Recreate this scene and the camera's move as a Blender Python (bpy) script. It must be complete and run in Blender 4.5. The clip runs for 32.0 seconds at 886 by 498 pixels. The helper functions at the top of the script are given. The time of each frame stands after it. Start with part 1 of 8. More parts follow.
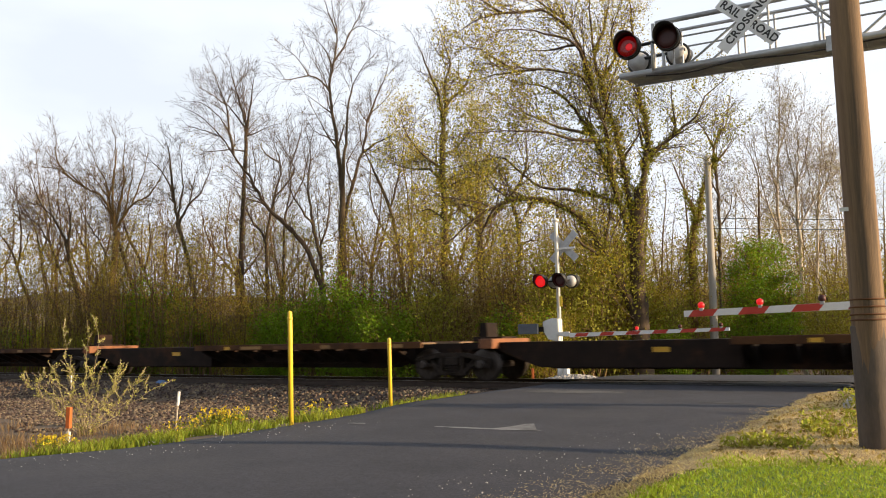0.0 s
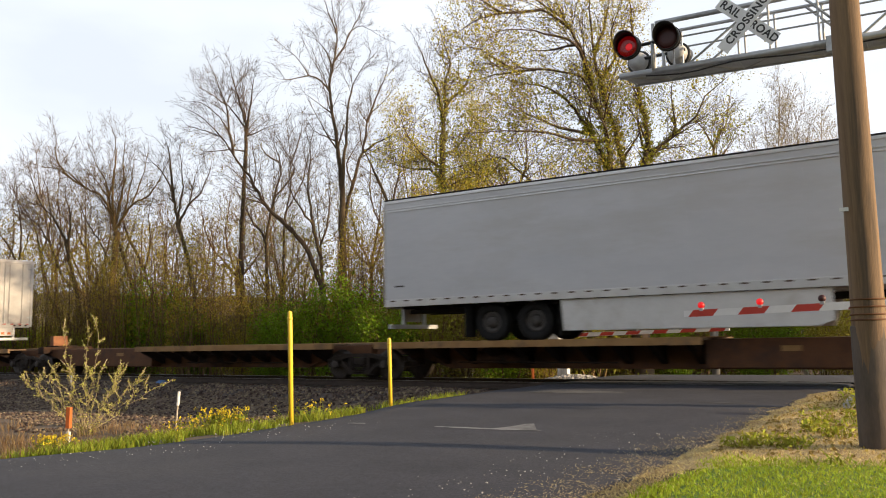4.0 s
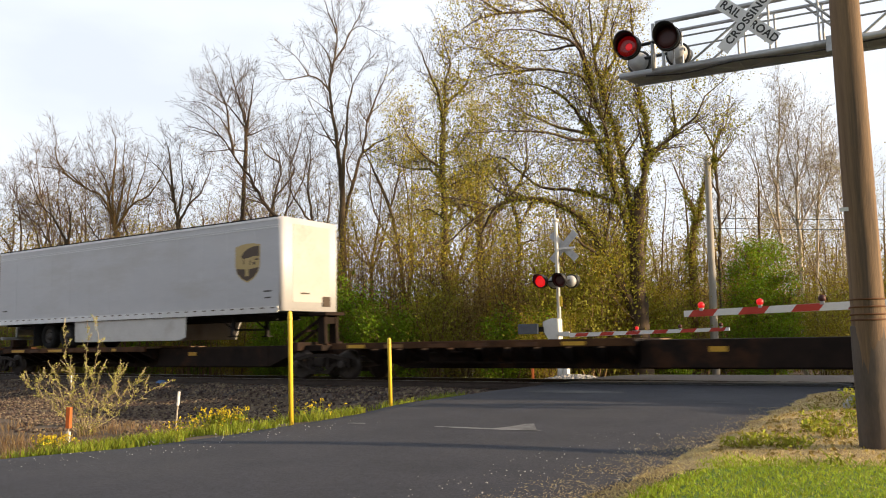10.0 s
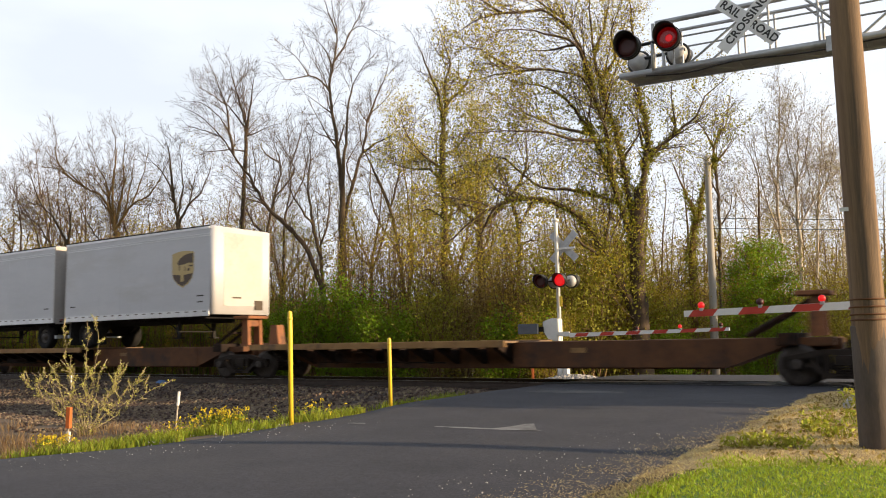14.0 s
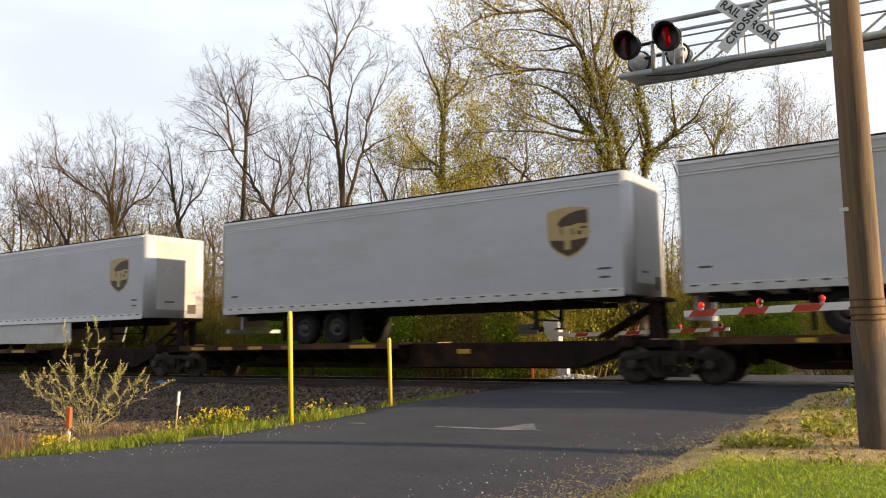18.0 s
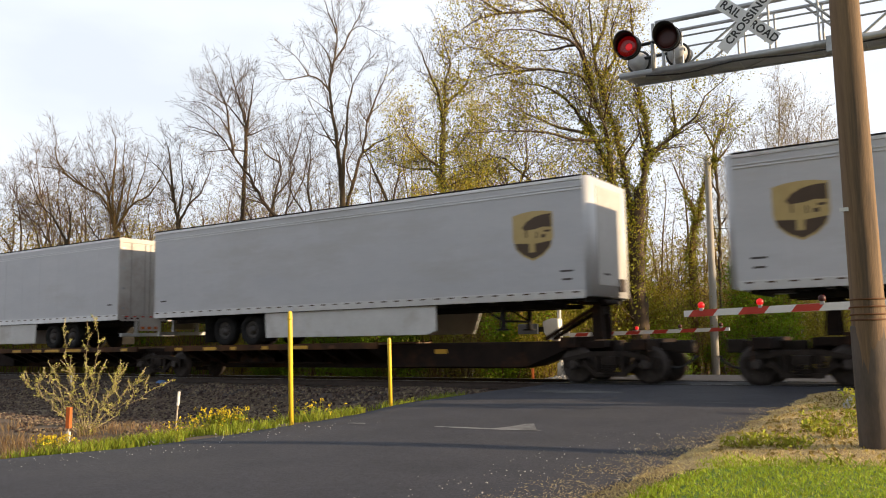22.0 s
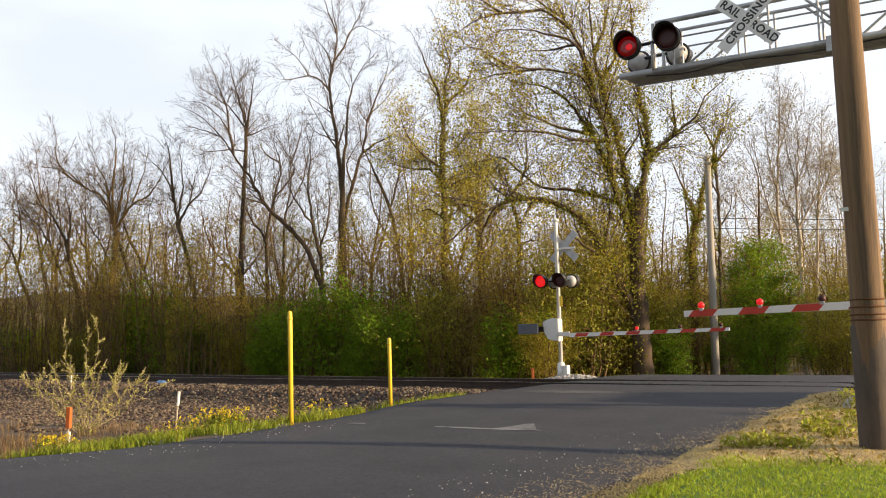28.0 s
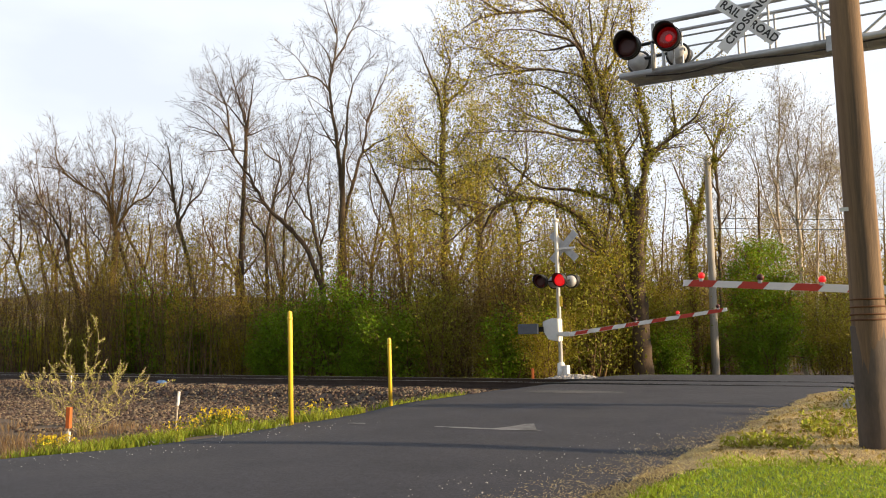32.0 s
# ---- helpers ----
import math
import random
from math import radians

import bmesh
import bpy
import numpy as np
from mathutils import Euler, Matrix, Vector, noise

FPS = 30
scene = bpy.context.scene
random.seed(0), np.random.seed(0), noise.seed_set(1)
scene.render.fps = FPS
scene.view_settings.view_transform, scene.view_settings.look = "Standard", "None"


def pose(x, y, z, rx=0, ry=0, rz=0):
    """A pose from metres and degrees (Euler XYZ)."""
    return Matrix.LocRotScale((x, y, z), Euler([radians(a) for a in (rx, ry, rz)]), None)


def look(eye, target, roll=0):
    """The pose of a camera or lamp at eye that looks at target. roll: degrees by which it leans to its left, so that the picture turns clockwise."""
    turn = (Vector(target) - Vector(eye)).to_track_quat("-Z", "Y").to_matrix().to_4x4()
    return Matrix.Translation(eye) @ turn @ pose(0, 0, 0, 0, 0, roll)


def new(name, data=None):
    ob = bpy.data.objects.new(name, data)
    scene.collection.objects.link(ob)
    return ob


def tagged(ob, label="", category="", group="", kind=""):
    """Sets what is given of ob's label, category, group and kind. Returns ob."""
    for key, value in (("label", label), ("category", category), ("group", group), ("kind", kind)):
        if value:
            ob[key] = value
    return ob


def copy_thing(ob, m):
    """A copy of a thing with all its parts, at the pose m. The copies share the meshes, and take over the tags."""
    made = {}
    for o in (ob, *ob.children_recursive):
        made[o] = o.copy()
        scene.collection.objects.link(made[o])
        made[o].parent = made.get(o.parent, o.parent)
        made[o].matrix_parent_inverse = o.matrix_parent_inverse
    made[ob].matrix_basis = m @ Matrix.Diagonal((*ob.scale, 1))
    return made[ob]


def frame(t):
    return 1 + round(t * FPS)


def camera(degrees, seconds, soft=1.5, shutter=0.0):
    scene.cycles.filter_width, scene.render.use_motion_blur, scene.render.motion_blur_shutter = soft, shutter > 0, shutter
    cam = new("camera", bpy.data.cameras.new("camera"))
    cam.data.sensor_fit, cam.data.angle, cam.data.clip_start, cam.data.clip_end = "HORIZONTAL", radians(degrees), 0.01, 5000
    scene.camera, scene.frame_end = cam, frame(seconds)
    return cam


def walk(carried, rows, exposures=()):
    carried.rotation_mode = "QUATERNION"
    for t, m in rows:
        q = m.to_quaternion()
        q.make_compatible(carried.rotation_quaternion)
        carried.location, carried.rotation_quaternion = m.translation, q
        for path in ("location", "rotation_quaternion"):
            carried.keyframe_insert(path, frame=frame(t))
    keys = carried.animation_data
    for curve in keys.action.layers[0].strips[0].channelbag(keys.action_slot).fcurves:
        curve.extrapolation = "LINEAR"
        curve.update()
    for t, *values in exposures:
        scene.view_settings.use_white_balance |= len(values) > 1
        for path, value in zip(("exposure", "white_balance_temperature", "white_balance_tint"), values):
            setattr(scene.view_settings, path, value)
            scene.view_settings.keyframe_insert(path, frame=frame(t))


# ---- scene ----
cam = camera(57.85, 32.0, soft=1.05, shutter=0.22)
EYE = (0.0, 0.0, 1.055)
AIM = (EYE[0] - 0.53939, EYE[1] + 0.83432, EYE[2] + 0.11385)
walk(cam, [(0.0, look(EYE, AIM, -1.319)), (32.0, look(EYE, AIM, -1.319))], exposures=[(0.0, 0.85), (32.0, 0.85)])

# ---- plan, in metres: z = 0 is the top of the rails, the track runs along x ----
TRACK_Y = 19.0
def travelled(t):
    """Metres that the train has run: it gathers a little speed, with one short check."""
    u = min(1.0, max(0.0, (t - 23.7) / 0.3))
    return 17.02 * t + 0.017 * t * t - 0.5 * u * u * (3 - 2 * u)


GRADE, GRADE_X = 0.0042, -14.0      # the line falls gently towards +x


def grade(x):
    return GRADE * (GRADE_X - x)


ROAD_L, ROAD_R = -8.5, -2.35

# ---- world, sun ----
SUN_EL, SUN_AZ = 11.3, 13.3          # azimuth from +x towards +y
world = bpy.data.worlds.new("sky")
scene.world = world
world.use_nodes = True
wn = world.node_tree
wn.nodes.clear()
w_out = wn.nodes.new("ShaderNodeOutputWorld")
w_bg = wn.nodes.new("ShaderNodeBackground")
w_sky = wn.nodes.new("ShaderNodeTexSky")
w_sky.sky_type = "NISHITA"
w_sky.sun_disc = False
w_sky.sun_elevation = radians(SUN_EL)
w_sky.sun_rotation = radians(90 - SUN_AZ)
w_sky.air_density, w_sky.dust_density, w_sky.ozone_density = 1.0, 2.5, 1.0
w_co = wn.nodes.new("ShaderNodeTexCoord")
w_map = wn.nodes.new("ShaderNodeMapping")
w_map.inputs["Scale"].default_value = (1.4, 1.4, 4.0)
w_noise = wn.nodes.new("ShaderNodeTexNoise")
w_noise.inputs["Scale"].default_value = 1.6
w_noise.inputs["Detail"].default_value = 6
w_ramp = wn.nodes.new("ShaderNodeMapRange")
w_ramp.inputs[1].default_value, w_ramp.inputs[2].default_value = 0.35, 0.62
w_ramp.inputs[3].default_value, w_ramp.inputs[4].default_value = 0.80, 1.0
w_mix = wn.nodes.new("ShaderNodeMix")
w_mix.data_type = "RGBA"
w_mix.inputs["B"].default_value = (9.2, 9.75, 10.6, 1)      # thin bright high cloud
w_sep = wn.nodes.new("ShaderNodeSeparateXYZ")
w_thin = wn.nodes.new("ShaderNodeMapRange")             # the veil thins out towards the zenith
w_thin.inputs[1].default_value, w_thin.inputs[2].default_value = 0.40, 0.85
w_thin.inputs[3].default_value, w_thin.inputs[4].default_value = 1.0, 0.35
w_mul = wn.nodes.new("ShaderNodeMath")
w_mul.operation = "MULTIPLY"
wn.links.new(w_co.outputs["Generated"], w_sep.inputs[0])
wn.links.new(w_sep.outputs["Z"], w_thin.inputs[0])
wn.links.new(w_thin.outputs[0], w_mul.inputs[1])
wn.links.new(w_co.outputs["Generated"], w_map.inputs["Vector"])
wn.links.new(w_map.outputs["Vector"], w_noise.inputs["Vector"])
wn.links.new(w_noise.outputs["Fac"], w_ramp.inputs[0])
wn.links.new(w_ramp.outputs[0], w_mul.inputs[0])
wn.links.new(w_mul.outputs[0], w_mix.inputs["Factor"])
wn.links.new(w_sky.outputs["Color"], w_mix.inputs["A"])
wn.links.new(w_mix.outputs["Result"], w_bg.inputs["Color"])
w_bg.inputs["Strength"].default_value = 0.062
wn.links.new(w_bg.outputs["Background"], w_out.inputs["Surface"])

sun_data = bpy.data.lights.new("sun", "SUN")
sun_data.energy, sun_data.angle, sun_data.color = 5.0, radians(0.6), (1.0, 0.75, 0.47)
sun = new("sun", sun_data)
_d = Vector((math.cos(radians(SUN_AZ)) * math.cos(radians(SUN_EL)), math.sin(radians(SUN_AZ)) * math.cos(radians(SUN_EL)), math.sin(radians(SUN_EL))))
sun.matrix_world = look(_d * 60, (0, 0, 0))


# ---- materials ----
def surface(name, c1, c2, scale=4.0, rough=0.8, bump=0.3, metal=0.0, c3=None, fine=60.0, spread=0.0, stretch=(1, 1, 1), spec=0.5, island=False, glow=None, grains=0.0):
    """A procedural surface: two tones mixed by a coarse and a fine noise, an optional third tone in blotches, relief and uneven gloss."""
    m = bpy.data.materials.new(name)
    m.use_nodes = True
    t = m.node_tree
    b = t.nodes["Principled BSDF"]

    def node(kind, **values):
        n = t.nodes.new(kind)
        for k, v in values.items():
            n.inputs[k].default_value = v
        return n
    co = node("ShaderNodeTexCoord")
    mp = node("ShaderNodeMapping", Scale=stretch)
    t.links.new(co.outputs["Object"], mp.inputs["Vector"])
    big = node("ShaderNodeTexNoise", Scale=scale, Detail=5.0, Roughness=0.6)
    small = node("ShaderNodeTexNoise", Scale=fine, Detail=3.0, Roughness=0.65)
    for n in (big, small):
        t.links.new(mp.outputs["Vector"], n.inputs["Vector"])
    add = node("ShaderNodeMath")
    add.operation = "MULTIPLY_ADD"
    add.inputs[1].default_value = 0.45
    t.links.new(small.outputs["Fac"], add.inputs[0])
    t.links.new(big.outputs["Fac"], add.inputs[2])
    rng = node("ShaderNodeMapRange")
    rng.inputs[1].default_value, rng.inputs[2].default_value = 0.5, 0.95
    t.links.new(add.outputs[0], rng.inputs[0])
    mix = node("ShaderNodeMix")
    mix.data_type = "RGBA"
    mix.inputs["A"].default_value, mix.inputs["B"].default_value = (*c1, 1), (*c2, 1)
    t.links.new(rng.outputs[0], mix.inputs["Factor"])
    last = mix.outputs["Result"]
    if c3:
        blot = node("ShaderNodeTexNoise", Scale=scale * 0.37, Detail=7.0, Roughness=0.7)
        t.links.new(mp.outputs["Vector"], blot.inputs["Vector"])
        br = node("ShaderNodeMapRange")
        br.inputs[1].default_value, br.inputs[2].default_value = 0.52, 0.66
        t.links.new(blot.outputs["Fac"], br.inputs[0])
        mx = node("ShaderNodeMix")
        mx.data_type = "RGBA"
        mx.inputs["B"].default_value = (*c3, 1)
        t.links.new(br.outputs[0], mx.inputs["Factor"])
        t.links.new(last, mx.inputs["A"])
        last = mx.outputs["Result"]
    if grains:
        vor = node("ShaderNodeTexVoronoi", Scale=grains)
        t.links.new(mp.outputs["Vector"], vor.inputs["Vector"])
        gm = node("ShaderNodeMapRange")
        gm.inputs[3].default_value, gm.inputs[4].default_value = 0.6, 1.45
        sep = node("ShaderNodeSeparateColor")
        t.links.new(vor.outputs["Color"], sep.inputs["Color"])
        t.links.new(sep.outputs[0], gm.inputs[0])
        hs = node("ShaderNodeHueSaturation")
        t.links.new(gm.outputs[0], hs.inputs["Value"])
        t.links.new(last, hs.inputs["Color"])
        last = hs.outputs["Color"]
    if spread:
        src = node("ShaderNodeNewGeometry").outputs["Random Per Island"] if island else node("ShaderNodeObjectInfo").outputs["Random"]
        vr = node("ShaderNodeMapRange")
        vr.inputs[3].default_value, vr.inputs[4].default_value = 1 - spread, 1 + spread
        t.links.new(src, vr.inputs[0])
        hr = node("ShaderNodeMapRange")
        hr.inputs[3].default_value, hr.inputs[4].default_value = 0.5 - spread * 0.05, 0.5 + spread * 0.05
        t.links.new(src, hr.inputs[0])
        hs = node("ShaderNodeHueSaturation")
        t.links.new(vr.outputs[0], hs.inputs["Value"])
        t.links.new(hr.outputs[0], hs.inputs["Hue"])
        t.links.new(last, hs.inputs["Color"])
        last = hs.outputs["Color"]
    t.links.new(last, b.inputs["Base Color"])
    rr = node("ShaderNodeMapRange")
    rr.inputs[3].default_value, rr.inputs[4].default_value = max(0.03, rough - 0.12), min(1.0, rough + 0.12)
    t.links.new(small.outputs["Fac"], rr.inputs[0])
    t.links.new(rr.outputs[0], b.inputs["Roughness"])
    b.inputs["Metallic"].default_value = metal
    b.inputs["Specular IOR Level"].default_value = spec
    if bump:
        bp = node("ShaderNodeBump", Strength=bump, Distance=0.02)
        t.links.new(add.outputs[0], bp.inputs["Height"])
        t.links.new(bp.outputs["Normal"], b.inputs["Normal"])
    if glow:
        b.inputs["Emission Color"].default_value = (*glow[:3], 1)
        b.inputs["Emission Strength"].default_value = glow[3]
    return m


M_SOIL = surface("leaf_litter_soil", (0.05, 0.038, 0.02), (0.09, 0.07, 0.034), 0.5, 0.95, 0.6, c3=(0.06, 0.075, 0.025), fine=12)
M_BANK = surface("wooded_bank", (0.045, 0.035, 0.013), (0.105, 0.08, 0.028), 0.35, 0.95, 0.8, c3=(0.05, 0.055, 0.014), fine=3.0)
M_VERGE = surface("verge_soil", (0.0715, 0.0481, 0.0312), (0.13, 0.091, 0.0585), 1.5, 0.95, 0.6, c3=(0.091, 0.065, 0.039), fine=30)
M_STRAW_SOIL = surface("straw_covered_soil", (0.372, 0.269, 0.138), (0.58, 0.442, 0.235), 3.0, 0.95, 0.6, c3=(0.206, 0.179, 0.062), fine=40)
M_LAWN = surface("lawn_soil", (0.075, 0.138, 0.0125), (0.138, 0.213, 0.025), 2.0, 0.95, 0.6, c3=(0.125, 0.163, 0.0375), fine=40)
M_ASPHALT = surface("asphalt", (0.0196, 0.0203, 0.029), (0.0405, 0.0405, 0.0527), 0.9, 0.82, 0.5, c3=(0.0378, 0.0378, 0.0459), fine=90, grains=55)
M_ASPHALT_OLD = surface("worn_asphalt", (0.0625, 0.0625, 0.065), (0.0938, 0.0938, 0.0938), 1.2, 0.85, 0.5, fine=90, grains=55)
M_PAINT_ROAD = surface("worn_road_paint", (0.15, 0.15, 0.152), (0.27, 0.27, 0.27), 3.0, 0.8, 0.3, c3=(0.08, 0.08, 0.082), fine=60)
M_BALLAST = surface("ballast_bed", (0.0338, 0.0243, 0.0203), (0.081, 0.0594, 0.0486), 2.0, 0.95, 0.9, c3=(0.054, 0.0405, 0.0324), fine=25, grains=16)
M_STONE = surface("ballast_stone", (0.062, 0.041, 0.029), (0.165, 0.115, 0.083), 9.0, 0.9, 0.4, spread=0.8, island=True)
M_STONE_ONE = surface("loose_stone", (0.13, 0.11, 0.10), (0.26, 0.23, 0.21), 9.0, 0.9, 0.4, spread=0.55)
M_STONE_PALE = surface("pale_gravel", (0.26, 0.25, 0.25), (0.42, 0.41, 0.40), 9.0, 0.9, 0.4, spread=0.35, island=True)
M_RAIL = surface("rail_steel", (0.035, 0.025, 0.022), (0.07, 0.05, 0.04), 6.0, 0.6, 0.3, 0.4)
M_RAIL_TOP = surface("polished_rail", (0.35, 0.35, 0.36), (0.5, 0.5, 0.5), 5.0, 0.3, 0.05, 1.0)
M_TIE = surface("creosote_tie", (0.05, 0.04, 0.032), (0.10, 0.08, 0.065), 5.0, 0.9, 0.6, stretch=(1, 8, 8))
M_BARK = surface("bark", (0.080, 0.043, 0.015), (0.18, 0.10, 0.037), 3.0, 0.92, 0.8, fine=22, stretch=(1, 1, 0.35), spread=0.25)
M_BARK_DARK = surface("dark_bark", (0.038, 0.025, 0.014), (0.10, 0.066, 0.036), 3.0, 0.92, 0.8, fine=22, stretch=(1, 1, 0.35), spread=0.2)
M_BARK_PALE = surface("pale_bark", (0.34, 0.28, 0.20), (0.5, 0.43, 0.32), 3.0, 0.85, 0.4, c3=(0.18, 0.13, 0.08), fine=15, stretch=(1, 1, 0.5))
M_TWIG = surface("twigs", (0.078, 0.043, 0.016), (0.150, 0.088, 0.034), 3.0, 0.9, 0.0, spread=0.3, island=True)
M_TWIG_DARK = surface("dark_twigs", (0.055, 0.034, 0.018), (0.105, 0.067, 0.037), 3.0, 0.9, 0.0, spread=0.3, island=True)
M_TWIG_TAN = surface("tan_twigs", (0.15, 0.105, 0.06), (0.25, 0.18, 0.105), 3.0, 0.9, 0.0, spread=0.3, island=True)
M_TWIG_PALE = surface("pale_twigs", (0.27, 0.21, 0.135), (0.39, 0.31, 0.20), 3.0, 0.9, 0.0, spread=0.3, island=True)


def leaf_surface(name, c1, c2, spread=0.4):
    m = surface(name, c1, c2, 1.5, 0.6, 0.0, spread=spread, island=True, spec=0.3)
    t = m.node_tree
    b = t.nodes["Principled BSDF"]
    out = t.nodes["Material Output"]
    tr = t.nodes.new("ShaderNodeBsdfTranslucent")
    ms = t.nodes.new("ShaderNodeMixShader")
    ms.inputs[0].default_value = 0.42
    src = b.inputs["Base Color"].links[0].from_socket
    t.links.new(src, tr.inputs["Color"])
    t.links.new(b.outputs[0], ms.inputs[1])
    t.links.new(tr.outputs[0], ms.inputs[2])
    t.links.new(ms.outputs[0], out.inputs["Surface"])
    return m


M_LEAF_YELLOW = leaf_surface("young_yellow_green_leaf", (0.36, 0.285, 0.020), (0.50, 0.40, 0.036))
M_LEAF_IVY = leaf_surface("ivy_leaf", (0.17, 0.18, 0.016), (0.31, 0.29, 0.032), 0.22)
M_LEAF_GREEN = leaf_surface("fresh_green_leaf", (0.105, 0.185, 0.003), (0.20, 0.29, 0.008))
M_LEAF_OLIVE = leaf_surface("olive_brush_leaf", (0.215, 0.18, 0.011), (0.30, 0.25, 0.018), 0.18)
M_LEAF_BROWN = leaf_surface("budding_brown_leaf", (0.235, 0.175, 0.05), (0.33, 0.245, 0.075), 0.25)
M_LEAF_BRUSH = leaf_surface("brown_brush_leaf", (0.27, 0.19, 0.024), (0.36, 0.26, 0.038), 0.18)
M_LEAF_TAN = leaf_surface("tan_budding_leaf", (0.36, 0.30, 0.14), (0.47, 0.40, 0.20), 0.25)
M_GRASS = leaf_surface("grass_blade", (0.23, 0.31, 0.0184), (0.414, 0.483, 0.0403))
M_GRASS_TALL = leaf_surface("tall_grass_blade", (0.18, 0.23, 0.018), (0.30, 0.33, 0.035))
M_GRASS_DRY = leaf_surface("dry_grass_blade", (0.483, 0.368, 0.172), (0.69, 0.552, 0.287))
M_WEED = leaf_surface("brown_weed_stalk", (0.19, 0.12, 0.06), (0.33, 0.22, 0.11))
M_WEED_LEAF = leaf_surface("yellow_green_weed_leaf", (0.27, 0.29, 0.02), (0.42, 0.40, 0.05))
M_BUD = leaf_surface("pale_yellow_bud", (0.42, 0.40, 0.09), (0.56, 0.53, 0.14))
M_FLOWER = leaf_surface("yellow_flower", (0.75, 0.55, 0.03), (0.85, 0.65, 0.05), 0.15)

M_WHITE_BOX = surface("white_trailer_paint", (0.491, 0.496, 0.518), (0.553, 0.553, 0.571), 1.2, 0.42, 0.05, c3=(0.473, 0.469, 0.469), fine=8, stretch=(0.4, 1, 1.5), spread=0.05)
# trailer white darkened and warmed in colour to offset sun on the ends
M_WHITE_END_DIMMED = surface("sun_dimmed_trailer_white", (0.369, 0.353, 0.336), (0.435, 0.418, 0.402), 1.4, 0.5, 0.05, c3=(0.312, 0.279, 0.254), fine=10)
M_ALU = surface("aluminium_rail", (0.55, 0.55, 0.56), (0.68, 0.68, 0.68), 3.0, 0.4, 0.08, 0.7)
M_SKIRT = surface("white_skirt_panel", (0.55, 0.54, 0.52), (0.64, 0.63, 0.61), 1.5, 0.5, 0.1, c3=(0.45, 0.42, 0.38), fine=12)
M_BLACK = surface("black_chassis", (0.010, 0.010, 0.010), (0.024, 0.021, 0.02), 4.0, 0.7, 0.2, spec=0.2)
M_TYRE = surface("tyre_rubber", (0.011, 0.011, 0.012), (0.022, 0.021, 0.02), 9.0, 0.85, 0.2, spec=0.2)
M_HUB = surface("dull_hub", (0.05, 0.045, 0.042), (0.10, 0.09, 0.085), 6.0, 0.6, 0.2, 0.4)
M_SHIELD = surface("brown_emblem", (0.055, 0.03, 0.015), (0.07, 0.04, 0.02), 5.0, 0.45, 0.0)
M_GOLD = surface("gold_emblem", (0.43, 0.31, 0.12), (0.50, 0.37, 0.15), 5.0, 0.45, 0.0)
M_GREEN = surface("green_container_paint", (0.009, 0.094, 0.005), (0.014, 0.122, 0.008), 0.9, 0.6, 0.06, c3=(0.012, 0.086, 0.008), fine=10, stretch=(1, 1, 0.4), spec=0.25)
M_OLIVE = surface("faded_olive_container_paint", (0.052, 0.122, 0.007), (0.070, 0.15, 0.011), 0.9, 0.6, 0.06, c3=(0.05, 0.105, 0.009), fine=10, stretch=(1, 1, 0.4), spec=0.25)
M_YELLOW = surface("yellow_panel", (0.55, 0.33, 0.02), (0.65, 0.40, 0.03), 5.0, 0.5, 0.0)
M_DARKTYPE = surface("dark_brown_decal", (0.035, 0.022, 0.012), (0.05, 0.03, 0.018), 5.0, 0.5, 0.0)
M_BLUE = surface("blue_decal", (0.055, 0.065, 0.22), (0.075, 0.09, 0.27), 5.0, 0.5, 0.0)
M_MARK = surface("white_decal", (0.6, 0.62, 0.6), (0.7, 0.7, 0.7), 9.0, 0.5, 0.0)
M_CAR_EDGE = surface("rusty_edge_rail", (0.035, 0.016, 0.008), (0.11, 0.050, 0.019), 1.6, 0.8, 0.3, c3=(0.03, 0.018, 0.012), fine=20, spec=0.2)
# tan tone puts the sunlit look of the deck top into the colour
M_RUNWAY_SUNLIT = surface("sunlit_worn_runway_steel", (0.10, 0.058, 0.03), (0.21, 0.135, 0.075), 1.5, 0.8, 0.3, c3=(0.05, 0.03, 0.02), fine=20)
M_STENCIL = surface("faded_white_stencil", (0.32, 0.38, 0.32), (0.45, 0.5, 0.45), 9.0, 0.6, 0.0)
M_RUST = surface("rusty_brown_steel", (0.0612, 0.0223, 0.0072), (0.13, 0.0504, 0.0144), 2.2, 0.8, 0.3, c3=(0.036, 0.0187, 0.013), fine=20)
M_DARK_STEEL = surface("grimy_dark_steel", (0.009, 0.006, 0.005), (0.024, 0.014, 0.010), 2.2, 0.85, 0.3, c3=(0.055, 0.024, 0.011), fine=20, spec=0.2)
M_DECK_EDGE = surface("worn_deck_edge", (0.22, 0.115, 0.035), (0.33, 0.19, 0.07), 2.0, 0.75, 0.3, c3=(0.09, 0.06, 0.04), fine=20)
M_MARK_YELLOW = surface("yellow_reflective_mark", (0.50, 0.27, 0.02), (0.62, 0.35, 0.03), 6.0, 0.5, 0.0)
M_ORANGE_STEEL = surface("orange_primer_steel", (0.17, 0.062, 0.022), (0.25, 0.095, 0.034), 3.0, 0.75, 0.2, c3=(0.07, 0.03, 0.016))
M_TRUCK = surface("cast_truck_steel", (0.0133, 0.0095, 0.0076), (0.0342, 0.0247, 0.019), 5.0, 0.75, 0.4, spec=0.2)
M_WHEEL = surface("wheel_steel", (0.0306, 0.0238, 0.0204), (0.0714, 0.0578, 0.051), 8.0, 0.6, 0.2, 0.5)
M_GALV = surface("galvanised_steel", (0.34, 0.35, 0.36), (0.47, 0.48, 0.49), 4.0, 0.5, 0.1, 0.5, c3=(0.28, 0.28, 0.28))
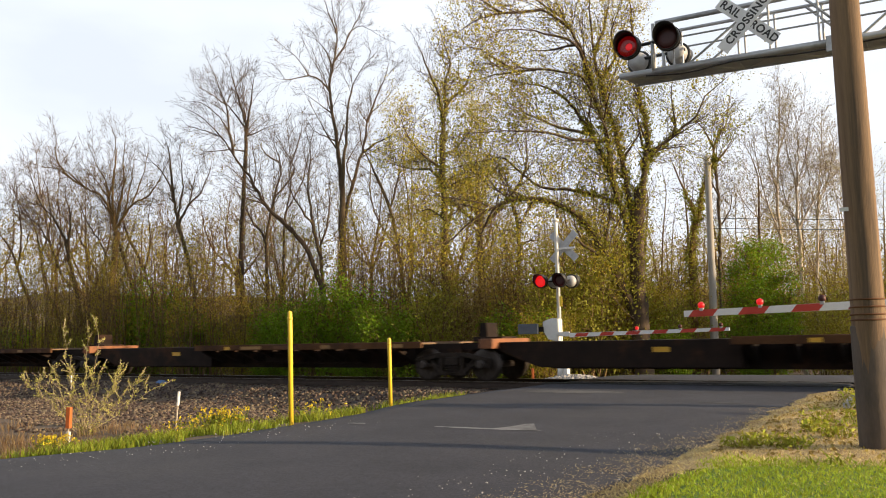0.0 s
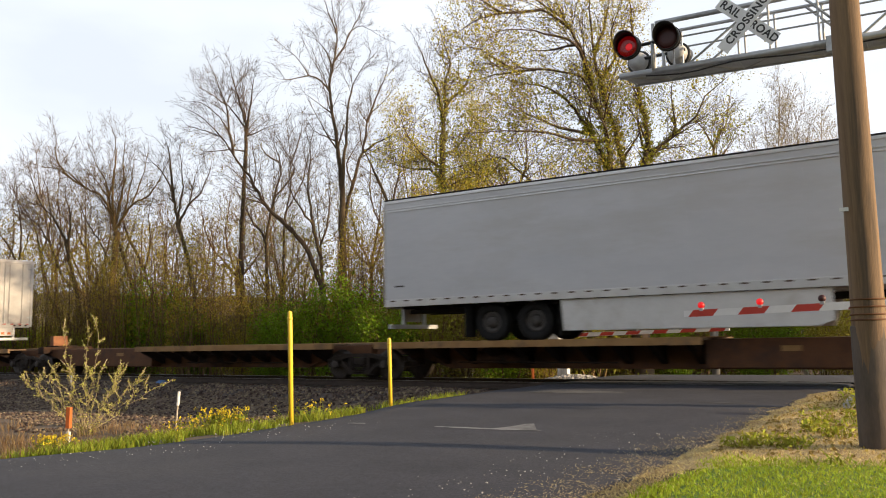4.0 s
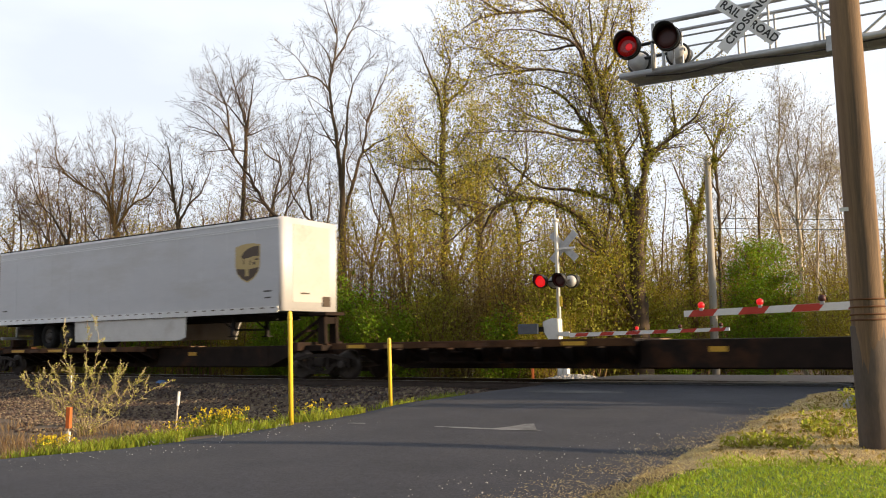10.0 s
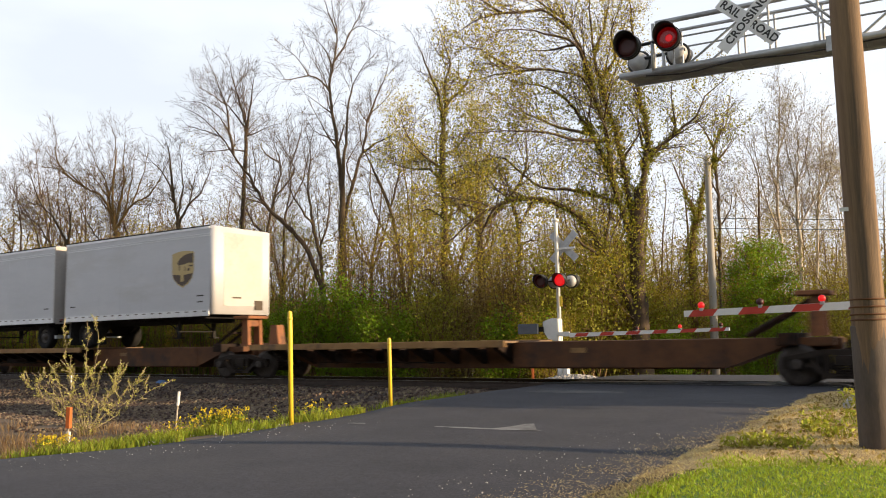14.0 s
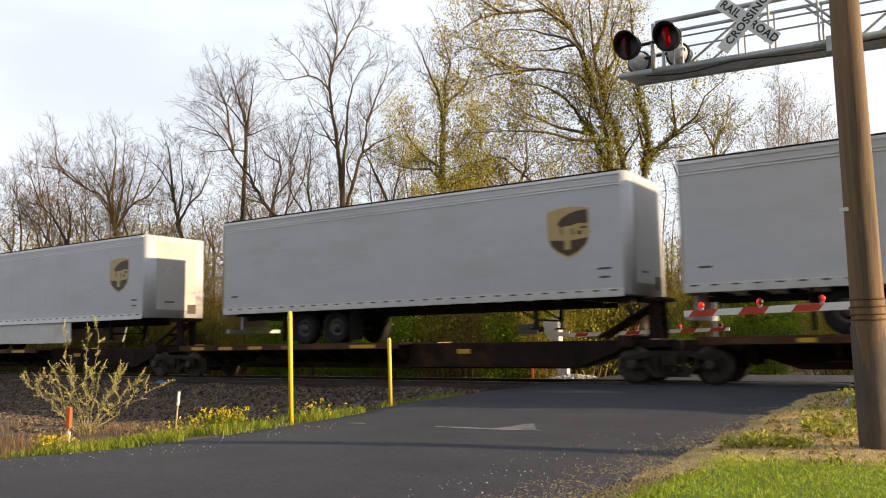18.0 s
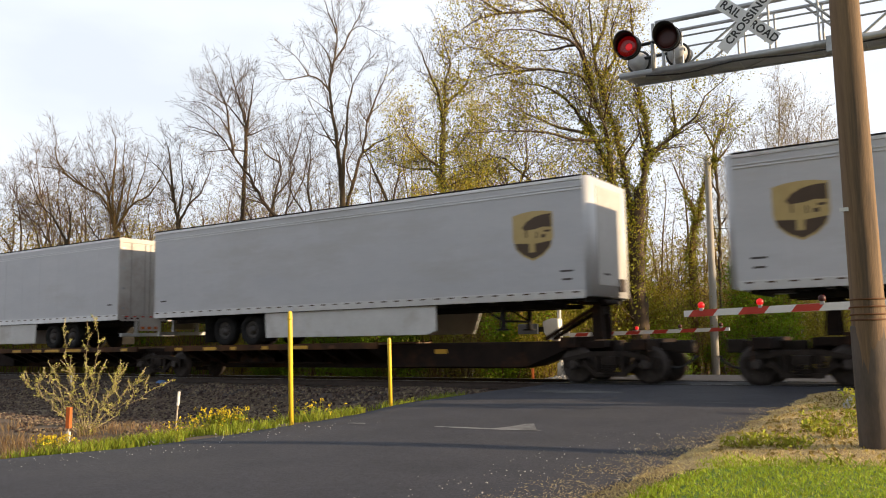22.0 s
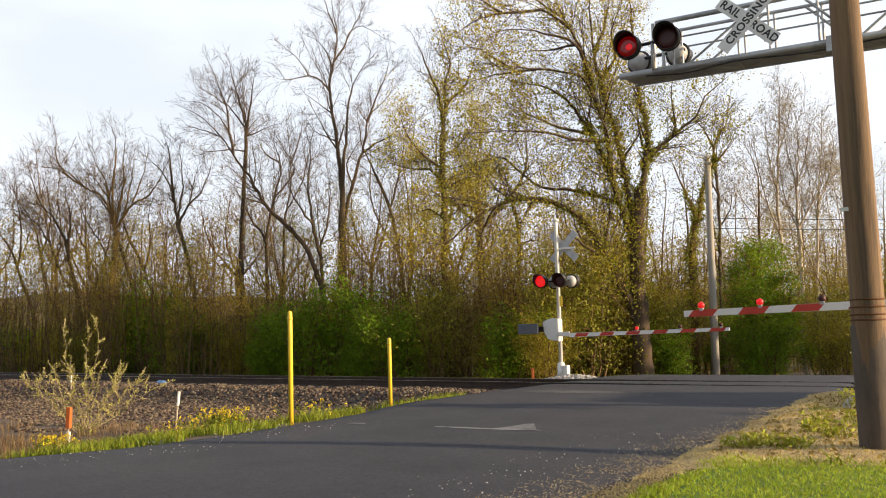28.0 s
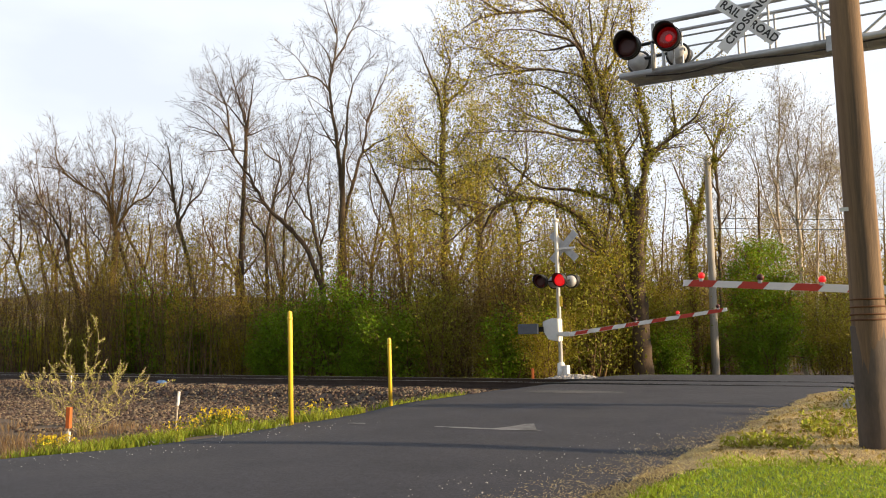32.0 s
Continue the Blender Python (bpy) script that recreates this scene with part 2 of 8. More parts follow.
M_SILVER = surface("aluminium_paint", (0.60, 0.60, 0.59), (0.72, 0.72, 0.70), 5.0, 0.5, 0.1, 0.15)
M_WEIGHT = surface("blue_grey_weight_plates", (0.075, 0.085, 0.105), (0.11, 0.12, 0.145), 5.0, 0.6, 0.1)
M_LAMP_BLACK = surface("black_lamp_hood", (0.012, 0.012, 0.012), (0.022, 0.022, 0.022), 9.0, 0.45, 0.05)
M_LAMP_BACK = surface("grey_lamp_casing", (0.34, 0.34, 0.34), (0.44, 0.44, 0.44), 9.0, 0.45, 0.05)
M_LENS_LIT = surface("lit_red_lens", (0.10, 0.004, 0.004), (0.14, 0.006, 0.005), 30.0, 0.4, 0.0, glow=(1.0, 0.012, 0.015, 0.42))
M_LENS_DARK = surface("dark_red_lens", (0.03, 0.003, 0.003), (0.05, 0.004, 0.004), 30.0, 0.5, 0.0)
M_LENS_DIM = surface("dimly_lit_red_lens", (0.035, 0.002, 0.002), (0.06, 0.003, 0.003), 30.0, 0.25, 0.0, glow=(1.0, 0.004, 0.008, 0.048))
M_LENS_CORE = surface("lit_red_lens_centre", (0.2, 0.006, 0.006), (0.26, 0.009, 0.008), 30.0, 0.4, 0.0, glow=(1.0, 0.01, 0.02, 0.26))
M_SIGN_WHITE = surface("white_sign_sheet", (0.68, 0.68, 0.69), (0.76, 0.76, 0.76), 6.0, 0.5, 0.0)
M_SIGN_BLACK = surface("black_sign_letter", (0.02, 0.02, 0.022), (0.03, 0.03, 0.03), 6.0, 0.5, 0.0)
M_ARM_WHITE = surface("white_gate_board", (0.68, 0.67, 0.65), (0.76, 0.75, 0.73), 5.0, 0.5, 0.05)
M_ARM_RED = surface("red_gate_stripe", (0.42, 0.035, 0.02), (0.5, 0.05, 0.03), 5.0, 0.5, 0.05)
M_POST_YELLOW = surface("yellow_marker_post_paint", (0.68, 0.46, 0.03), (0.78, 0.55, 0.05), 5.0, 0.5, 0.05)
M_POLE = surface("weathered_pole_wood", (0.105, 0.066, 0.038), (0.25, 0.16, 0.09), 3.0, 0.88, 0.35, c3=(0.06, 0.043, 0.032), fine=40, stretch=(3, 3, 0.12))
M_POLE_WRAP = surface("grimy_pole_wrap", (0.05, 0.040, 0.035), (0.115, 0.088, 0.07), 4.0, 0.85, 0.3, fine=40, stretch=(2, 2, 0.4))
M_POLE_GREY = surface("grey_pole_wood", (0.26, 0.24, 0.21), (0.38, 0.35, 0.31), 3.0, 0.88, 0.5, fine=40, stretch=(3, 3, 0.12))
M_ORANGE = surface("orange_marker_paint", (0.40, 0.095, 0.02), (0.5, 0.13, 0.03), 8.0, 0.6, 0.05)
M_WOOD_STAKE = surface("pale_stake_wood", (0.5, 0.42, 0.33), (0.62, 0.53, 0.42), 8.0, 0.8, 0.2, stretch=(4, 4, 0.5))
M_BLUE_TARP = surface("blue_plastic", (0.05, 0.12, 0.28), (0.08, 0.17, 0.36), 8.0, 0.5, 0.1)
M_CONCRETE = surface("concrete", (0.36, 0.35, 0.33), (0.48, 0.47, 0.45), 4.0, 0.85, 0.3)
M_CABLE = surface("black_cable", (0.015, 0.015, 0.015), (0.025, 0.025, 0.025), 9.0, 0.6, 0.0)


# ---- mesh helpers ----
def part(name, bm, material, parent=None, label=""):
    """Links a bmesh as one mesh object, under a thing or a part."""
    me = bpy.data.meshes.new(name)
    bm.normal_update()
    bm.to_mesh(me)
    bm.free()
    me.materials.append(material)
    ob = new(name, me)
    if parent:
        ob.parent = parent
    return tagged(ob, label)


def share(name, like, parent, m):
    """Another object on the same mesh."""
    ob = new(name, like.data)
    ob.parent = parent
    ob.matrix_basis = m
    return ob


def box(bm, x0, x1, y0, y1, z0, z1, bevel=0.0):
    v = [bm.verts.new(p) for p in ((x0, y0, z0), (x1, y0, z0), (x1, y1, z0), (x0, y1, z0), (x0, y0, z1), (x1, y0, z1), (x1, y1, z1), (x0, y1, z1))]
    f = [bm.faces.new([v[i] for i in q]) for q in ((3, 2, 1, 0), (4, 5, 6, 7), (0, 1, 5, 4), (1, 2, 6, 5), (2, 3, 7, 6), (3, 0, 4, 7))]
    if bevel:
        edges = list({e for g in f for e in g.edges})
        bmesh.ops.bevel(bm, geom=edges, offset=bevel, segments=2, affect="EDGES", profile=0.6)
    return bm


def rod(bm, p, q, r0, r1=None, n=10, caps=True):
    """A round bar from p to q."""
    p, q = Vector(p), Vector(q)
    r1 = r0 if r1 is None else r1
    d = (q - p).normalized()
    a = d.orthogonal().normalized()
    b = d.cross(a)
    rings = []
    for c, r in ((p, r0), (q, r1)):
        rings.append([bm.verts.new(c + (a * math.cos(k * math.tau / n) + b * math.sin(k * math.tau / n)) * r) for k in range(n)])
    for k in range(n):
        f = bm.faces.new((rings[0][k], rings[0][(k + 1) % n], rings[1][(k + 1) % n], rings[1][k]))
        f.smooth = n > 8
    if caps:
        bm.faces.new(rings[0][::-1])
        bm.faces.new(rings[1])
    return bm


def sweep(bm, pts, r, n=6):
    """A round cord through the given points, in one skin."""
    pts = [Vector(p) for p in pts]
    rings = []
    for k, p in enumerate(pts):
        d = (pts[min(k + 1, len(pts) - 1)] - pts[max(k - 1, 0)]).normalized()
        a = d.cross(Vector((0, 1, 0.2))).normalized()
        b = d.cross(a)
        rings.append([bm.verts.new(p + (a * math.cos(j * math.tau / n) + b * math.sin(j * math.tau / n)) * r) for j in range(n)])
    for q0, q1 in zip(rings, rings[1:]):
        for j in range(n):
            bm.faces.new((q0[j], q0[(j + 1) % n], q1[(j + 1) % n], q1[j])).smooth = True
    bm.faces.new(rings[0][::-1])
    bm.faces.new(rings[-1])
    return bm


def lathe(bm, profile, axis="y", n=24, centre=(0, 0, 0)):
    """Turns a profile of (along, radius) about an axis."""
    rings = []
    for h, r in profile:
        ring = []
        for k in range(n):
            c, s = r * math.cos(k * math.tau / n), r * math.sin(k * math.tau / n)
            p = (c, h, s) if axis == "y" else ((h, c, s) if axis == "x" else (c, s, h))
            ring.append(bm.verts.new(Vector(p) + Vector(centre)))
        rings.append(ring)
    for r0, r1 in zip(rings, rings[1:]):
        for k in range(n):
            f = bm.faces.new((r0[k], r0[(k + 1) % n], r1[(k + 1) % n], r1[k]))
            f.smooth = True
    bm.faces.new(rings[0])
    bm.faces.new(rings[-1])
    bmesh.ops.recalc_face_normals(bm, faces=bm.faces)
    return bm


def slab(bm, outline, y0, y1):
    """An outline in x and z, drawn out between two y."""
    a = [bm.verts.new((x, y0, z)) for x, z in outline]
    b = [bm.verts.new((x, y1, z)) for x, z in outline]
    bm.faces.new(a)
    bm.faces.new(b[::-1])
    n = len(outline)
    for k in range(n):
        bm.faces.new((a[k], b[k], b[(k + 1) % n], a[(k + 1) % n]))
    bmesh.ops.recalc_face_normals(bm, faces=bm.faces)
    return bm


def array_mesh(name, verts, faces, material, smooth=False):
    """A mesh object from arrays: verts (n, 3), faces (m, 3 or 4)."""
    me = bpy.data.meshes.new(name)
    verts, faces = np.asarray(verts, np.float32), np.asarray(faces, np.int32)
    m, k = faces.shape
    me.vertices.add(len(verts))
    me.vertices.foreach_set("co", verts.ravel())
    me.loops.add(m * k)
    me.loops.foreach_set("vertex_index", faces.ravel())
    me.polygons.add(m)
    me.polygons.foreach_set("loop_start", np.arange(0, m * k, k, dtype=np.int32))
    if smooth:
        me.polygons.foreach_set("use_smooth", np.ones(m, dtype=bool))
    me.update(calc_edges=True)
    me.materials.append(material)
    return new(name, me)


def thing(name, label, category, m=None, group="", kind=""):
    ob = new(name)
    ob.empty_display_size = 0.2
    if m is not None:
        ob.matrix_basis = m
    return tagged(ob, label, category, group, kind)


# ---- ground, road, track ----
def ease(a, b, v):
    t = np.clip((v - a) / (b - a), 0, 1)
    return t * t * (3 - 2 * t)


def road_z(y):
    return -0.11 * (1 - ease(8.0, 15.5, y)) - 0.052 * ease(9.0, 16.5, y) - 1.1 * ease(21.6, 40.0, y)


def ground_z(x, y):
    """Height of the ground sheet."""
    x, y = np.asarray(x, float), np.asarray(y, float)
    z = road_z(y) - 0.06
    left = ease(-8.7, -11.2, x)
    near_bed = ease(16.0, 17.2, y)
    z = z - left * (1 - ease(15.2, 17.6, y)) * (0.30 + 0.22 * ease(9.0, 12.5, y)) * ease(1.0, 6.0, y)
    z = z * (1 - near_bed) + near_bed * np.minimum(z, -0.25)
    right = ease(-2.75, -1.85, x + 0.05 * np.sin(y * 4.1) + 0.03 * np.sin(y * 9.7 + 1))
    z = z + (right * 0.11 + 0.03 * ease(-2.0, -0.8, x)) * (1 - ease(15.6, 17.6, y))
    wood = ease(21.0, 27.0, y)
    off_road = np.maximum(ease(-8.4, -10.5, x), ease(-2.2, 0.5, x))
    z = z - wood * off_road * 0.55
    z = z + 0.05 * np.sin(x * 0.9 + 1.3 * np.sin(y * 0.7)) * left
    far = ease(45.0, 260.0, np.hypot(x, y - 10))
    rise = ease(66.0, 118.0, np.hypot(x, y)) * ease(30.0, 48.0, y)
    return z + far * 1.5 + rise * (8.2 + 1.3 * np.sin(x * 0.11) + 0.8 * np.sin(x * 0.37 + y * 0.2))


def stepped(*spans):
    out = []
    for a, b, n in spans:
        out += list(np.linspace(a, b, n, endpoint=False))
    return np.array(out + [spans[-1][1]])


def sheet(name, xs, ys, zf, material, label, category):
    gx, gy = np.meshgrid(xs, ys)
    v = np.stack([gx.ravel(), gy.ravel(), zf(gx, gy).ravel()], 1)
    nx, ny = len(xs), len(ys)
    i, j = np.meshgrid(np.arange(nx - 1), np.arange(ny - 1))
    a = (j * nx + i).ravel()
    ob = array_mesh(name, v, np.stack([a, a + 1, a + nx + 1, a + nx], 1), material, True)
    return tagged(ob, label, category, kind="structure")


sheet("ground", stepped((-2500, -200, 10), (-200, -40, 30), (-40, -15, 40), (-15, 2, 60), (2, 40, 20), (40, 2500, 14)),
      stepped((-1500, -30, 8), (-30, 0, 10), (0, 30, 80), (30, 70, 24), (70, 2500, 16)), ground_z, M_VERGE,
      "brown soil with dead leaves and weeds beside the track", "ground")
sheet("wooded_bank", stepped((-260, -40, 60), (-40, 60, 50), (60, 200, 14)), stepped((60, 170, 50)), lambda x, y: ground_z(x, y) + 0.05, M_BANK, "rising wooded bank of brown and olive brush", "ground")
sheet("woodland_floor", stepped((-260, -40, 40), (-40, 60, 60), (60, 200, 14)), stepped((22.3, 40, 26), (40, 62, 12)),
      lambda x, y: ground_z(x, y) + 0.03 - 0.6 * (ease(-9.2, -8.6, x) * ease(-1.6, -2.2, x)) - 0.5 * (1 - ease(22.3, 23.2, y)), M_SOIL, "shaded woodland floor of leaf litter and weeds", "ground")


def build_road():
    ys = stepped((-40, 2, 14), (2, 15, 26), (15, 29, 28))
    bm = bmesh.new()
    rows = []
    for y in ys:
        flare = float(ease(6.6, 3.4, y))
        wob = 0.05 * math.sin(y * 1.9) + 0.035 * math.sin(y * 4.3)
        wid = 0.35 * float(ease(9.5, 12.5, y))
        xl, xr = ROAD_L - 1.2 * flare + wob * 0.6 - wid * 1.3 + 0.12, ROAD_R - 0.10 + wob * 1.6 + 0.25 * float(ease(9.0, 15.5, y))
        z = float(road_z(y))
        cross = [(xl - 0.12, z - 0.09), (xl, z - 0.015), (xl + 0.4, z)] + [(xl + 0.4 + (xr - xl - 0.8) * k / 6, z + 0.03 * math.sin(math.pi * k / 6) * (1 - float(ease(12, 16, y)))) for k in range(1, 6)] + [(xr - 0.4, z), (xr, z - 0.015), (xr + 0.15, z - 0.09)]
        rows.append([bm.verts.new((x, y, h)) for x, h in cross] + [bm.verts.new((xr + 0.15, y, z - 0.4)), bm.verts.new((xl - 0.12, y, z - 0.4))])
    for a, b in zip(rows, rows[1:]):
        n = len(a)
        for k in range(n):
            f = bm.faces.new((a[k], a[(k + 1) % n], b[(k + 1) % n], b[k]))
            f.smooth = True
    bmesh.ops.recalc_face_normals(bm, faces=bm.faces)
    ob = part("road", bm, M_ASPHALT)
    return tagged(ob, "dark grey asphalt road over the level crossing", "road", kind="structure")


build_road()


def build_track():
    track = thing("railway_track", "single railway track of steel rails on dark timber ties in ballast", "railway track", pose(GRADE_X, 0, 0, 0, math.degrees(math.atan(GRADE)), 0) @ pose(-GRADE_X, 0, 0), kind="structure")
    prof = [(-0.07, -0.185), (0.07, -0.185), (0.07, -0.172), (0.012, -0.155), (0.012, -0.045), (0.036, -0.035), (0.036, -0.004), (-0.036, -0.004), (-0.036, -0.035), (-0.012, -0.045), (-0.012, -0.155), (-0.07, -0.172)]
    for side in (-1, 1):
        bm = bmesh.new()
        y = TRACK_Y + side * 0.755
        a = [bm.verts.new((-420, y + p, h)) for p, h in prof]
        b = [bm.verts.new((260, y + p, h)) for p, h in prof]
        for k in range(len(prof)):
            bm.faces.new((a[k], b[k], b[(k + 1) % len(prof)], a[(k + 1) % len(prof)]))
        bmesh.ops.recalc_face_normals(bm, faces=bm.faces)
        rail = part("rail", bm, M_RAIL, track, "rust-brown steel rail")
        bm = box(bmesh.new(), -420, 260, y - 0.03, y + 0.03, -0.004, 0.0)
        part("running_band", bm, M_RAIL_TOP, rail, "bright worn running surface")
        for off in (-0.075, 0.075):
            bm = box(bmesh.new(), -8.9, -2.0, y + off - 0.03, y + off + 0.03, -0.06, 0.003)
            part("flangeway", bm, M_CABLE, track, "black rubber flangeway strip")
    first = None
    rnd = random.Random(5)
    for k in range(170):
        x = -72 + k * 0.53
        if -9.0 < x < -1.9:
            continue
        m = Matrix.Translation((x, TRACK_Y + rnd.uniform(-0.03, 0.03), -0.19)) @ pose(0, 0, 0, 0, 0, rnd.uniform(-1, 1))
        if first is None:
            first = part("tie", box(bmesh.new(), -0.115, 0.115, -1.3, 1.3, -0.17, 0.0, 0.012), M_TIE, track)
            first.matrix_basis = m
        else:
            share("tie", first, track, m)
    for k in range(60):
        x = -72 + k * 0.53 * 2
        if -9.0 < x < -1.9:
            continue
        for side in (-1, 1):
            if k == 0 and side == -1:
                plate = part("tie_plate", box(bmesh.new(), -0.09, 0.09, -0.18, 0.18, 0.0, 0.014), M_RUST, track)
                plate.matrix_basis = pose(x, TRACK_Y - 0.755, -0.19)
            else:
                share("tie_plate", plate, track, pose(x, TRACK_Y + side * 0.755, -0.19))
    return track


build_track()


def bed_z(x, y):
    d = np.abs(y - TRACK_Y)
    top = grade(x) - 0.23 - 0.03 * np.sin(x * 2.1 + y * 3)
    lo = ground_z(x, y) - 0.03
    k = ease(1.7, 3.1, d)
    under = ease(-9.3, -8.8, x) * ease(-1.6, -2.1, x)
    return top * (1 - k) + (lo - 0.02) * k - under * 0.35 + 0.035 * np.sin(x * 3.7 + 2 * np.sin(y * 2.9)) * k * (1 - ease(5, 6, d))


sheet("ballast", stepped((-420, -60, 40), (-60, -8, 160), (-8, 4, 24), (4, 260, 30)), stepped((12.6, 22.6, 46)), bed_z, M_BALLAST,
      "bed of dark crushed stone under and beside the track", "ballast")


def stones(name, n, area, size, zf, material, seed, label, keep=None):
    """Loose stones as one mesh: squashed, uneven eight-cornered lumps."""
    rs = np.random.RandomState(seed)
    x = rs.uniform(area[0], area[1], n)
    y = rs.uniform(area[2], area[3], n)
    if keep is not None:
        ok = keep(x, y)
        x, y = x[ok], y[ok]
        n = len(x)
    base = np.array([[-1, -1, -1], [1, -1, -1], [1, 1, -1], [-1, 1, -1], [-1, -1, 1], [1, -1, 1], [1, 1, 1], [-1, 1, 1]], float) * 0.5
    v = base[None] * rs.uniform(0.55, 1.2, (n, 8, 3)) * (size * rs.uniform(0.6, 1.5, (n, 1, 1)))
    ang = rs.uniform(0, 6.28, n)
    tilt = rs.uniform(-0.6, 0.6, n)
    c, s = np.cos(ang)[:, None], np.sin(ang)[:, None]
    vx, vy, vz = v[..., 0], v[..., 1], v[..., 2] * 0.8
    vy, vz = vy * np.cos(tilt)[:, None] - vz * np.sin(tilt)[:, None], vy * np.sin(tilt)[:, None] + vz * np.cos(tilt)[:, None]
    v = np.stack([vx * c - vy * s + x[:, None], vx * s + vy * c + y[:, None], vz + (zf(x, y) + size * 0.2)[:, None]], -1)
    q = np.array([[4, 5, 6, 7], [0, 1, 5, 4], [1, 2, 6, 5], [2, 3, 7, 6], [3, 0, 4, 7]])
    f = (q[None] + (np.arange(n) * 8)[:, None, None]).reshape(-1, 4)
    return tagged(array_mesh(name, v.reshape(-1, 3), f, material), label, "stones", kind="stuff")


stones("ballast_stones", 30000, (-34, -8.6, 8.0, 18.4), 0.055, lambda x, y: np.maximum(bed_z(x, y), ground_z(x, y)), M_STONE, 3, "loose dark grey and brown crushed ballast stones",
       lambda x, y: (x < -9.25 - 0.5 * ease(14, 9, y)) & (y > 8.6 + 0.18 * np.maximum(0, -12 - x) + 0.5 * np.sin(x * 1.3)) & ((y > 11.5) | (np.sin(x * 2.3 + y * 1.7) + np.sin(y * 3.1) > -1.2)))
stones("track_stones", 5000, (-50, -8.9, 18.2, 21.5), 0.062, bed_z, M_STONE, 4, "crushed ballast stones between and behind the rails")
stones("far_stones", 5000, (-75, -34, 14.0, 18.4), 0.075, bed_z, M_STONE, 6, "crushed ballast stones further along the track")
stones("mast_gravel", 1500, (-12.0, -8.7, 21.9, 24.4), 0.07, lambda x, y: -0.42 + 0.30 * np.exp(-((x + 10.3) ** 2 + (y - 23.2) ** 2) / 1.6), M_STONE_PALE, 8, "pale gravel heaped around the signal mast foot")
stones("road_grit", 800, (-8.6, -2.4, 3.6, 9.5), 0.009, lambda x, y: road_z(y) + 0.012, M_STONE_PALE, 10, "scattered pale grit on the asphalt")
stones("verge_gravel", 1500, (-1.5, 0.9, 12.2, 17.2), 0.07, lambda x, y: ground_z(x, y) + 0.05, M_STONE_PALE, 9, "pale grey gravel beside the road near the track")


def road_marks():
    """Remains of white paint and paler patches on the asphalt."""
    rnd = random.Random(2)

    def patch(name, x0, x1, y0, y1, material, label, category):
        bm = bmesh.new()
        top, bot = [], []
        n = 14
        for k in range(n + 1):
            x = x0 + (x1 - x0) * k / n
            mid, half = (y0 + y1) / 2, (y1 - y0) / 2 * (0.35 + 0.65 * math.sin(math.pi * (k + 0.4) / (n + 0.8))) * rnd.uniform(0.6, 1.1)
            for lst, y in ((top, mid + half), (bot, mid - half)):
                u = (x - ROAD_L) / (ROAD_R - ROAD_L)
                crown = 0.03 * math.sin(math.pi * u) * (1 - float(ease(12, 16, y)))
                lst.append(bm.verts.new((x, y, float(road_z(y)) + crown + 0.004)))
        for k in range(n):
            bm.faces.new((bot[k], bot[k + 1], top[k + 1], top[k]))
        ob = part(name, bm, material)
        return tagged(ob, label, category, kind="structure")
    bm = bmesh.new()
    head = [(-5.22, 9.02), (-5.0, 9.00), (-4.74, 9.05), (-4.50, 9.10), (-4.62, 9.20), (-4.70, 9.36), (-4.80, 9.52), (-4.92, 9.74), (-5.02, 9.66), (-5.04, 9.44), (-5.10, 9.26)]
    bm.faces.new([bm.verts.new((x, y, float(road_z(y)) + 0.03 * math.sin(math.pi * (x - ROAD_L) / (ROAD_R - ROAD_L)) + 0.004)) for x, y in head])
    tagged(part("road_mark", bm, M_PAINT_ROAD), "worn remains of a white painted arrow head", "road marking", kind="structure")
    patch("road_mark", -6.03, -5.0, 8.97, 9.10, M_PAINT_ROAD, "worn white painted line on the asphalt", "road marking")
    patch("road_mark", -7.56, -7.25, 9.02, 9.16, M_PAINT_ROAD, "short worn white paint dash", "road marking")
    patch("road_patch", -8.0, -5.8, 15.0, 15.9, M_ASPHALT_OLD, "paler worn asphalt patch by the rails", "road patch")
    patch("road_patch", -3.8, -2.9, 13.41, 13.52, M_ASPHALT_OLD, "faded stop line on the asphalt", "road marking")


road_marks()


# ---- crossing signals ----
def text_mesh(body, size):
    cu = bpy.data.curves.new("sign_text", "FONT")
    cu.body, cu.size, cu.align_x, cu.align_y, cu.extrude = body, size, "CENTER", "CENTER", 0.002
    cu.offset, cu.space_character = 0.005, 1.08
    ob = bpy.data.objects.new("sign_text", cu)
    scene.collection.objects.link(ob)
    bpy.context.view_layer.update()
    me = bpy.data.meshes.new_from_object(ob.evaluated_get(bpy.context.evaluated_depsgraph_get()))
    bpy.data.objects.remove(ob)
    me.materials.clear()
    me.materials.append(M_SIGN_BLACK)
    return me


FLASHERS = []     # (the turning lamp disc, phase)


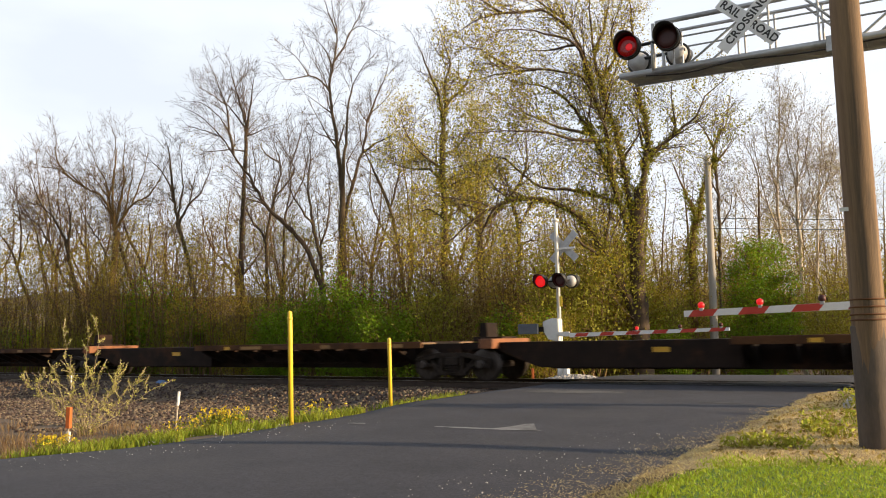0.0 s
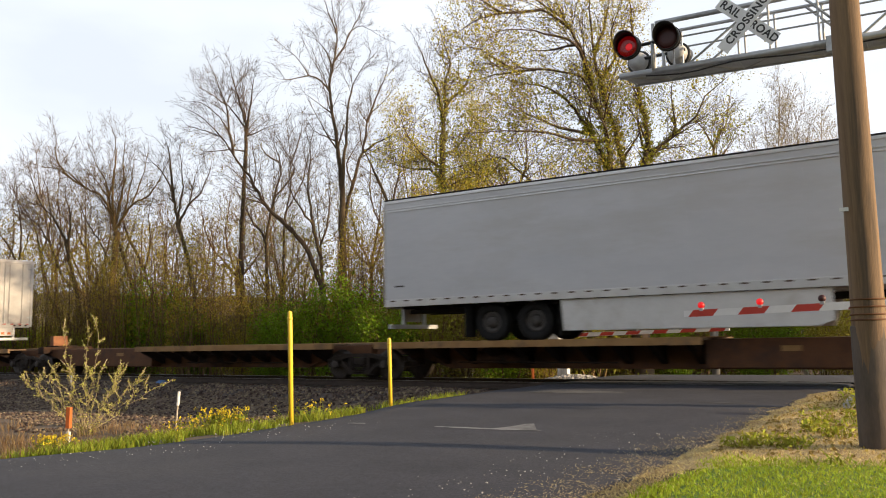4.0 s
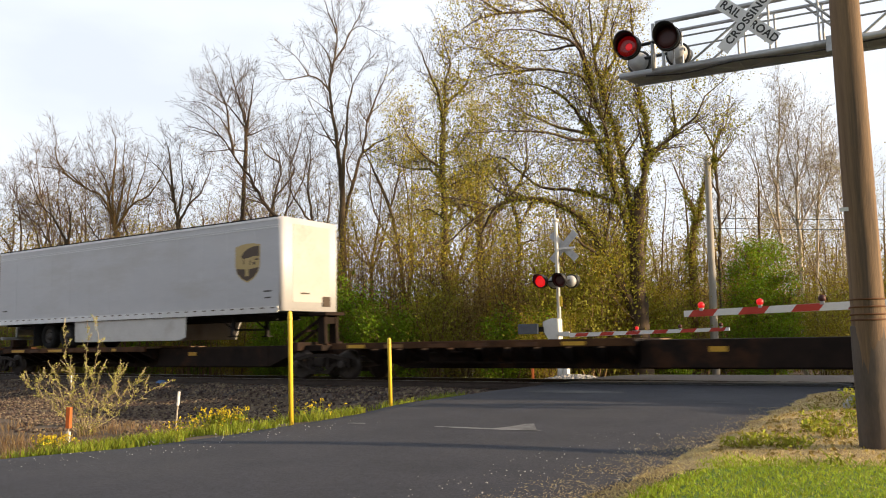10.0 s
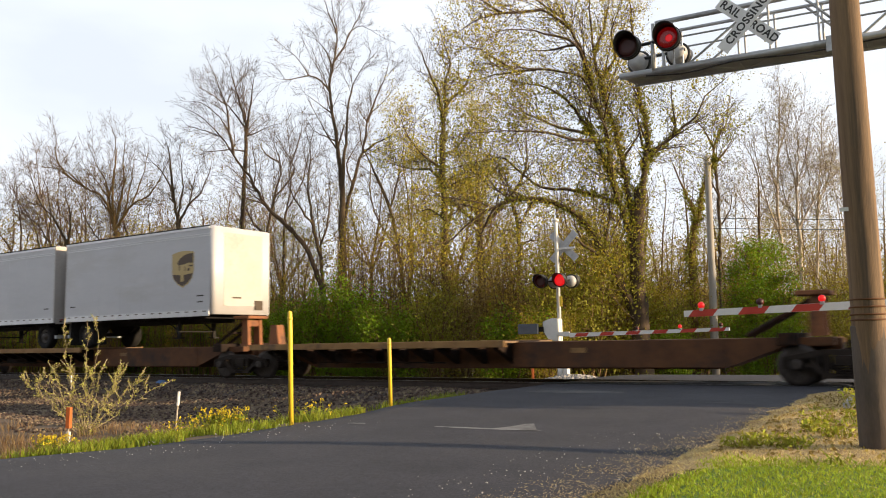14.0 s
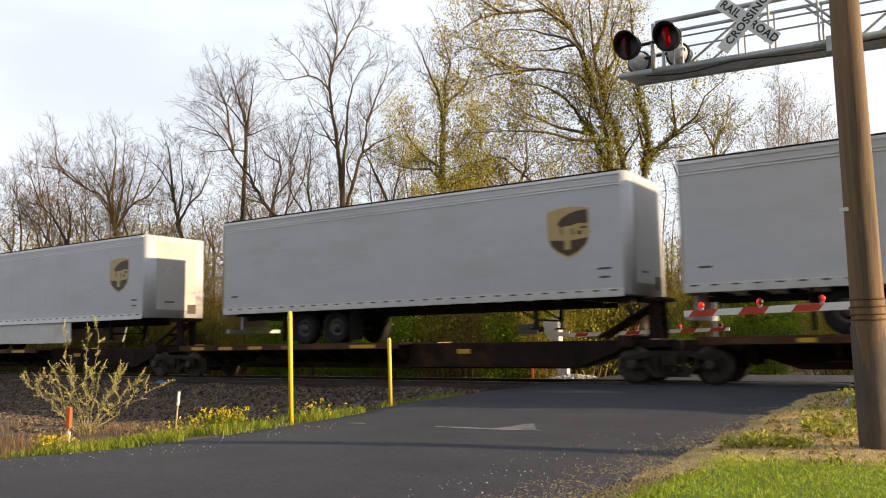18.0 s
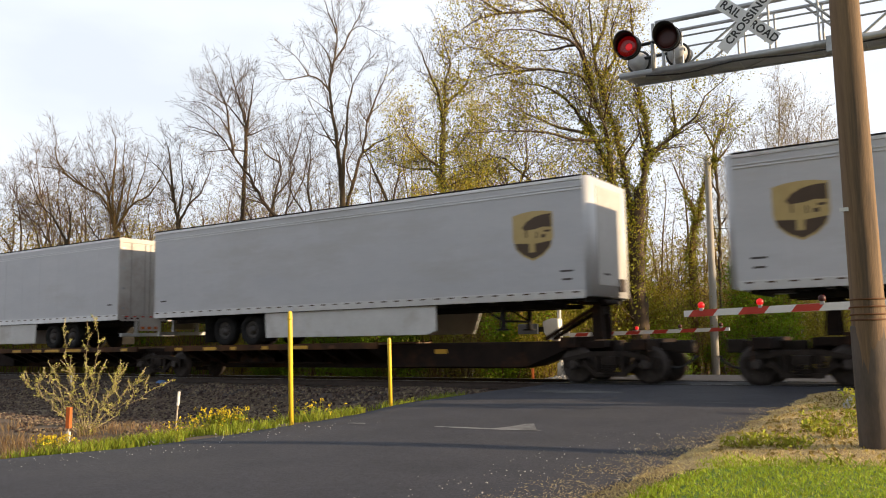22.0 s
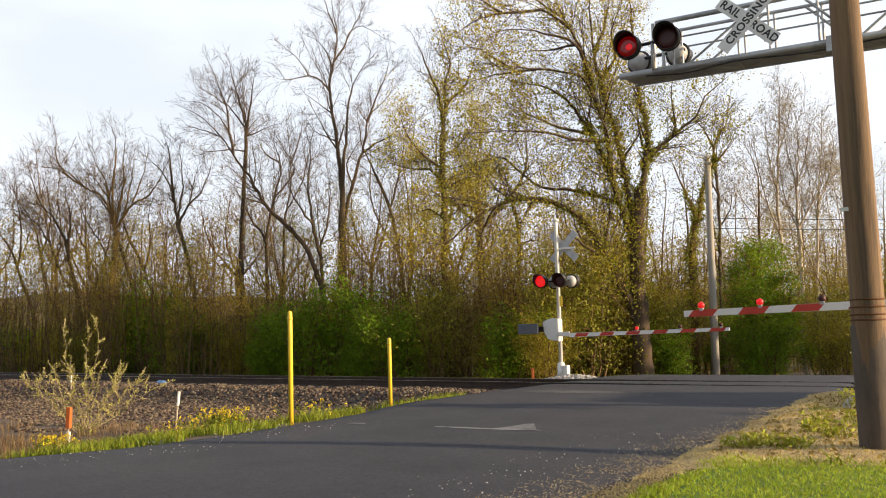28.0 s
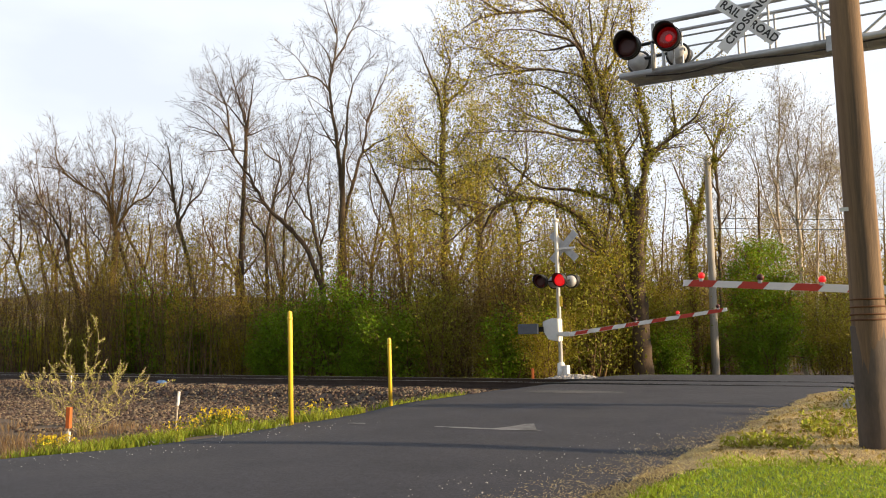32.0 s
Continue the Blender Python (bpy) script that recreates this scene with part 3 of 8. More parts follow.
def flasher(parent, at, away, phase, r=0.215, grey=False, lit=M_LENS_LIT):
    """A round railway flasher: casing, hood, turning reflector disc. It faces -y, or +y when away."""
    turn = 180 if away else 0
    m = pose(*at, 0, 0, turn)
    bm = lathe(bmesh.new(), [(0.20, 0.03), (0.19, r * 0.62), (0.10, r * 0.82), (0.012, r * 0.86), (-0.02, r * 0.86)], "y", 26)
    case = part("lamp_casing", bm, M_LAMP_BACK if grey else M_LAMP_BLACK, parent, "light grey lamp casing" if grey else "black lamp casing")
    case.matrix_basis = m
    bm = bmesh.new()
    n = 28
    rings = []
    for rr, kk in ((r, 0), (r * 1.02, 1), (r * 0.965, 1), (r * 0.955, 0)):
        ring = []
        for k in range(n):
            a = math.tau * k / n
            reach = -0.03 - (0.17 + 0.13 * max(-0.6, math.sin(a))) * kk
            ring.append(bm.verts.new((rr * math.cos(a), reach if kk else 0.0, rr * math.sin(a))))
        rings.append(ring)
    for q in range(4):
        for k in range(n):
            f = bm.faces.new((rings[q][k], rings[q][(k + 1) % n], rings[(q + 1) % 4][(k + 1) % n], rings[(q + 1) % 4][k]))
            f.smooth = True
    bmesh.ops.recalc_face_normals(bm, faces=bm.faces)
    hood = part("hood", bm, M_LAMP_BLACK, case, "black lamp hood")
    part("flange", lathe(bmesh.new(), [(0.012, r * 0.84), (0.012, r * 1.06), (-0.03, r * 1.06), (-0.03, r * 0.97)], "y", 28), M_LAMP_BLACK, case, "black lamp flange")
    bm = lathe(bmesh.new(), [(-0.028, r * 0.5), (-0.02, r * 0.80), (-0.006, r * 0.86), (-0.0005, r * 0.86)], "y", 26)
    lens = part("lens", bm, lit, case, "red lens")
    bm = lathe(bmesh.new(), [(0.0005, r * 0.86), (0.006, r * 0.86), (0.02, r * 0.80), (0.028, r * 0.5)], "y", 26)
    if lit is M_LENS_DIM:
        part("bulb_glow", lathe(bmesh.new(), [(-0.031, r * 0.06), (-0.030, r * 0.22), (-0.0285, r * 0.30)], "y", 18, (r * 0.16, 0, -r * 0.12)), M_LENS_CORE, lens, "brighter red centre of the lens")
    back = part("lens_back", bm, M_LENS_DARK, lens, "dark red lens")
    if phase is not None:
        FLASHERS.append((lens, phase))
    lens.location = (0, -0.075, 0)
    return case


def crossbuck(parent, at, turn, blank=False):
    """Two crossed white boards; the front ones are lettered."""
    for ang, words in ((-45, "RAILROAD"), (45, "CROSSING")):
        bm = box(bmesh.new(), -0.61, 0.61, -0.004, 0.004, -0.115, 0.115, 0.003)
        b = part("sign_board", bm, M_GALV if blank else M_SIGN_WHITE, parent, "bare grey back of a crossing sign board" if blank else "white crossing sign board")
        b.matrix_basis = pose(*at, 0, 0, turn) @ pose(0, -0.012 if ang > 0 else 0.0, 0) @ pose(0, 0, 0, 0, -ang, 0)
        if not blank:
            if words == "CROSSING":
                bits = [("CROSSING", 0.0)]
            else:
                bits = [("RAIL", -0.36), ("ROAD", 0.36)]
            for word, dx in bits:
                t = new("lettering", text_mesh(word, 0.185))
                t.parent = b
                t.matrix_basis = pose(dx, -0.0075, 0, 90, 0, 0)
                tagged(t, "black letters")
    return None


GATE_ARMS = []


def gate_arm(parent, pivot, length, direction, stripes, lamps, phases, height=0.105):
    """A striped gate arm that swings on its pivot; x runs along the arm."""
    bm = slab(bmesh.new(), [(0.25, -height * 0.62), (length, -height * 0.45), (length, height * 0.45), (0.25, height * 0.62)], -0.017, 0.017)
    arm = part("gate_arm", bm, M_ARM_WHITE, parent, "white gate arm with red stripes and lamps")
    arm.location = pivot
    arm.rotation_euler = (0, 0, 0 if direction > 0 else math.pi)
    step, lean = 0.41, height * 0.42 * (1 if direction > 0 else -1)
    for k in range(stripes):
        x1 = length - 0.12 - k * 2 * step
        x0 = x1 - step
        bm = slab(bmesh.new(), [(x0 - lean, -height * 0.5), (x1 - lean, -height * 0.5), (x1 + lean, height * 0.5), (x0 + lean, height * 0.5)], -0.0195, 0.0195)
        part("red_stripe", bm, M_ARM_RED, arm, "red reflective stripe")
    for x, ph in zip(lamps, phases):
        bm = box(bmesh.new(), x - 0.03, x + 0.03, -0.03, 0.03, height * 0.3, height * 0.5 + 0.03, 0.004)
        part("lamp_bracket", bm, M_GALV, arm, "grey lamp bracket")
        bm = bmesh.new()
        bmesh.ops.create_uvsphere(bm, u_segments=14, v_segments=10, radius=0.058)
        bmesh.ops.bisect_plane(bm, geom=bm.verts[:] + bm.edges[:] + bm.faces[:], plane_co=(0, 0, 0), plane_no=(0, 1, 0), clear_outer=True)
        for f in bm.faces:
            f.smooth = True
        lamp = part("lamp", bm, M_LENS_LIT, arm, "small red gate lamp")
        lamp.location = (x, 0, height * 0.5 + 0.075)
        bm = bmesh.new()
        bmesh.ops.create_uvsphere(bm, u_segments=14, v_segments=10, radius=0.058)
        bmesh.ops.bisect_plane(bm, geom=bm.verts[:] + bm.edges[:] + bm.faces[:], plane_co=(0, 0.0005, 0), plane_no=(0, 1, 0), clear_inner=True)
        for f in bm.faces:
            f.smooth = True
        part("lamp_back", bm, M_LENS_DARK, lamp, "dark red lamp glass")
        if direction < 0:
            lamp.rotation_euler = (0, 0, math.pi)
        if ph == "off":
            lamp.rotation_euler = (0, 0, lamp.rotation_euler[2] + math.pi)
        elif ph is not None:
            FLASHERS.append((lamp, ph))
    return arm


def gate_mechanism(parent, x, y, z, side):
    """Gate drive box on a mast with a counterweight arm; side is the way the gate points."""
    bm = bmesh.new()
    slab(bm, [(x + side * 0.05, z - 0.42), (x - side * 0.30, z - 0.36), (x - side * 0.48, z - 0.1), (x - side * 0.5, z + 0.22), (x - side * 0.2, z + 0.32), (x + side * 0.05, z + 0.3)], y - 0.2, y + 0.12)
    bmesh.ops.bevel(bm, geom=bm.edges[:], offset=0.02, segments=2, affect="EDGES")
    part("drive_box", bm, M_SILVER, parent, "silver-painted gate drive box")
    bm = box(bmesh.new(), min(x - side * 1.25, x - side * 0.45), max(x - side * 1.25, x - side * 0.45), y - 0.26, y - 0.22, z - 0.1, z + 0.06, 0.006)
    part("counterweight_arm", bm, M_BLACK, parent, "dark counterweight arm")
    bm = box(bmesh.new(), min(x - side * 1.3, x - side * 0.6), max(x - side * 1.3, x - side * 0.6), y - 0.36, y - 0.27, z - 0.16, z + 0.16, 0.01)
    part("counterweight", bm, M_WEIGHT, parent, "dark grey counterweight plates")
    bm = bmesh.new()
    box(bm, min(x + side * 0.02, x + side * 0.42), max(x + side * 0.02, x + side * 0.42), y - 0.24, y - 0.18, z - 0.26, z - 0.12, 0.006)
    rod(bm, (x, y - 0.27, z - 0.19), (x, y + 0.16, z - 0.19), 0.05)
    part("arm_clamp", bm, M_SILVER, parent, "silver gate arm clamp")


def far_signal():
    x, y, z0 = -10.8, 23.4, -0.25
    sig = thing("crossing_signal", "silver crossing signal mast with red flashers and lowered gate", "crossing signal", pose(x, y, z0))
    bm = lathe(bmesh.new(), [(-0.08, 0.065), (4.9, 0.062), (4.98, 0.075), (5.02, 0.03)], "z", 16)
    part("mast", bm, M_SILVER, sig, "silver-painted mast")
    bm = bmesh.new()
    box(bm, -0.17, 0.17, -0.17, 0.17, -0.09, 0.03, 0.02)
    lathe(bm, [(0.03, 0.15), (0.26, 0.12), (0.53, 0.11), (0.55, 0.08)], "z", 14)
    box(bm, 0.1, 0.26, -0.12, 0.1, 0.01, 0.46, 0.02)
    part("mast_base", bm, M_SILVER, sig, "silver cast mast base")
    part("footing", box(bmesh.new(), -0.35, 0.35, -0.35, 0.35, -0.3, -0.07, 0.03), M_CONCRETE, sig, "concrete footing")
    zl = 3.12
    part("lamp_crossarm", rod(bmesh.new(), (-0.42, -0.02, zl), (0.42, -0.02, zl), 0.03), M_LAMP_BLACK, sig, "black lamp crossarm")
    flasher(sig, (-0.47, -0.2, zl), False, 0)
    flasher(sig, (0.20, -0.2, zl + 0.0), False, 1)
    flasher(sig, (-0.22, 0.22, zl - 0.02), True, None, grey=True)
    flasher(sig, (0.36, 0.24, zl - 0.02), True, None, grey=True)
    crossbuck(sig, (0.2, 0.1, 4.22), 180, True)
    part("bracket", box(bmesh.new(), 0.06, 0.62, 0.02, 0.06, 4.12, 4.18), M_SILVER, sig, "silver sign bracket")
    part("bell", lathe(bmesh.new(), [(5.02, 0.02), (5.05, 0.12), (5.10, 0.10), (5.14, 0.03)], "z", 16), M_SILVER, sig, "silver bell")
    part("sign_plate", box(bmesh.new(), 0.07, 0.16, -0.09, -0.075, 2.3, 2.62), M_POST_YELLOW, sig, "small yellow notice plate")
    gate_mechanism(sig, 0.0, 0.0, 1.62, 1)
    GATE_ARMS.append((gate_arm(sig, (0.18, -0.21, 1.39), 5.08, 1, 6, (2.42, 3.7, 4.85), (0, 1, "off")), 1, (0.18, -0.21, 1.39), 0.7))
    return sig


far_signal()


def near_signal():
    """Cantilever signal over the road, with a gate on the same mast."""
    x, y, z0 = 1.25, 14.05, float(ground_z(1.25, 14.05)) - 0.05
    sig = thing("cantilever_signal", "galvanised cantilever over the road with red flashers and crossing sign", "crossing signal", pose(x, y, z0))
    zz = 5.60 - z0
    part("mast", lathe(bmesh.new(), [(0, 0.16), (0.1, 0.16), (zz + 1.2, 0.14), (zz + 1.22, 0.05)], "z", 20), M_GALV, sig, "thick galvanised mast")
    part("footing", box(bmesh.new(), -0.55, 0.55, -0.55, 0.55, -0.3, 0.05, 0.04), M_CONCRETE, sig, "concrete footing")

    def top(px):          # the arm rises slightly towards its tip
        return zz + 0.0 + (-px) * 0.040 * 1.0 - 0.06
    tip = -6.2
    for dy, nm in ((-0.27, "lower_chord"), (0.28, "lower_chord")):
        part(nm, rod(bmesh.new(), (0.3, dy, top(0.3)), (tip + (0 if dy < 0 else 0.1), dy, top(tip)), 0.062, 0.062, 14), M_GALV, sig, "galvanised lower tube")
    for dy in (-0.27, 0.28):
        part("upper_rail", rod(bmesh.new(), (0.3, dy, top(0.3) + 0.88), (-5.5, dy, top(-5.5) + 0.88), 0.045 if dy < 0 else 0.03, None, 12), M_GALV, sig, "galvanised upper tube")
        part("middle_rail", rod(bmesh.new(), (0.3, dy, top(0.3) + 0.55), (-5.1, dy, top(-5.1) + 0.55), 0.017, None, 8), M_GALV, sig, "thin middle rail")
    for k, px in enumerate((-5.55, -5.2, -4.1, -3.6, -2.85, -2.4, -1.4, -0.6)):
        for dy in (-0.27, 0.28):
            part("post", rod(bmesh.new(), (px, dy, top(px)), (px, dy, top(px) + 0.88), 0.032 if k in (0, 5) else 0.02, None, 8), M_GALV, sig)
    for a, b in ((-5.0, -3.75), (-2.3, -3.1), (-2.3, -1.2), (-0.2, -1.2)):
        part("brace", rod(bmesh.new(), (a, -0.27, top(a)), (b, -0.27, top(b) + 0.88), 0.022, None, 8), M_GALV, sig)
        part("brace", rod(bmesh.new(), (a, 0.28, top(a)), (b, 0.28, top(b) + 0.88), 0.022, None, 8), M_GALV, sig)
    for k in range(10):
        px = -0.3 - k * 0.64
        part("floor_tie", rod(bmesh.new(), (px, -0.27, top(px) - 0.03), (px, 0.28, top(px) - 0.03), 0.02, None, 8), M_GALV, sig)
        if k < 9:
            part("floor_brace", rod(bmesh.new(), (px, -0.27 if k % 2 else 0.28, top(px) - 0.035), (px - 0.64, 0.28 if k % 2 else -0.27, top(px - 0.64) - 0.035), 0.016, None, 8), M_GALV, sig)
    bm = bmesh.new()
    v = [bm.verts.new(p) for p in ((tip + 0.05, -0.22, top(tip) - 0.02), (0.2, -0.22, top(0.2) - 0.02), (0.2, 0.23, top(0.2) - 0.02), (tip + 0.12, 0.23, top(tip) - 0.02))]
    f = bm.faces.new(v)
    ext = bmesh.ops.extrude_face_region(bm, geom=[f])
    for q in ext["geom"]:
        if isinstance(q, bmesh.types.BMVert):
            q.co.z -= 0.02
    bmesh.ops.recalc_face_normals(bm, faces=bm.faces)
    part("walkway", bm, M_GALV, sig, "galvanised walkway grating")
    bm = bmesh.new()
    pts = [(-0.3 - k * 0.3, -0.3 + 0.03 * math.sin(k * 1.3), top(-0.3 - k * 0.3) - 0.09 - 0.03 * math.sin(k * 0.9)) for k in range(19)]
    sweep(bm, pts, 0.014)
    part("cable", bm, M_CABLE, sig, "dark cable slung along the arm")
    part("cable_clamp", box(bmesh.new(), -2.76, -2.64, -0.36, -0.24, top(-2.7) - 0.17, top(-2.7) + 0.09, 0.01), M_GALV, sig, "grey clamp")
    zl = top(-5.9) + 0.47
    part("lamp_crossarm", rod(bmesh.new(), (-6.0, -0.36, zl + 0.02), (-5.15, -0.36, zl + 0.02), 0.032), M_LAMP_BLACK, sig, "black lamp crossarm")
    part("lamp_stem", rod(bmesh.new(), (-5.55, -0.36, top(-5.55)), (-5.55, -0.36, zl + 0.02), 0.03), M_GALV, sig, "grey lamp stem")
    part("lamp_crossarm", rod(bmesh.new(), (-6.0, 0.3, zl - 0.0), (-5.15, 0.3, zl - 0.0), 0.032), M_LAMP_BLACK, sig, "black lamp crossarm")
    flasher(sig, (-5.93, -0.5, zl - 0.03), False, 0, lit=M_LENS_DIM)
    flasher(sig, (-5.21, -0.5, zl - 0.03), False, 1, lit=M_LENS_DIM)
    flasher(sig, (-6.06, 0.42, zl - 0.02), True, None, grey=True)
    flasher(sig, (-5.32, 0.42, zl - 0.02), True, None, grey=True)
    crossbuck(sig, (-3.92, -0.35, top(-3.92) + 0.59), 0)
    gate_mechanism(sig, -0.1, -0.1, 1.62 - z0, -1)
    GATE_ARMS.append((gate_arm(sig, (-0.35, -0.20, 1.49 - z0), 4.95, -1, 6, (2.77, 3.7, 4.65), (1, 0, None), 0.115), -1, (-0.35, -0.20, 1.49 - z0), -0.8))
    return sig


near_signal()


# ---- poles and posts ----
def utility_pole():
    p = thing("utility_pole", "brown weathered wooden utility pole wrapped with wire bands", "utility pole", pose(-0.775, 8.5, -0.22))
    bm = bmesh.new()
    n = 22
    rings = []
    for k in range(13):
        h = k * 0.8
        ring = []
        for j in range(n):
            a = math.tau * j / n
            r = (0.153 - 0.0050 * max(0.0, h - 0.07)) * (1 + 0.02 * math.sin(3 * a + h) + 0.012 * math.sin(7 * a + 2 * h))
            ring.append(bm.verts.new((0.008 * h + r * math.cos(a), r * math.sin(a) - 0.02 * h, h)))
        rings.append(ring)
    for a, b in zip(rings, rings[1:]):
        for j in range(n):
            f = bm.faces.new((a[j], a[(j + 1) % n], b[(j + 1) % n], b[j]))
            f.smooth = True
    bm.faces.new(rings[-1])
    part("shaft", bm, M_POLE, p)
    for h in (1.38, 1.43, 1.50, 1.57):
        bm = lathe(bmesh.new(), [(h - 0.008, 0.150), (h, 0.158), (h + 0.008, 0.150)], "z", 22, (0.008 * h, -0.02 * h, 0))
        part("wire_band", bm, M_RUST, p, "rusty wire band")
    bm = lathe(bmesh.new(), [(0.0, 0.157), (0.02, 0.159), (1.31, 0.155), (1.33, 0.152)], "z", 22, (0.006, -0.014, 0))
    part("sleeve", bm, M_POLE_WRAP, p, "darker lower wrap of the pole")
    part("tag", box(bmesh.new(), -0.14, -0.065, -0.19, -0.165, 2.40, 2.435), M_SILVER, p, "small metal tag")
    return p


utility_pole()


def grey_pole():
    p = thing("distant_pole", "grey weathered wooden pole among the trees", "utility pole", pose(-8.25, 31.9, -1.3))
    bm = bmesh.new()
    lathe(bm, [(0, 0.16), (4, 0.14), (9.4, 0.115), (9.42, 0.04)], "z", 16)
    for v in bm.verts:
        v.co.x += 0.02 * v.co.z
    part("shaft", bm, M_POLE_GREY, p)
    part("crossarm_stub", box(bmesh.new(), 0.05, 0.35, -0.12, -0.05, 9.0, 9.1), M_POLE_GREY, p)


grey_pole()


def marker_post(x, y, h, tilt):
    p = thing("marker_post", "bright yellow round marker post at the road edge", "marker post", pose(x, y, float(ground_z(x, y)) - 0.1, 0, tilt, 0), group="yellow marker posts")
    part("tube", lathe(bmesh.new(), [(0, 0.036), (h + 0.1, 0.036), (h + 0.13, 0.028), (h + 0.145, 0.010)], "z", 16), M_POST_YELLOW, p)
    part("cap_band", lathe(bmesh.new(), [(h + 0.01, 0.037), (h + 0.03, 0.0385), (h + 0.05, 0.037)], "z", 16), M_POST_YELLOW, p)


marker_post(-8.52, 8.92, 1.68, -0.8)
marker_post(-8.98, 12.0, 1.24, -0.5)


def stake(x, y, h, paint, tilt, label):
    p = thing("survey_stake", label, "stake", pose(x, y, float(ground_z(x, y)) - 0.1, 0, tilt, 20))
    part("shaft", box(bmesh.new(), -0.011, 0.011, -0.009, 0.009, 0, h + 0.1, 0.003), M_WOOD_STAKE, p)
    if paint:
        wd = 0.036 if paint == M_ORANGE else 0.014
        part("painted_top", box(bmesh.new(), -wd, wd, -0.03, 0.03, h - (0.2 if paint == M_ORANGE else 0.12), h + 0.12, 0.006), paint, p, "painted top of the stake")
        if paint == M_ORANGE:
            part("pale_band", box(bmesh.new(), -0.03, 0.03, -0.02, 0.02, 0.05, h - 0.25, 0.006), M_SILVER, p, "pale lower stake")


stake(-11.75, 7.4, 0.58, M_ORANGE, 1.0, "orange-topped wooden survey stake in weeds")
stake(-11.62, 9.3, 0.70, M_SILVER, 5.0, "thin leaning stake with a white top")
stake(-25.3, 16.0, 0.62, M_SILVER, 0.0, "short white-topped stake by the ballast")
stake(-11.6, 23.0, 0.45, M_ORANGE, 0.0, "short stake with an orange marker beyond the rails")
bmx = bmesh.new()
bmesh.ops.create_icosphere(bmx, subdivisions=2, radius=0.16)
for _v in bmx.verts:
    _v.co.z *= 0.45
    _v.co.x *= 1.4
    _v.co += Vector((noise.noise(_v.co * 7), noise.noise(_v.co * 7 + Vector((3, 1, 2))), noise.noise(_v.co * 6 + Vector((8, 1, 5))))) * 0.05
tagged(part("plastic_bag", bmx, M_BLUE_TARP), "crumpled blue plastic litter by the rail", "litter").location = (-22.9, 17.75, -0.12)


# ---- the train ----
TRAIN = []        # (thing, its place along the train)
AXLES = []        # (wheelset, place along the train)
DECK = 1.03


def wheelset(parent, x):
    bm = bmesh.new()
    for s in (-1, 1):
        c = s * 0.755
        lathe(bm, [(c + s * 0.07, 0.10), (c + s * 0.065, 0.34), (c + s * 0.06, 0.42), (c - s * 0.03, 0.425), (c - s * 0.035, 0.45), (c - s * 0.06, 0.45), (c - s * 0.062, 0.33), (c - s * 0.06, 0.1)], "y", 22)
    for k in range(5):
        a = math.tau * k / 5
        for s in (-1, 1):
            rod(bm, (0.24 * math.cos(a), s * 0.82, 0.24 * math.sin(a)), (0.24 * math.cos(a), s * 0.828, 0.24 * math.sin(a)), 0.05, None, 6)
    rod(bm, (0, -1.0, 0), (0, 1.0, 0), 0.085, None, 12)
    ob = part("wheelset", bm, M_WHEEL, parent, "worn steel wheelset")
    ob.location = (x, 0, 0.42)
    return ob


def truck(car, x, keep):
    """A two-axle freight truck: side frames, bolster, springs, wheelsets."""
    if keep.get("truck"):
        src = keep["truck"]
        made = copy_thing(src, pose(x, 0, 0))
        made.parent = car
        sets = [o for o in made.children if o.name.startswith("wheelset")]
    else:
        bm = bmesh.new()
        for s in (-1, 1):
            y0, y1 = sorted((s * 0.94, s * 1.05))
            # cast side frame: arched top chord, two slanted legs, spring seat, columns and pedestal jaws round the bearings
            slab(bm, [(-1.16, 0.52), (-1.16, 0.60), (-0.74, 0.68), (-0.42, 0.75), (0.42, 0.75), (0.74, 0.68), (1.16, 0.60), (1.16, 0.52), (0.72, 0.57), (0.40, 0.64), (-0.40, 0.64), (-0.72, 0.57)], y0, y1)
            for q in (-1, 1):
                slab(bm, [(q * 0.80, 0.58), (q * 0.66, 0.58), (q * 0.34, 0.28), (q * 0.40, 0.19)], y0, y1)
                slab(bm, [(q * 0.36, 0.26), (q * 0.27, 0.26), (q * 0.27, 0.66), (q * 0.36, 0.66)], y0, y1)
                slab(bm, [(q * 1.16, 0.36), (q * 1.06, 0.36), (q * 1.06, 0.55), (q * 1.16, 0.55)], y0, y1)
                slab(bm, [(q * 0.73, 0.38), (q * 0.64, 0.38), (q * 0.64, 0.57), (q * 0.73, 0.57)], y0, y1)
            slab(bm, [(-0.42, 0.17), (-0.42, 0.27), (0.42, 0.27), (0.42, 0.17)], y0 - 0.02, y1 + 0.02)
        box(bm, -0.2, 0.2, -1.08, 1.08, 0.45, 0.63, 0.02)
        made = part("truck_frame", bm, M_TRUCK, car, "cast steel truck side frames")
        made.location = (x, 0, 0)
        for s in (-1, 1):
            bm = bmesh.new()
            for k in (-0.13, 0.0, 0.13):
                for q in range(5):
                    lathe(bm, [(0.22 + q * 0.05, 0.05), (0.24 + q * 0.05, 0.062), (0.26 + q * 0.05, 0.05)], "z", 10, (k, s * 1.06, 0))
            part("coil_spring", bm, M_TRUCK, made, "coil spring group")
            for q in (-0.89, 0.89):
                bm = lathe(bmesh.new(), [(0, 0.12), (s * 0.05, 0.12), (s * 0.07, 0.08)], "y", 14, (q, s * 1.05, 0.44))
                part("bearing_cap", bm, M_WHEEL, made, "round bearing cap")
        sets = [wheelset(made, -0.89), wheelset(made, 0.89)]
        keep["truck"] = made
    return sets


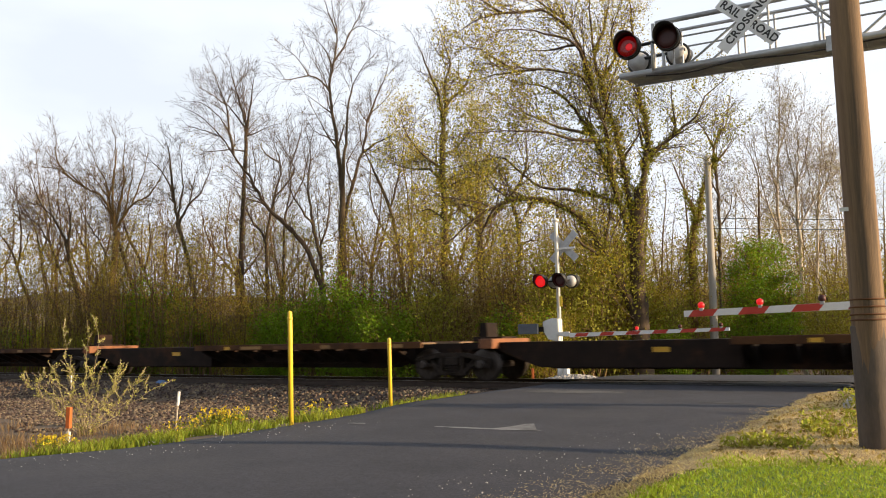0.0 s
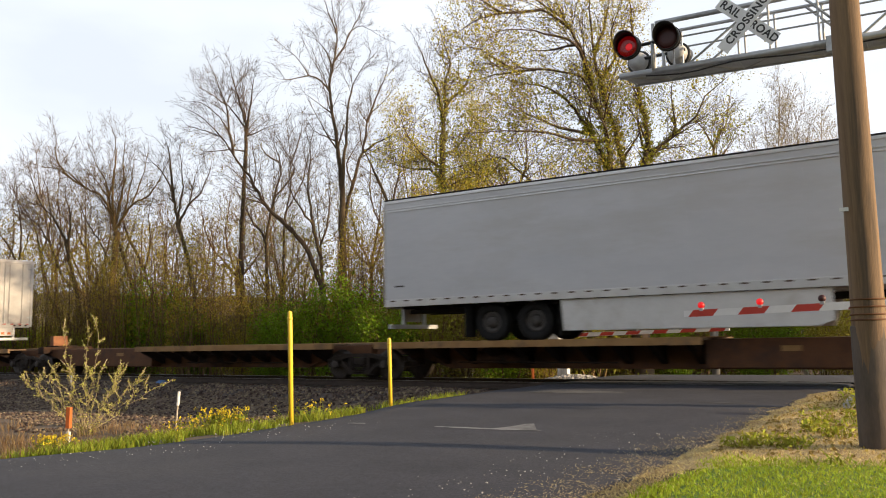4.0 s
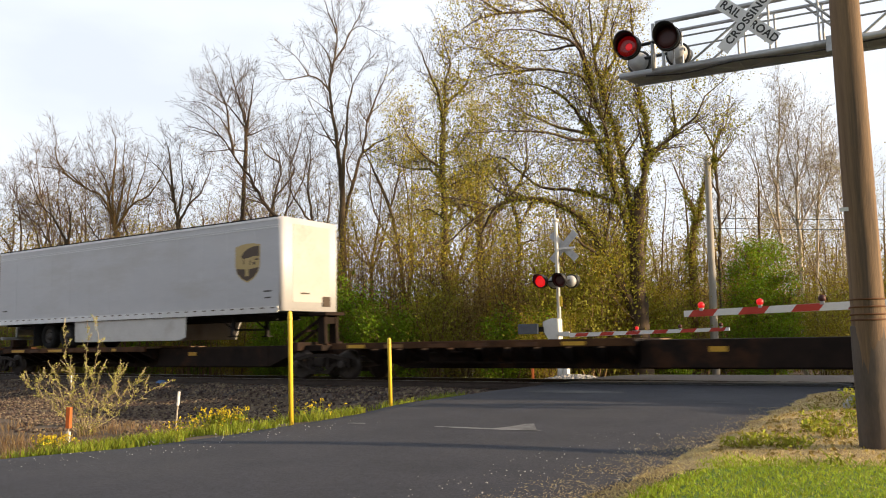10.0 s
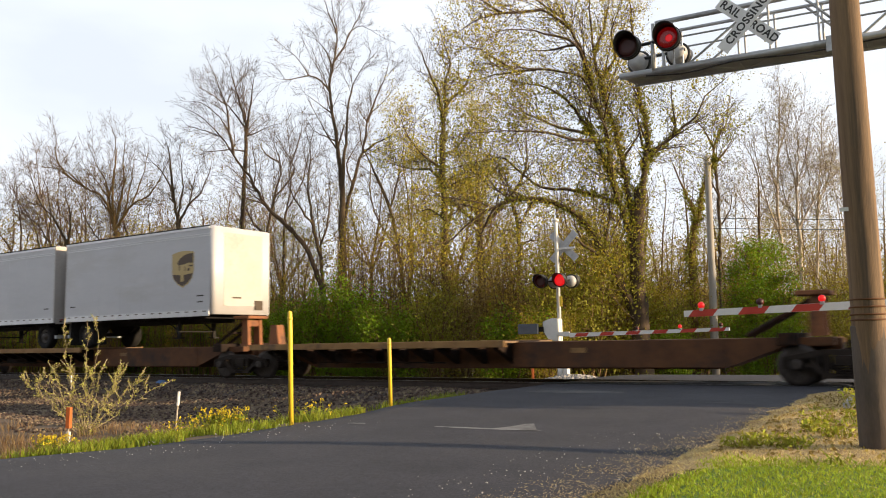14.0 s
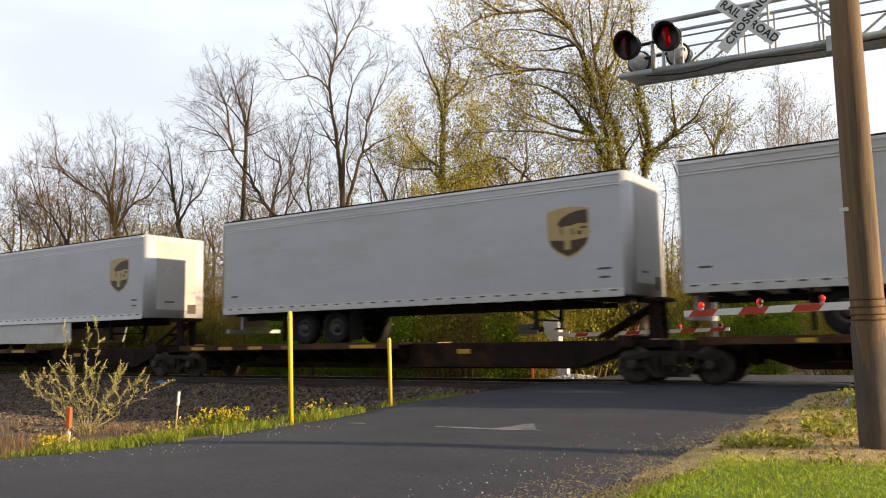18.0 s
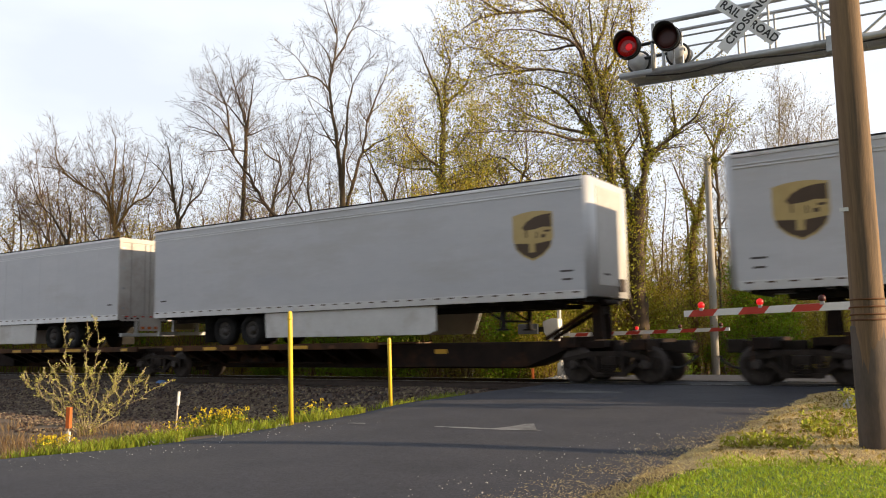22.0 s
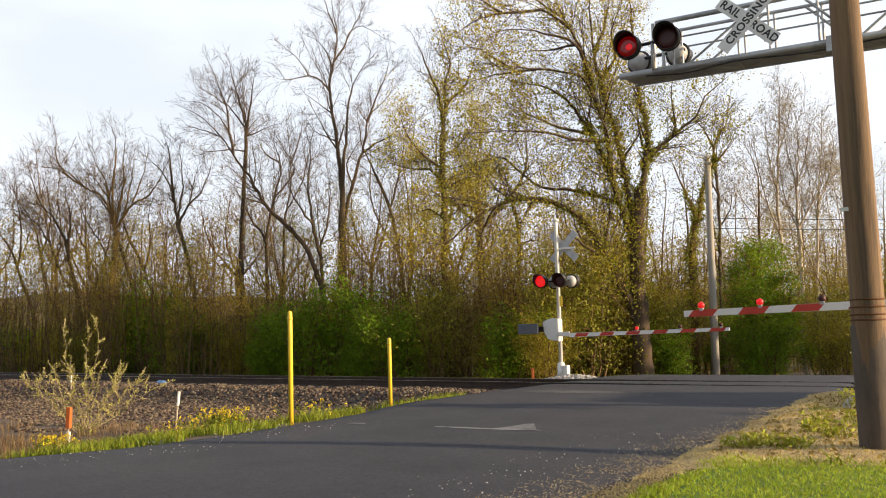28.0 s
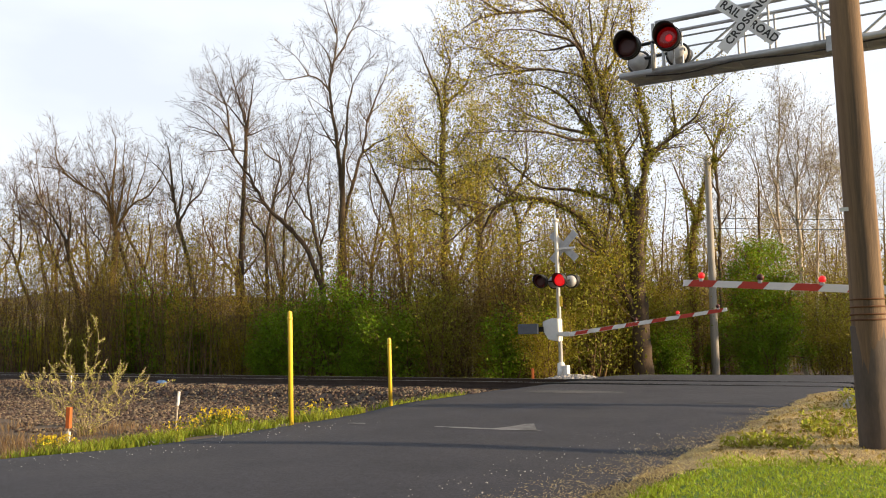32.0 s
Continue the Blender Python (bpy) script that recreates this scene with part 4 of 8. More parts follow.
def hitch(car, x, way, tall, keep, material):
    """Trailer hitch: an upright with a fifth-wheel plate and a diagonal strut, standing or folded."""
    bm = bmesh.new()
    if tall:
        h = 2.0
        slab(bm, [(x - 0.16, DECK), (x + 0.16, DECK), (x + 0.12, h - 0.1), (x - 0.12, h - 0.1)], -0.32, -0.2)
        slab(bm, [(x - 0.16, DECK), (x + 0.16, DECK), (x + 0.12, h - 0.1), (x - 0.12, h - 0.1)], 0.2, 0.32)
        box(bm, x - 0.4, x + 0.3, -0.45, 0.45, h - 0.1, h, 0.02)
        box(bm, x - 0.1, x + 0.1, -0.2, 0.2, h - 0.35, h - 0.15, 0.01)
        ob = part("hitch_upright", bm, material, car, "trailer hitch upright and plate")
        bm = bmesh.new()
        for s in (-0.26, 0.26):
            rod(bm, (x - way * 0.1, s, h - 0.2), (x - way * 1.45, s, DECK + 0.02), 0.055, None, 8)
        rod(bm, (x - way * 0.75, -0.26, DECK + 0.42), (x - way * 0.75, 0.26, DECK + 0.42), 0.04, None, 8)
        part("hitch_strut", bm, M_DARK_STEEL, car, "diagonal hitch strut")
    else:
        slab(bm, [(x - 0.15, DECK), (x + 0.15, DECK), (x + 0.1, DECK + 0.5), (x - 0.1, DECK + 0.5)], -0.3, 0.3)
        ob = part("hitch_upright", bm, material, car, "folded trailer hitch")
        box2 = box(bmesh.new(), x - way * 0.2 - 0.45, x - way * 0.2 + 0.45, -0.42, 0.42, DECK + 0.0, DECK + 0.12, 0.02)
        part("hitch_plate", box2, M_DARK_STEEL, car, "folded hitch plate")
    return ob


def platform(car, a, b, normal, style, loaded, keep, marks):
    """One platform between truck centres a (rear) and b (front). normal: wide deck at the rear, hitch at the front."""
    rusty = style == "rusty"
    body, edge = (M_RUST, M_DECK_EDGE) if rusty else (M_DARK_STEEL, M_CAR_EDGE)
    length = b - a
    way = 1 if normal else -1
    o = a if normal else b             # the wide-deck end

    def at(d):
        return o + way * d

    def span(d0, d1):
        return min(at(d0), at(d1)), max(at(d0), at(d1))
    # centre sill, deep in the middle and raised over the trucks
    bm = slab(bmesh.new(), [(at(0.1), 0.72), (at(0.1), 0.98), (at(length - 0.1), 0.98), (at(length - 0.1), 0.72), (at(length - 1.5), 0.70), (at(length - 2.6), 0.32), (at(2.6), 0.32), (at(1.5), 0.70)], -0.34, 0.34)
    part("centre_sill", bm, body, car, "deep steel centre sill")
    # spine cover near the hitch, wider than the sill
    x0, x1 = span(9.6, length - 2.4)
    part("spine_side", box(bmesh.new(), x0, x1, -0.72, 0.72, 0.36, 1.0, 0.02), body, car, "rusty spine box" if rusty else "dark spine box")
    x0, x1 = span(length - 2.4, length - 0.2)
    bm = slab(bmesh.new(), [(at(length - 2.4), 0.36), (at(length - 2.4), 1.0), (at(length - 0.2), 1.0), (at(length - 0.2), 0.84), (at(length - 1.2), 0.80)], -0.7, 0.7)
    part("spine_end", bm, body, car)
    # wide deck: two runways, edge rails, cross beams
    d0, d1 = 0.75, 9.7
    x0, x1 = span(d0, d1)
    for s in (-1, 1):
        part("runway", box(bmesh.new(), x0, x1, min(s * 0.62, s * 1.28), max(s * 0.62, s * 1.28), DECK - 0.05, DECK, 0.008), M_RUNWAY_SUNLIT, car, "steel runway plate")
        bm = box(bmesh.new(), x0, x1, min(s * 1.28, s * 1.36), max(s * 1.28, s * 1.36), DECK - 0.15, DECK + 0.02, 0.01)
        rail = part("edge_rail", bm, edge, car, "worn brown edge rail" if rusty else "grimy dark edge rail")
        if s < 0:
            rnd = random.Random(int(abs(a) * 10))
            for k in range(4 if rusty else 6):
                d = d0 + 0.5 + k * (d1 - d0 - 1.0) / (4 if rusty else 6) + rnd.uniform(0, 0.2)
                u0, u1 = span(d, d + rnd.choice((0.25, 0.35, 0.6, 0.9)))
                mk = box(bmesh.new(), u0, u1, -1.364, -1.36, DECK - 0.125, DECK - 0.03)
                part("reflective_mark", mk, M_MARK_YELLOW if (not rusty and rnd.random() < marks) else (M_DECK_EDGE if rusty else M_MARK if rnd.random() < 0.08 else M_DECK_EDGE if rnd.random() < 0.4 else M_RUST), car, "worn reflective mark")
    for k in range(10):
        d = 1.6 + k * 0.86
        u0, u1 = span(d, d + 0.16)
        for s in (-1, 1):
            bm = bmesh.new()
            v = [(s * 0.3, 0.42), (s * 1.27, 0.84), (s * 1.27, 0.98), (s * 0.3, 0.98)]
            p = [bm.verts.new((u0, y, z)) for y, z in v]
            q = [bm.verts.new((u1, y, z)) for y, z in v]
            bm.faces.new(p)
            bm.faces.new(q[::-1])
            for i in range(4):
                bm.faces.new((p[i], q[i], q[(i + 1) % 4], p[(i + 1) % 4]))
            bmesh.ops.recalc_face_normals(bm, faces=bm.faces)
            part("cross_beam", bm, M_DARK_STEEL, car)
    u0, u1 = span(3.2, 7.6)
    part("brake_reservoir", rod(bmesh.new(), (u0 + 0.5, -0.6, 0.62), (u0 + 2.0, -0.6, 0.62), 0.16, None, 12), M_DARK_STEEL, car, "dark air reservoir")
    part("brake_rod", rod(bmesh.new(), (u0, -0.8, 0.5), (u1, -0.8, 0.48), 0.02, None, 6), M_DARK_STEEL, car)
    for s in (-1, 1):
        mk = span(11.2, 11.6)
        part("reflective_mark", box(bmesh.new(), mk[0], mk[1], min(s * 0.72, s * 0.724), max(s * 0.72, s * 0.724), 0.72, 0.84), M_MARK_YELLOW if not rusty else M_DECK_EDGE, car, "worn reflective mark")
    hm = M_ORANGE_STEEL if rusty else M_DARK_STEEL
    hitch(car, at(length - 0.55), way, loaded, keep, hm)
    x0, x1 = span(length - 1.25, length - 0.85)
    part("end_casting", box(bmesh.new(), x0, x1, -1.05, 1.05, 0.84, 1.10, 0.03), M_DARK_STEEL if rusty else M_ORANGE_STEEL if not loaded else M_DARK_STEEL, car, "cast steel end saddle")


def coupler(car, x, way):
    bm = bmesh.new()
    box(bm, min(x, x + way * 1.35), max(x, x + way * 1.35), -0.1, 0.1, 0.72, 0.94, 0.02)
    box(bm, min(x + way * 1.3, x + way * 1.7), max(x + way * 1.3, x + way * 1.7), -0.16, 0.2, 0.68, 0.98, 0.04)
    part("coupler", bm, M_TRUCK, car, "cast steel coupler")
    bm = bmesh.new()
    pts = [(x + way * (0.9 + 0.16 * k), -0.35, 0.62 - 0.28 * math.sin(math.pi * k / 6)) for k in range(7)]
    sweep(bm, pts, 0.03, 8)
    part("air_hose", bm, M_CABLE, car, "black air hose")
    bm = bmesh.new()
    for s in (-1.1, 1.1):
        for q in (0.0, 0.35):
            rod(bm, (x + way * 0.95, s, 0.35), (x + way * 0.95, s, 1.1), 0.018, None, 6)
    for q in (0.45, 0.75, 1.05):
        rod(bm, (x + way * 0.95, -1.1, q), (x + way * 0.95, -0.65, q), 0.015, None, 6)
    part("grab_iron", bm, M_RUST, car, "end grab irons")
    part("end_sill", box(bmesh.new(), min(x + way * 0.55, x + way * 0.95), max(x + way * 0.55, x + way * 0.95), -1.15, 1.15, 0.78, 1.02, 0.02), M_DARK_STEEL, car, "end sill")


CARS = (  # truck centres front to rear, style, per platform: normal?, loaded?
    ((22.22, 5.48, -11.43, -28.56, -45.51, -62.49), "dark", "mmmmm", "00000", 0.35),
    ((-66.23, -82.88, -99.88, -116.81, -133.93, -150.48), "rusty", "nmmmm", "10111", 0.2),
    ((-154.64, -171.17, -187.94, -205.3, -222.49, -238.99), "dark", "nnnnm", "00101", 0.45),
    ((-243.72, -260.98, -278.75, -297.2), "rusty", "nnm", "111", 0.2),
    ((-301.15, -317.5, -334.51, -351.85, -369.11, -385.57), "dark", "nnnnm", "11101", 0.6),
    ((-389.74, -406.03, -423.7, -440.7, -458.3, -475.6), "dark", "nmmmm", "11100", 0.85),
)
for trucks, style, ways, loads, marks in CARS:
    ref = trucks[0]
    car = thing("spine_car", "rusty brown articulated flat railcar with trailer hitches" if style == "rusty" else "grimy dark articulated flat railcar with yellow reflective marks", "railcar", group="railcars of the train")
    keep = {}
    for k, s in enumerate(trucks):
        for w, dx in zip(truck(car, s - ref, keep), (-0.89, 0.89)):
            AXLES.append((w, s + dx))
    for k in range(len(trucks) - 1):
        platform(car, trucks[k + 1] - ref, trucks[k] - ref, ways[k] == "n", style, loads[k] == "1", keep, marks)
    coupler(car, 0.0, 1)
    coupler(car, trucks[-1] - ref, -1)
    if ref == -243.72:
        bm = slab(bmesh.new(), [(-16.15, DECK), (-15.7, DECK), (-15.8, DECK + 0.62), (-16.05, DECK + 0.62)], -0.9, -0.6)
        part("hitch_stand", bm, M_ORANGE_STEEL, car, "orange primed hitch stand")
    TRAIN.append((car, ref))


BOX_Z0, BOX_Z1, HALF = 2.04, 4.97, 1.295


def emblem(trailer, xc, zc, flip):
    """A brown shield with a gold border, flat shapes on the side wall."""
    y = -HALF - 0.002

    def shape(name, outline, depth, material, label):
        bm = slab(bmesh.new(), [(xc + px * 0.55, zc + pz * 0.62) for px, pz in outline], y - depth, y)
        ob = part(name, bm, material, trailer, label)
        if flip:
            ob.matrix_basis = pose(0, 0, 0, 0, 0, 180)
        return ob
    full = [(-1, 0.86), (-0.5, 0.96), (0, 1.0), (0.5, 0.98), (1, 0.90), (1.0, -0.1), (0.86, -0.5), (0.5, -0.8), (0, -1.0), (-0.5, -0.8), (-0.86, -0.5), (-1.0, -0.1)]
    shape("emblem", full, 0.003, M_GOLD, "gold and brown shield emblem")
    upper = [(-0.52, 0.36), (-0.30, 0.58), (0.05, 0.74), (0.45, 0.82), (0.92, 0.84), (0.92, 0.30), (0.5, 0.34), (0.1, 0.26), (-0.40, 0.24)]
    shape("emblem_field", upper, 0.006, M_SHIELD, "dark brown upper field")
    lower = [(-0.92, -0.26), (-0.2, -0.30), (-0.2, -0.66), (0.10, -0.66), (0.10, -0.32), (0.92, -0.24), (0.78, -0.50), (0.46, -0.74), (0, -0.92), (-0.46, -0.74), (-0.80, -0.50)]
    shape("emblem_field", lower, 0.006, M_SHIELD, "dark brown lower field")
    for c, z, w, h in ((0.52, -0.03, 0.2, 0.14), (0.72, 0.16, 0.3, 0.08), (-0.32, 0.1, 0.07, 0.3), (0.2, 0.02, 0.07, 0.26)):
        shape("emblem_bar", [(c - w / 2, z - h / 2), (c + w / 2, z - h / 2), (c + w / 2, z + h / 2), (c - w / 2, z + h / 2)], 0.006, M_SHIELD, "dark brown bar")


def trailer_wheel(trailer, x, y, n=22):
    out = -1 if y < 0 else 1
    bm = lathe(bmesh.new(), [(-0.28, 0.30), (-0.28, 0.44), (-0.24, 0.485), (0.0, 0.49), (0.03, 0.47), (0.05, 0.40), (0.04, 0.29), (-0.05, 0.27)], "y", n)
    tyre = part("tyre", bm, M_TYRE, trailer, "dusty black tyre")
    tyre.matrix_basis = pose(x, y, DECK + 0.49, 0, 0, 180 if out < 0 else 0)
    bm = lathe(bmesh.new(), [(-0.05, 0.275), (0.0, 0.27), (-0.04, 0.2), (-0.06, 0.14), (0.04, 0.11), (0.06, 0.05)], "y", 18)
    hub = part("rim", bm, M_HUB, tyre, "dull metal rim")


def build_trailer(length, skirt, side):
    """A van trailer. x runs from the nose (0) back to the doors (-length)."""
    t = thing("trailer", "white box trailer with a brown shield emblem on a railcar", "trailer", group="trailers on the train")
    L = length
    bm = bmesh.new()
    # body with rounded nose corners
    out = []
    r = 0.16
    for k in range(6):
        a = math.pi / 2 * k / 5
        out.append((-r + r * math.sin(a), -HALF + r - r * math.cos(a)))
    for k in range(6):
        a = math.pi / 2 * k / 5
        out.append((-r + r * math.cos(a), HALF - r + r * math.sin(a)))
    out += [(-L + 0.04, HALF), (-L + 0.04, -HALF)]
    lo = [bm.verts.new((x, y, BOX_Z0 + 0.02)) for x, y in out]
    hi = [bm.verts.new((x, y, BOX_Z1 - 0.02)) for x, y in out]
    bm.faces.new(lo[::-1])
    bm.faces.new(hi)
    for k in range(len(out)):
        f = bm.faces.new((lo[k], lo[(k + 1) % len(out)], hi[(k + 1) % len(out)], hi[k]))
        f.smooth = k < 11
    part("body", bm, M_WHITE_BOX, t, "white painted trailer body")
    # top and bottom rails
    for s in (-1, 1):
        y0, y1 = sorted((s * (HALF + 0.001), s * (HALF + 0.018)))
        part("top_rail", box(bmesh.new(), -L + 0.02, -0.17, y0, y1, BOX_Z1 - 0.10, BOX_Z1 - 0.024, 0.005), M_ALU, t, "aluminium top rail")
        part("upper_trim", box(bmesh.new(), -L + 0.02, -0.17, y0, y1, BOX_Z1 - 0.34, BOX_Z1 - 0.31, 0.003), M_ALU, t, "aluminium trim line")
        part("upper_trim", box(bmesh.new(), -L + 0.02, -0.17, y0, y1, BOX_Z1 - 0.27, BOX_Z1 - 0.25, 0.003), M_ALU, t, "aluminium trim line")
        part("roof_edge", box(bmesh.new(), -L + 0.02, -0.17, min(s * (HALF - 0.05), s * (HALF + 0.022)), max(s * (HALF - 0.05), s * (HALF + 0.022)), BOX_Z1 - 0.020, BOX_Z1 + 0.018, 0.004), M_BLACK, t, "dark roof edge")
        bm = box(bmesh.new(), -L + 0.02, -0.17, y0, y1, BOX_Z0 - 0.03, BOX_Z0 + 0.17, 0.006)
        rail = part("bottom_rail", bm, M_ALU, t, "aluminium bottom rail")
        n = int(L / 0.44)
        if s == side:
            mk = None
            for k in range(n):
                m = pose(-0.4 - k * 0.44, side * (HALF + 0.0195), BOX_Z0 + 0.125)
                if mk is None:
                    mk = part("rail_mark", box(bmesh.new(), -0.085, 0.085, -0.001, 0.001, -0.017, 0.017), M_SHIELD, rail, "dark reflective mark")
                    mk.matrix_basis = m
                else:
                    share("rail_mark", mk, rail, m)
            # panel seams
            bm = bmesh.new()
            for k in range(1, int(L / 1.22)):
                box(bm, -k * 1.22 - 0.012, -k * 1.22 + 0.012, min(side * (HALF + 0.004), side * (HALF + 0.0005)), max(side * (HALF + 0.004), side * (HALF + 0.0005)), BOX_Z0 + 0.17, BOX_Z1 - 0.31)
            part("seam_line", bm, M_WHITE_BOX, t)
    bm = box(bmesh.new(), -L + 0.02, -0.17, -HALF + 0.01, HALF - 0.01, BOX_Z1 - 0.015, BOX_Z1 + 0.008, 0.004)
    part("roof", bm, M_ALU, t, "dull aluminium roof")
    for q, (dx, w, h) in enumerate(((-0.62, 0.34, BOX_Z0 + 0.62), (-0.62, 0.26, BOX_Z0 + 0.42), (-L + 0.5, 0.3, BOX_Z0 + 0.5))):
        y0, y1 = sorted((side * (HALF + 0.006), side * (HALF + 0.002)))
        part("unit_marking", box(bmesh.new(), dx - w / 2, dx + w / 2, y0, y1, h, h + 0.045), M_HUB, t, "grey marking bar")
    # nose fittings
    part("nose_panel", box(bmesh.new(), 0.0, 0.012, -0.85, 0.85, BOX_Z0 + 0.3, BOX_Z1 - 0.2, 0.003), M_WHITE_END_DIMMED, t, "white nose panel")
    part("air_box", box(bmesh.new(), 0.012, 0.05, 0.5, 0.85, BOX_Z0 + 0.18, BOX_Z0 + 0.5, 0.005), M_DARKTYPE, t, "dark connection box")
    part("nose_plate", box(bmesh.new(), 0.012, 0.02, -0.5, -0.1, BOX_Z0 + 0.55, BOX_Z0 + 0.6), M_DARKTYPE, t)
    # doors
    for s in (-1, 1):
        y0, y1 = sorted((s * 0.015, s * 1.18))
        d = part("door", box(bmesh.new(), -L - 0.005, -L + 0.04, y0, y1, BOX_Z0 + 0.14, BOX_Z1 - 0.16, 0.006), M_WHITE_END_DIMMED, t, "white rear door")
        for q in (0.22, 0.8) if L > 10 else ():
            part("lock_rod", rod(bmesh.new(), (-L - 0.03, s * q, BOX_Z0 + 0.1), (-L - 0.03, s * q, BOX_Z1 - 0.14), 0.014, None, 8), M_WHITE_END_DIMMED, d, "white lock rod")
        for q in range(4 if L > 10 else 0):
            part("hinge", box(bmesh.new(), -L - 0.02, -L - 0.004, min(s * 1.05, s * 1.2), max(s * 1.05, s * 1.2), BOX_Z0 + 0.35 + q * 0.72, BOX_Z0 + 0.43 + q * 0.72), M_GALV, d)
    bm = bmesh.new()
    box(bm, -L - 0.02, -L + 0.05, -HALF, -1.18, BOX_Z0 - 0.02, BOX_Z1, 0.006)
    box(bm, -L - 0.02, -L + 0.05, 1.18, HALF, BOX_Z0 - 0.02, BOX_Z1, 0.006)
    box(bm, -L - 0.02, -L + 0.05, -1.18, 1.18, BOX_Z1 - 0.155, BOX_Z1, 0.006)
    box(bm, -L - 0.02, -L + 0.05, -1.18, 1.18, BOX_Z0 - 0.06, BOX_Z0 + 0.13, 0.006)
    part("door_frame", bm, M_WHITE_END_DIMMED, t, "white rear frame")
    for k in range(7):
        part("tail_mark", box(bmesh.new(), -L - 0.024, -L - 0.021, -1.15 + k * 0.34, -1.0 + k * 0.34, BOX_Z0 + 0.075, BOX_Z0 + 0.115), M_ARM_RED, t, "red reflective tape")
    part("plate_bracket", box(bmesh.new(), -L - 0.015, -L + 0.02, -0.42, 0.42, BOX_Z0 - 0.42, BOX_Z0 - 0.06, 0.01), M_WHITE_END_DIMMED, t, "pale plate below the doors")
    for q in (-0.28, 0.0, 0.28):
        part("plate_lamp", box(bmesh.new(), -L - 0.03, -L - 0.016, q - 0.07, q + 0.07, BOX_Z0 - 0.36, BOX_Z0 - 0.26), M_ORANGE, t, "small orange lamp")
    for s in (-1, 1):
        for q in (0.5, 0.75, 1.0):
            part("tail_lamp", box(bmesh.new(), -L - 0.03, -L - 0.018, s * q - 0.05, s * q + 0.05, BOX_Z0 + 0.0, BOX_Z0 + 0.06), M_LENS_DARK, t, "dark red tail lamp")
    # underride guard
    bm = bmesh.new()
    box(bm, -L + 0.0, -L + 0.1, -1.15, 1.15, BOX_Z0 - 0.62, BOX_Z0 - 0.5, 0.008)
    for s in (-0.5, 0.5):
        box(bm, -L + 0.02, -L + 0.1, s - 0.05, s + 0.05, BOX_Z0 - 0.5, BOX_Z0 - 0.05)
    part("underride_guard", bm, M_GALV, t, "grey underride guard")
    # chassis
    for s in (-0.5, 0.5):
        part("chassis_rail", box(bmesh.new(), -L + 0.3, -1.0, s - 0.06, s + 0.06, BOX_Z0 - 0.22, BOX_Z0 - 0.102), M_BLACK, t, "black chassis rail")
    sill = None
    for k in range(int(L / 0.8)):
        m = pose(-L + 0.53 + k * 0.8, 0, BOX_Z0 - 0.04)
        if sill is None:
            sill = part("cross_member", box(bmesh.new(), -0.03, 0.03, -1.2, 1.2, -0.06, 0.06), M_BLACK, t)
            sill.matrix_basis = m
        else:
            share("cross_member", sill, t, m)
    part("kingpin_plate", box(bmesh.new(), -1.7, -0.25, -0.6, 0.6, BOX_Z0 - 0.035, BOX_Z0 + 0.005, 0.008), M_BLACK, t, "black kingpin plate")
    short = L < 10
    axles = (1.0,) if short else (3.2, 4.45)
    for d in axles:
        x = -L + d
        for y in (-1.0, 1.0):
            trailer_wheel(t, x, y - 0.0 if y > 0 else y)
        part("axle", rod(bmesh.new(), (x, -0.95, DECK + 0.49), (x, 0.95, DECK + 0.49), 0.065, None, 10), M_BLACK, t, "black axle")
    bm = bmesh.new()
    xa, xb = -L + axles[0] - 0.9, -L + axles[-1] + 0.8
    for s in (-0.55, 0.55):
        slab(bm, [(xa, BOX_Z0 - 0.2), (xb, BOX_Z0 - 0.2), (xb - 0.3, BOX_Z0 - 0.45), (xa + 0.3, BOX_Z0 - 0.45)], s - 0.05, s + 0.05)
    part("suspension", bm, M_BLACK, t, "black suspension frame")
    for d in (axles[0] - 0.65, axles[-1] + 0.75):
        part("mud_flap", box(bmesh.new(), -L + d - 0.01, -L + d + 0.01, -1.25, -0.7, DECK + 0.12, BOX_Z0 - 0.02), M_TYRE, t, "black mud flap")
    # landing gear
    xg = -2.7 if not short else -2.3
    for s in (-0.75, 0.75):
        part("landing_leg", box(bmesh.new(), xg - 0.06, xg + 0.06, s - 0.06, s + 0.06, BOX_Z0 - 0.72, BOX_Z0, 0.01), M_BLACK, t, "black landing leg")
        bm = bmesh.new()
        rod(bm, (xg, s, BOX_Z0 - 0.5), (xg - 0.75, s, BOX_Z0 - 0.05), 0.03, None, 6)
        box(bm, xg - 0.14, xg + 0.14, s - 0.12, s + 0.12, BOX_Z0 - 0.74, BOX_Z0 - 0.70)
        part("leg_brace", bm, M_BLACK, t)
    part("leg_crossbar", rod(bmesh.new(), (xg, -0.75, BOX_Z0 - 0.5), (xg, 0.75, BOX_Z0 - 0.5), 0.03, None, 6), M_BLACK, t)
    if skirt:
        bm = slab(bmesh.new(), [(-L + 5.25, BOX_Z0 - 0.04), (-L + 5.3, BOX_Z0 - 0.78), (-4.75, BOX_Z0 - 0.80), (-4.45, BOX_Z0 - 0.70), (-4.45, BOX_Z0 - 0.04)], -1.24, -1.21)
        part("side_skirt", bm, M_SKIRT, t, "white aerodynamic side skirt")
        bm = slab(bmesh.new(), [(-L + 5.25, BOX_Z0 - 0.04), (-L + 5.3, BOX_Z0 - 0.78), (-4.75, BOX_Z0 - 0.80), (-4.45, BOX_Z0 - 0.04)], 1.21, 1.24)
        part("side_skirt", bm, M_SKIRT, t, "white aerodynamic side skirt")
    return t


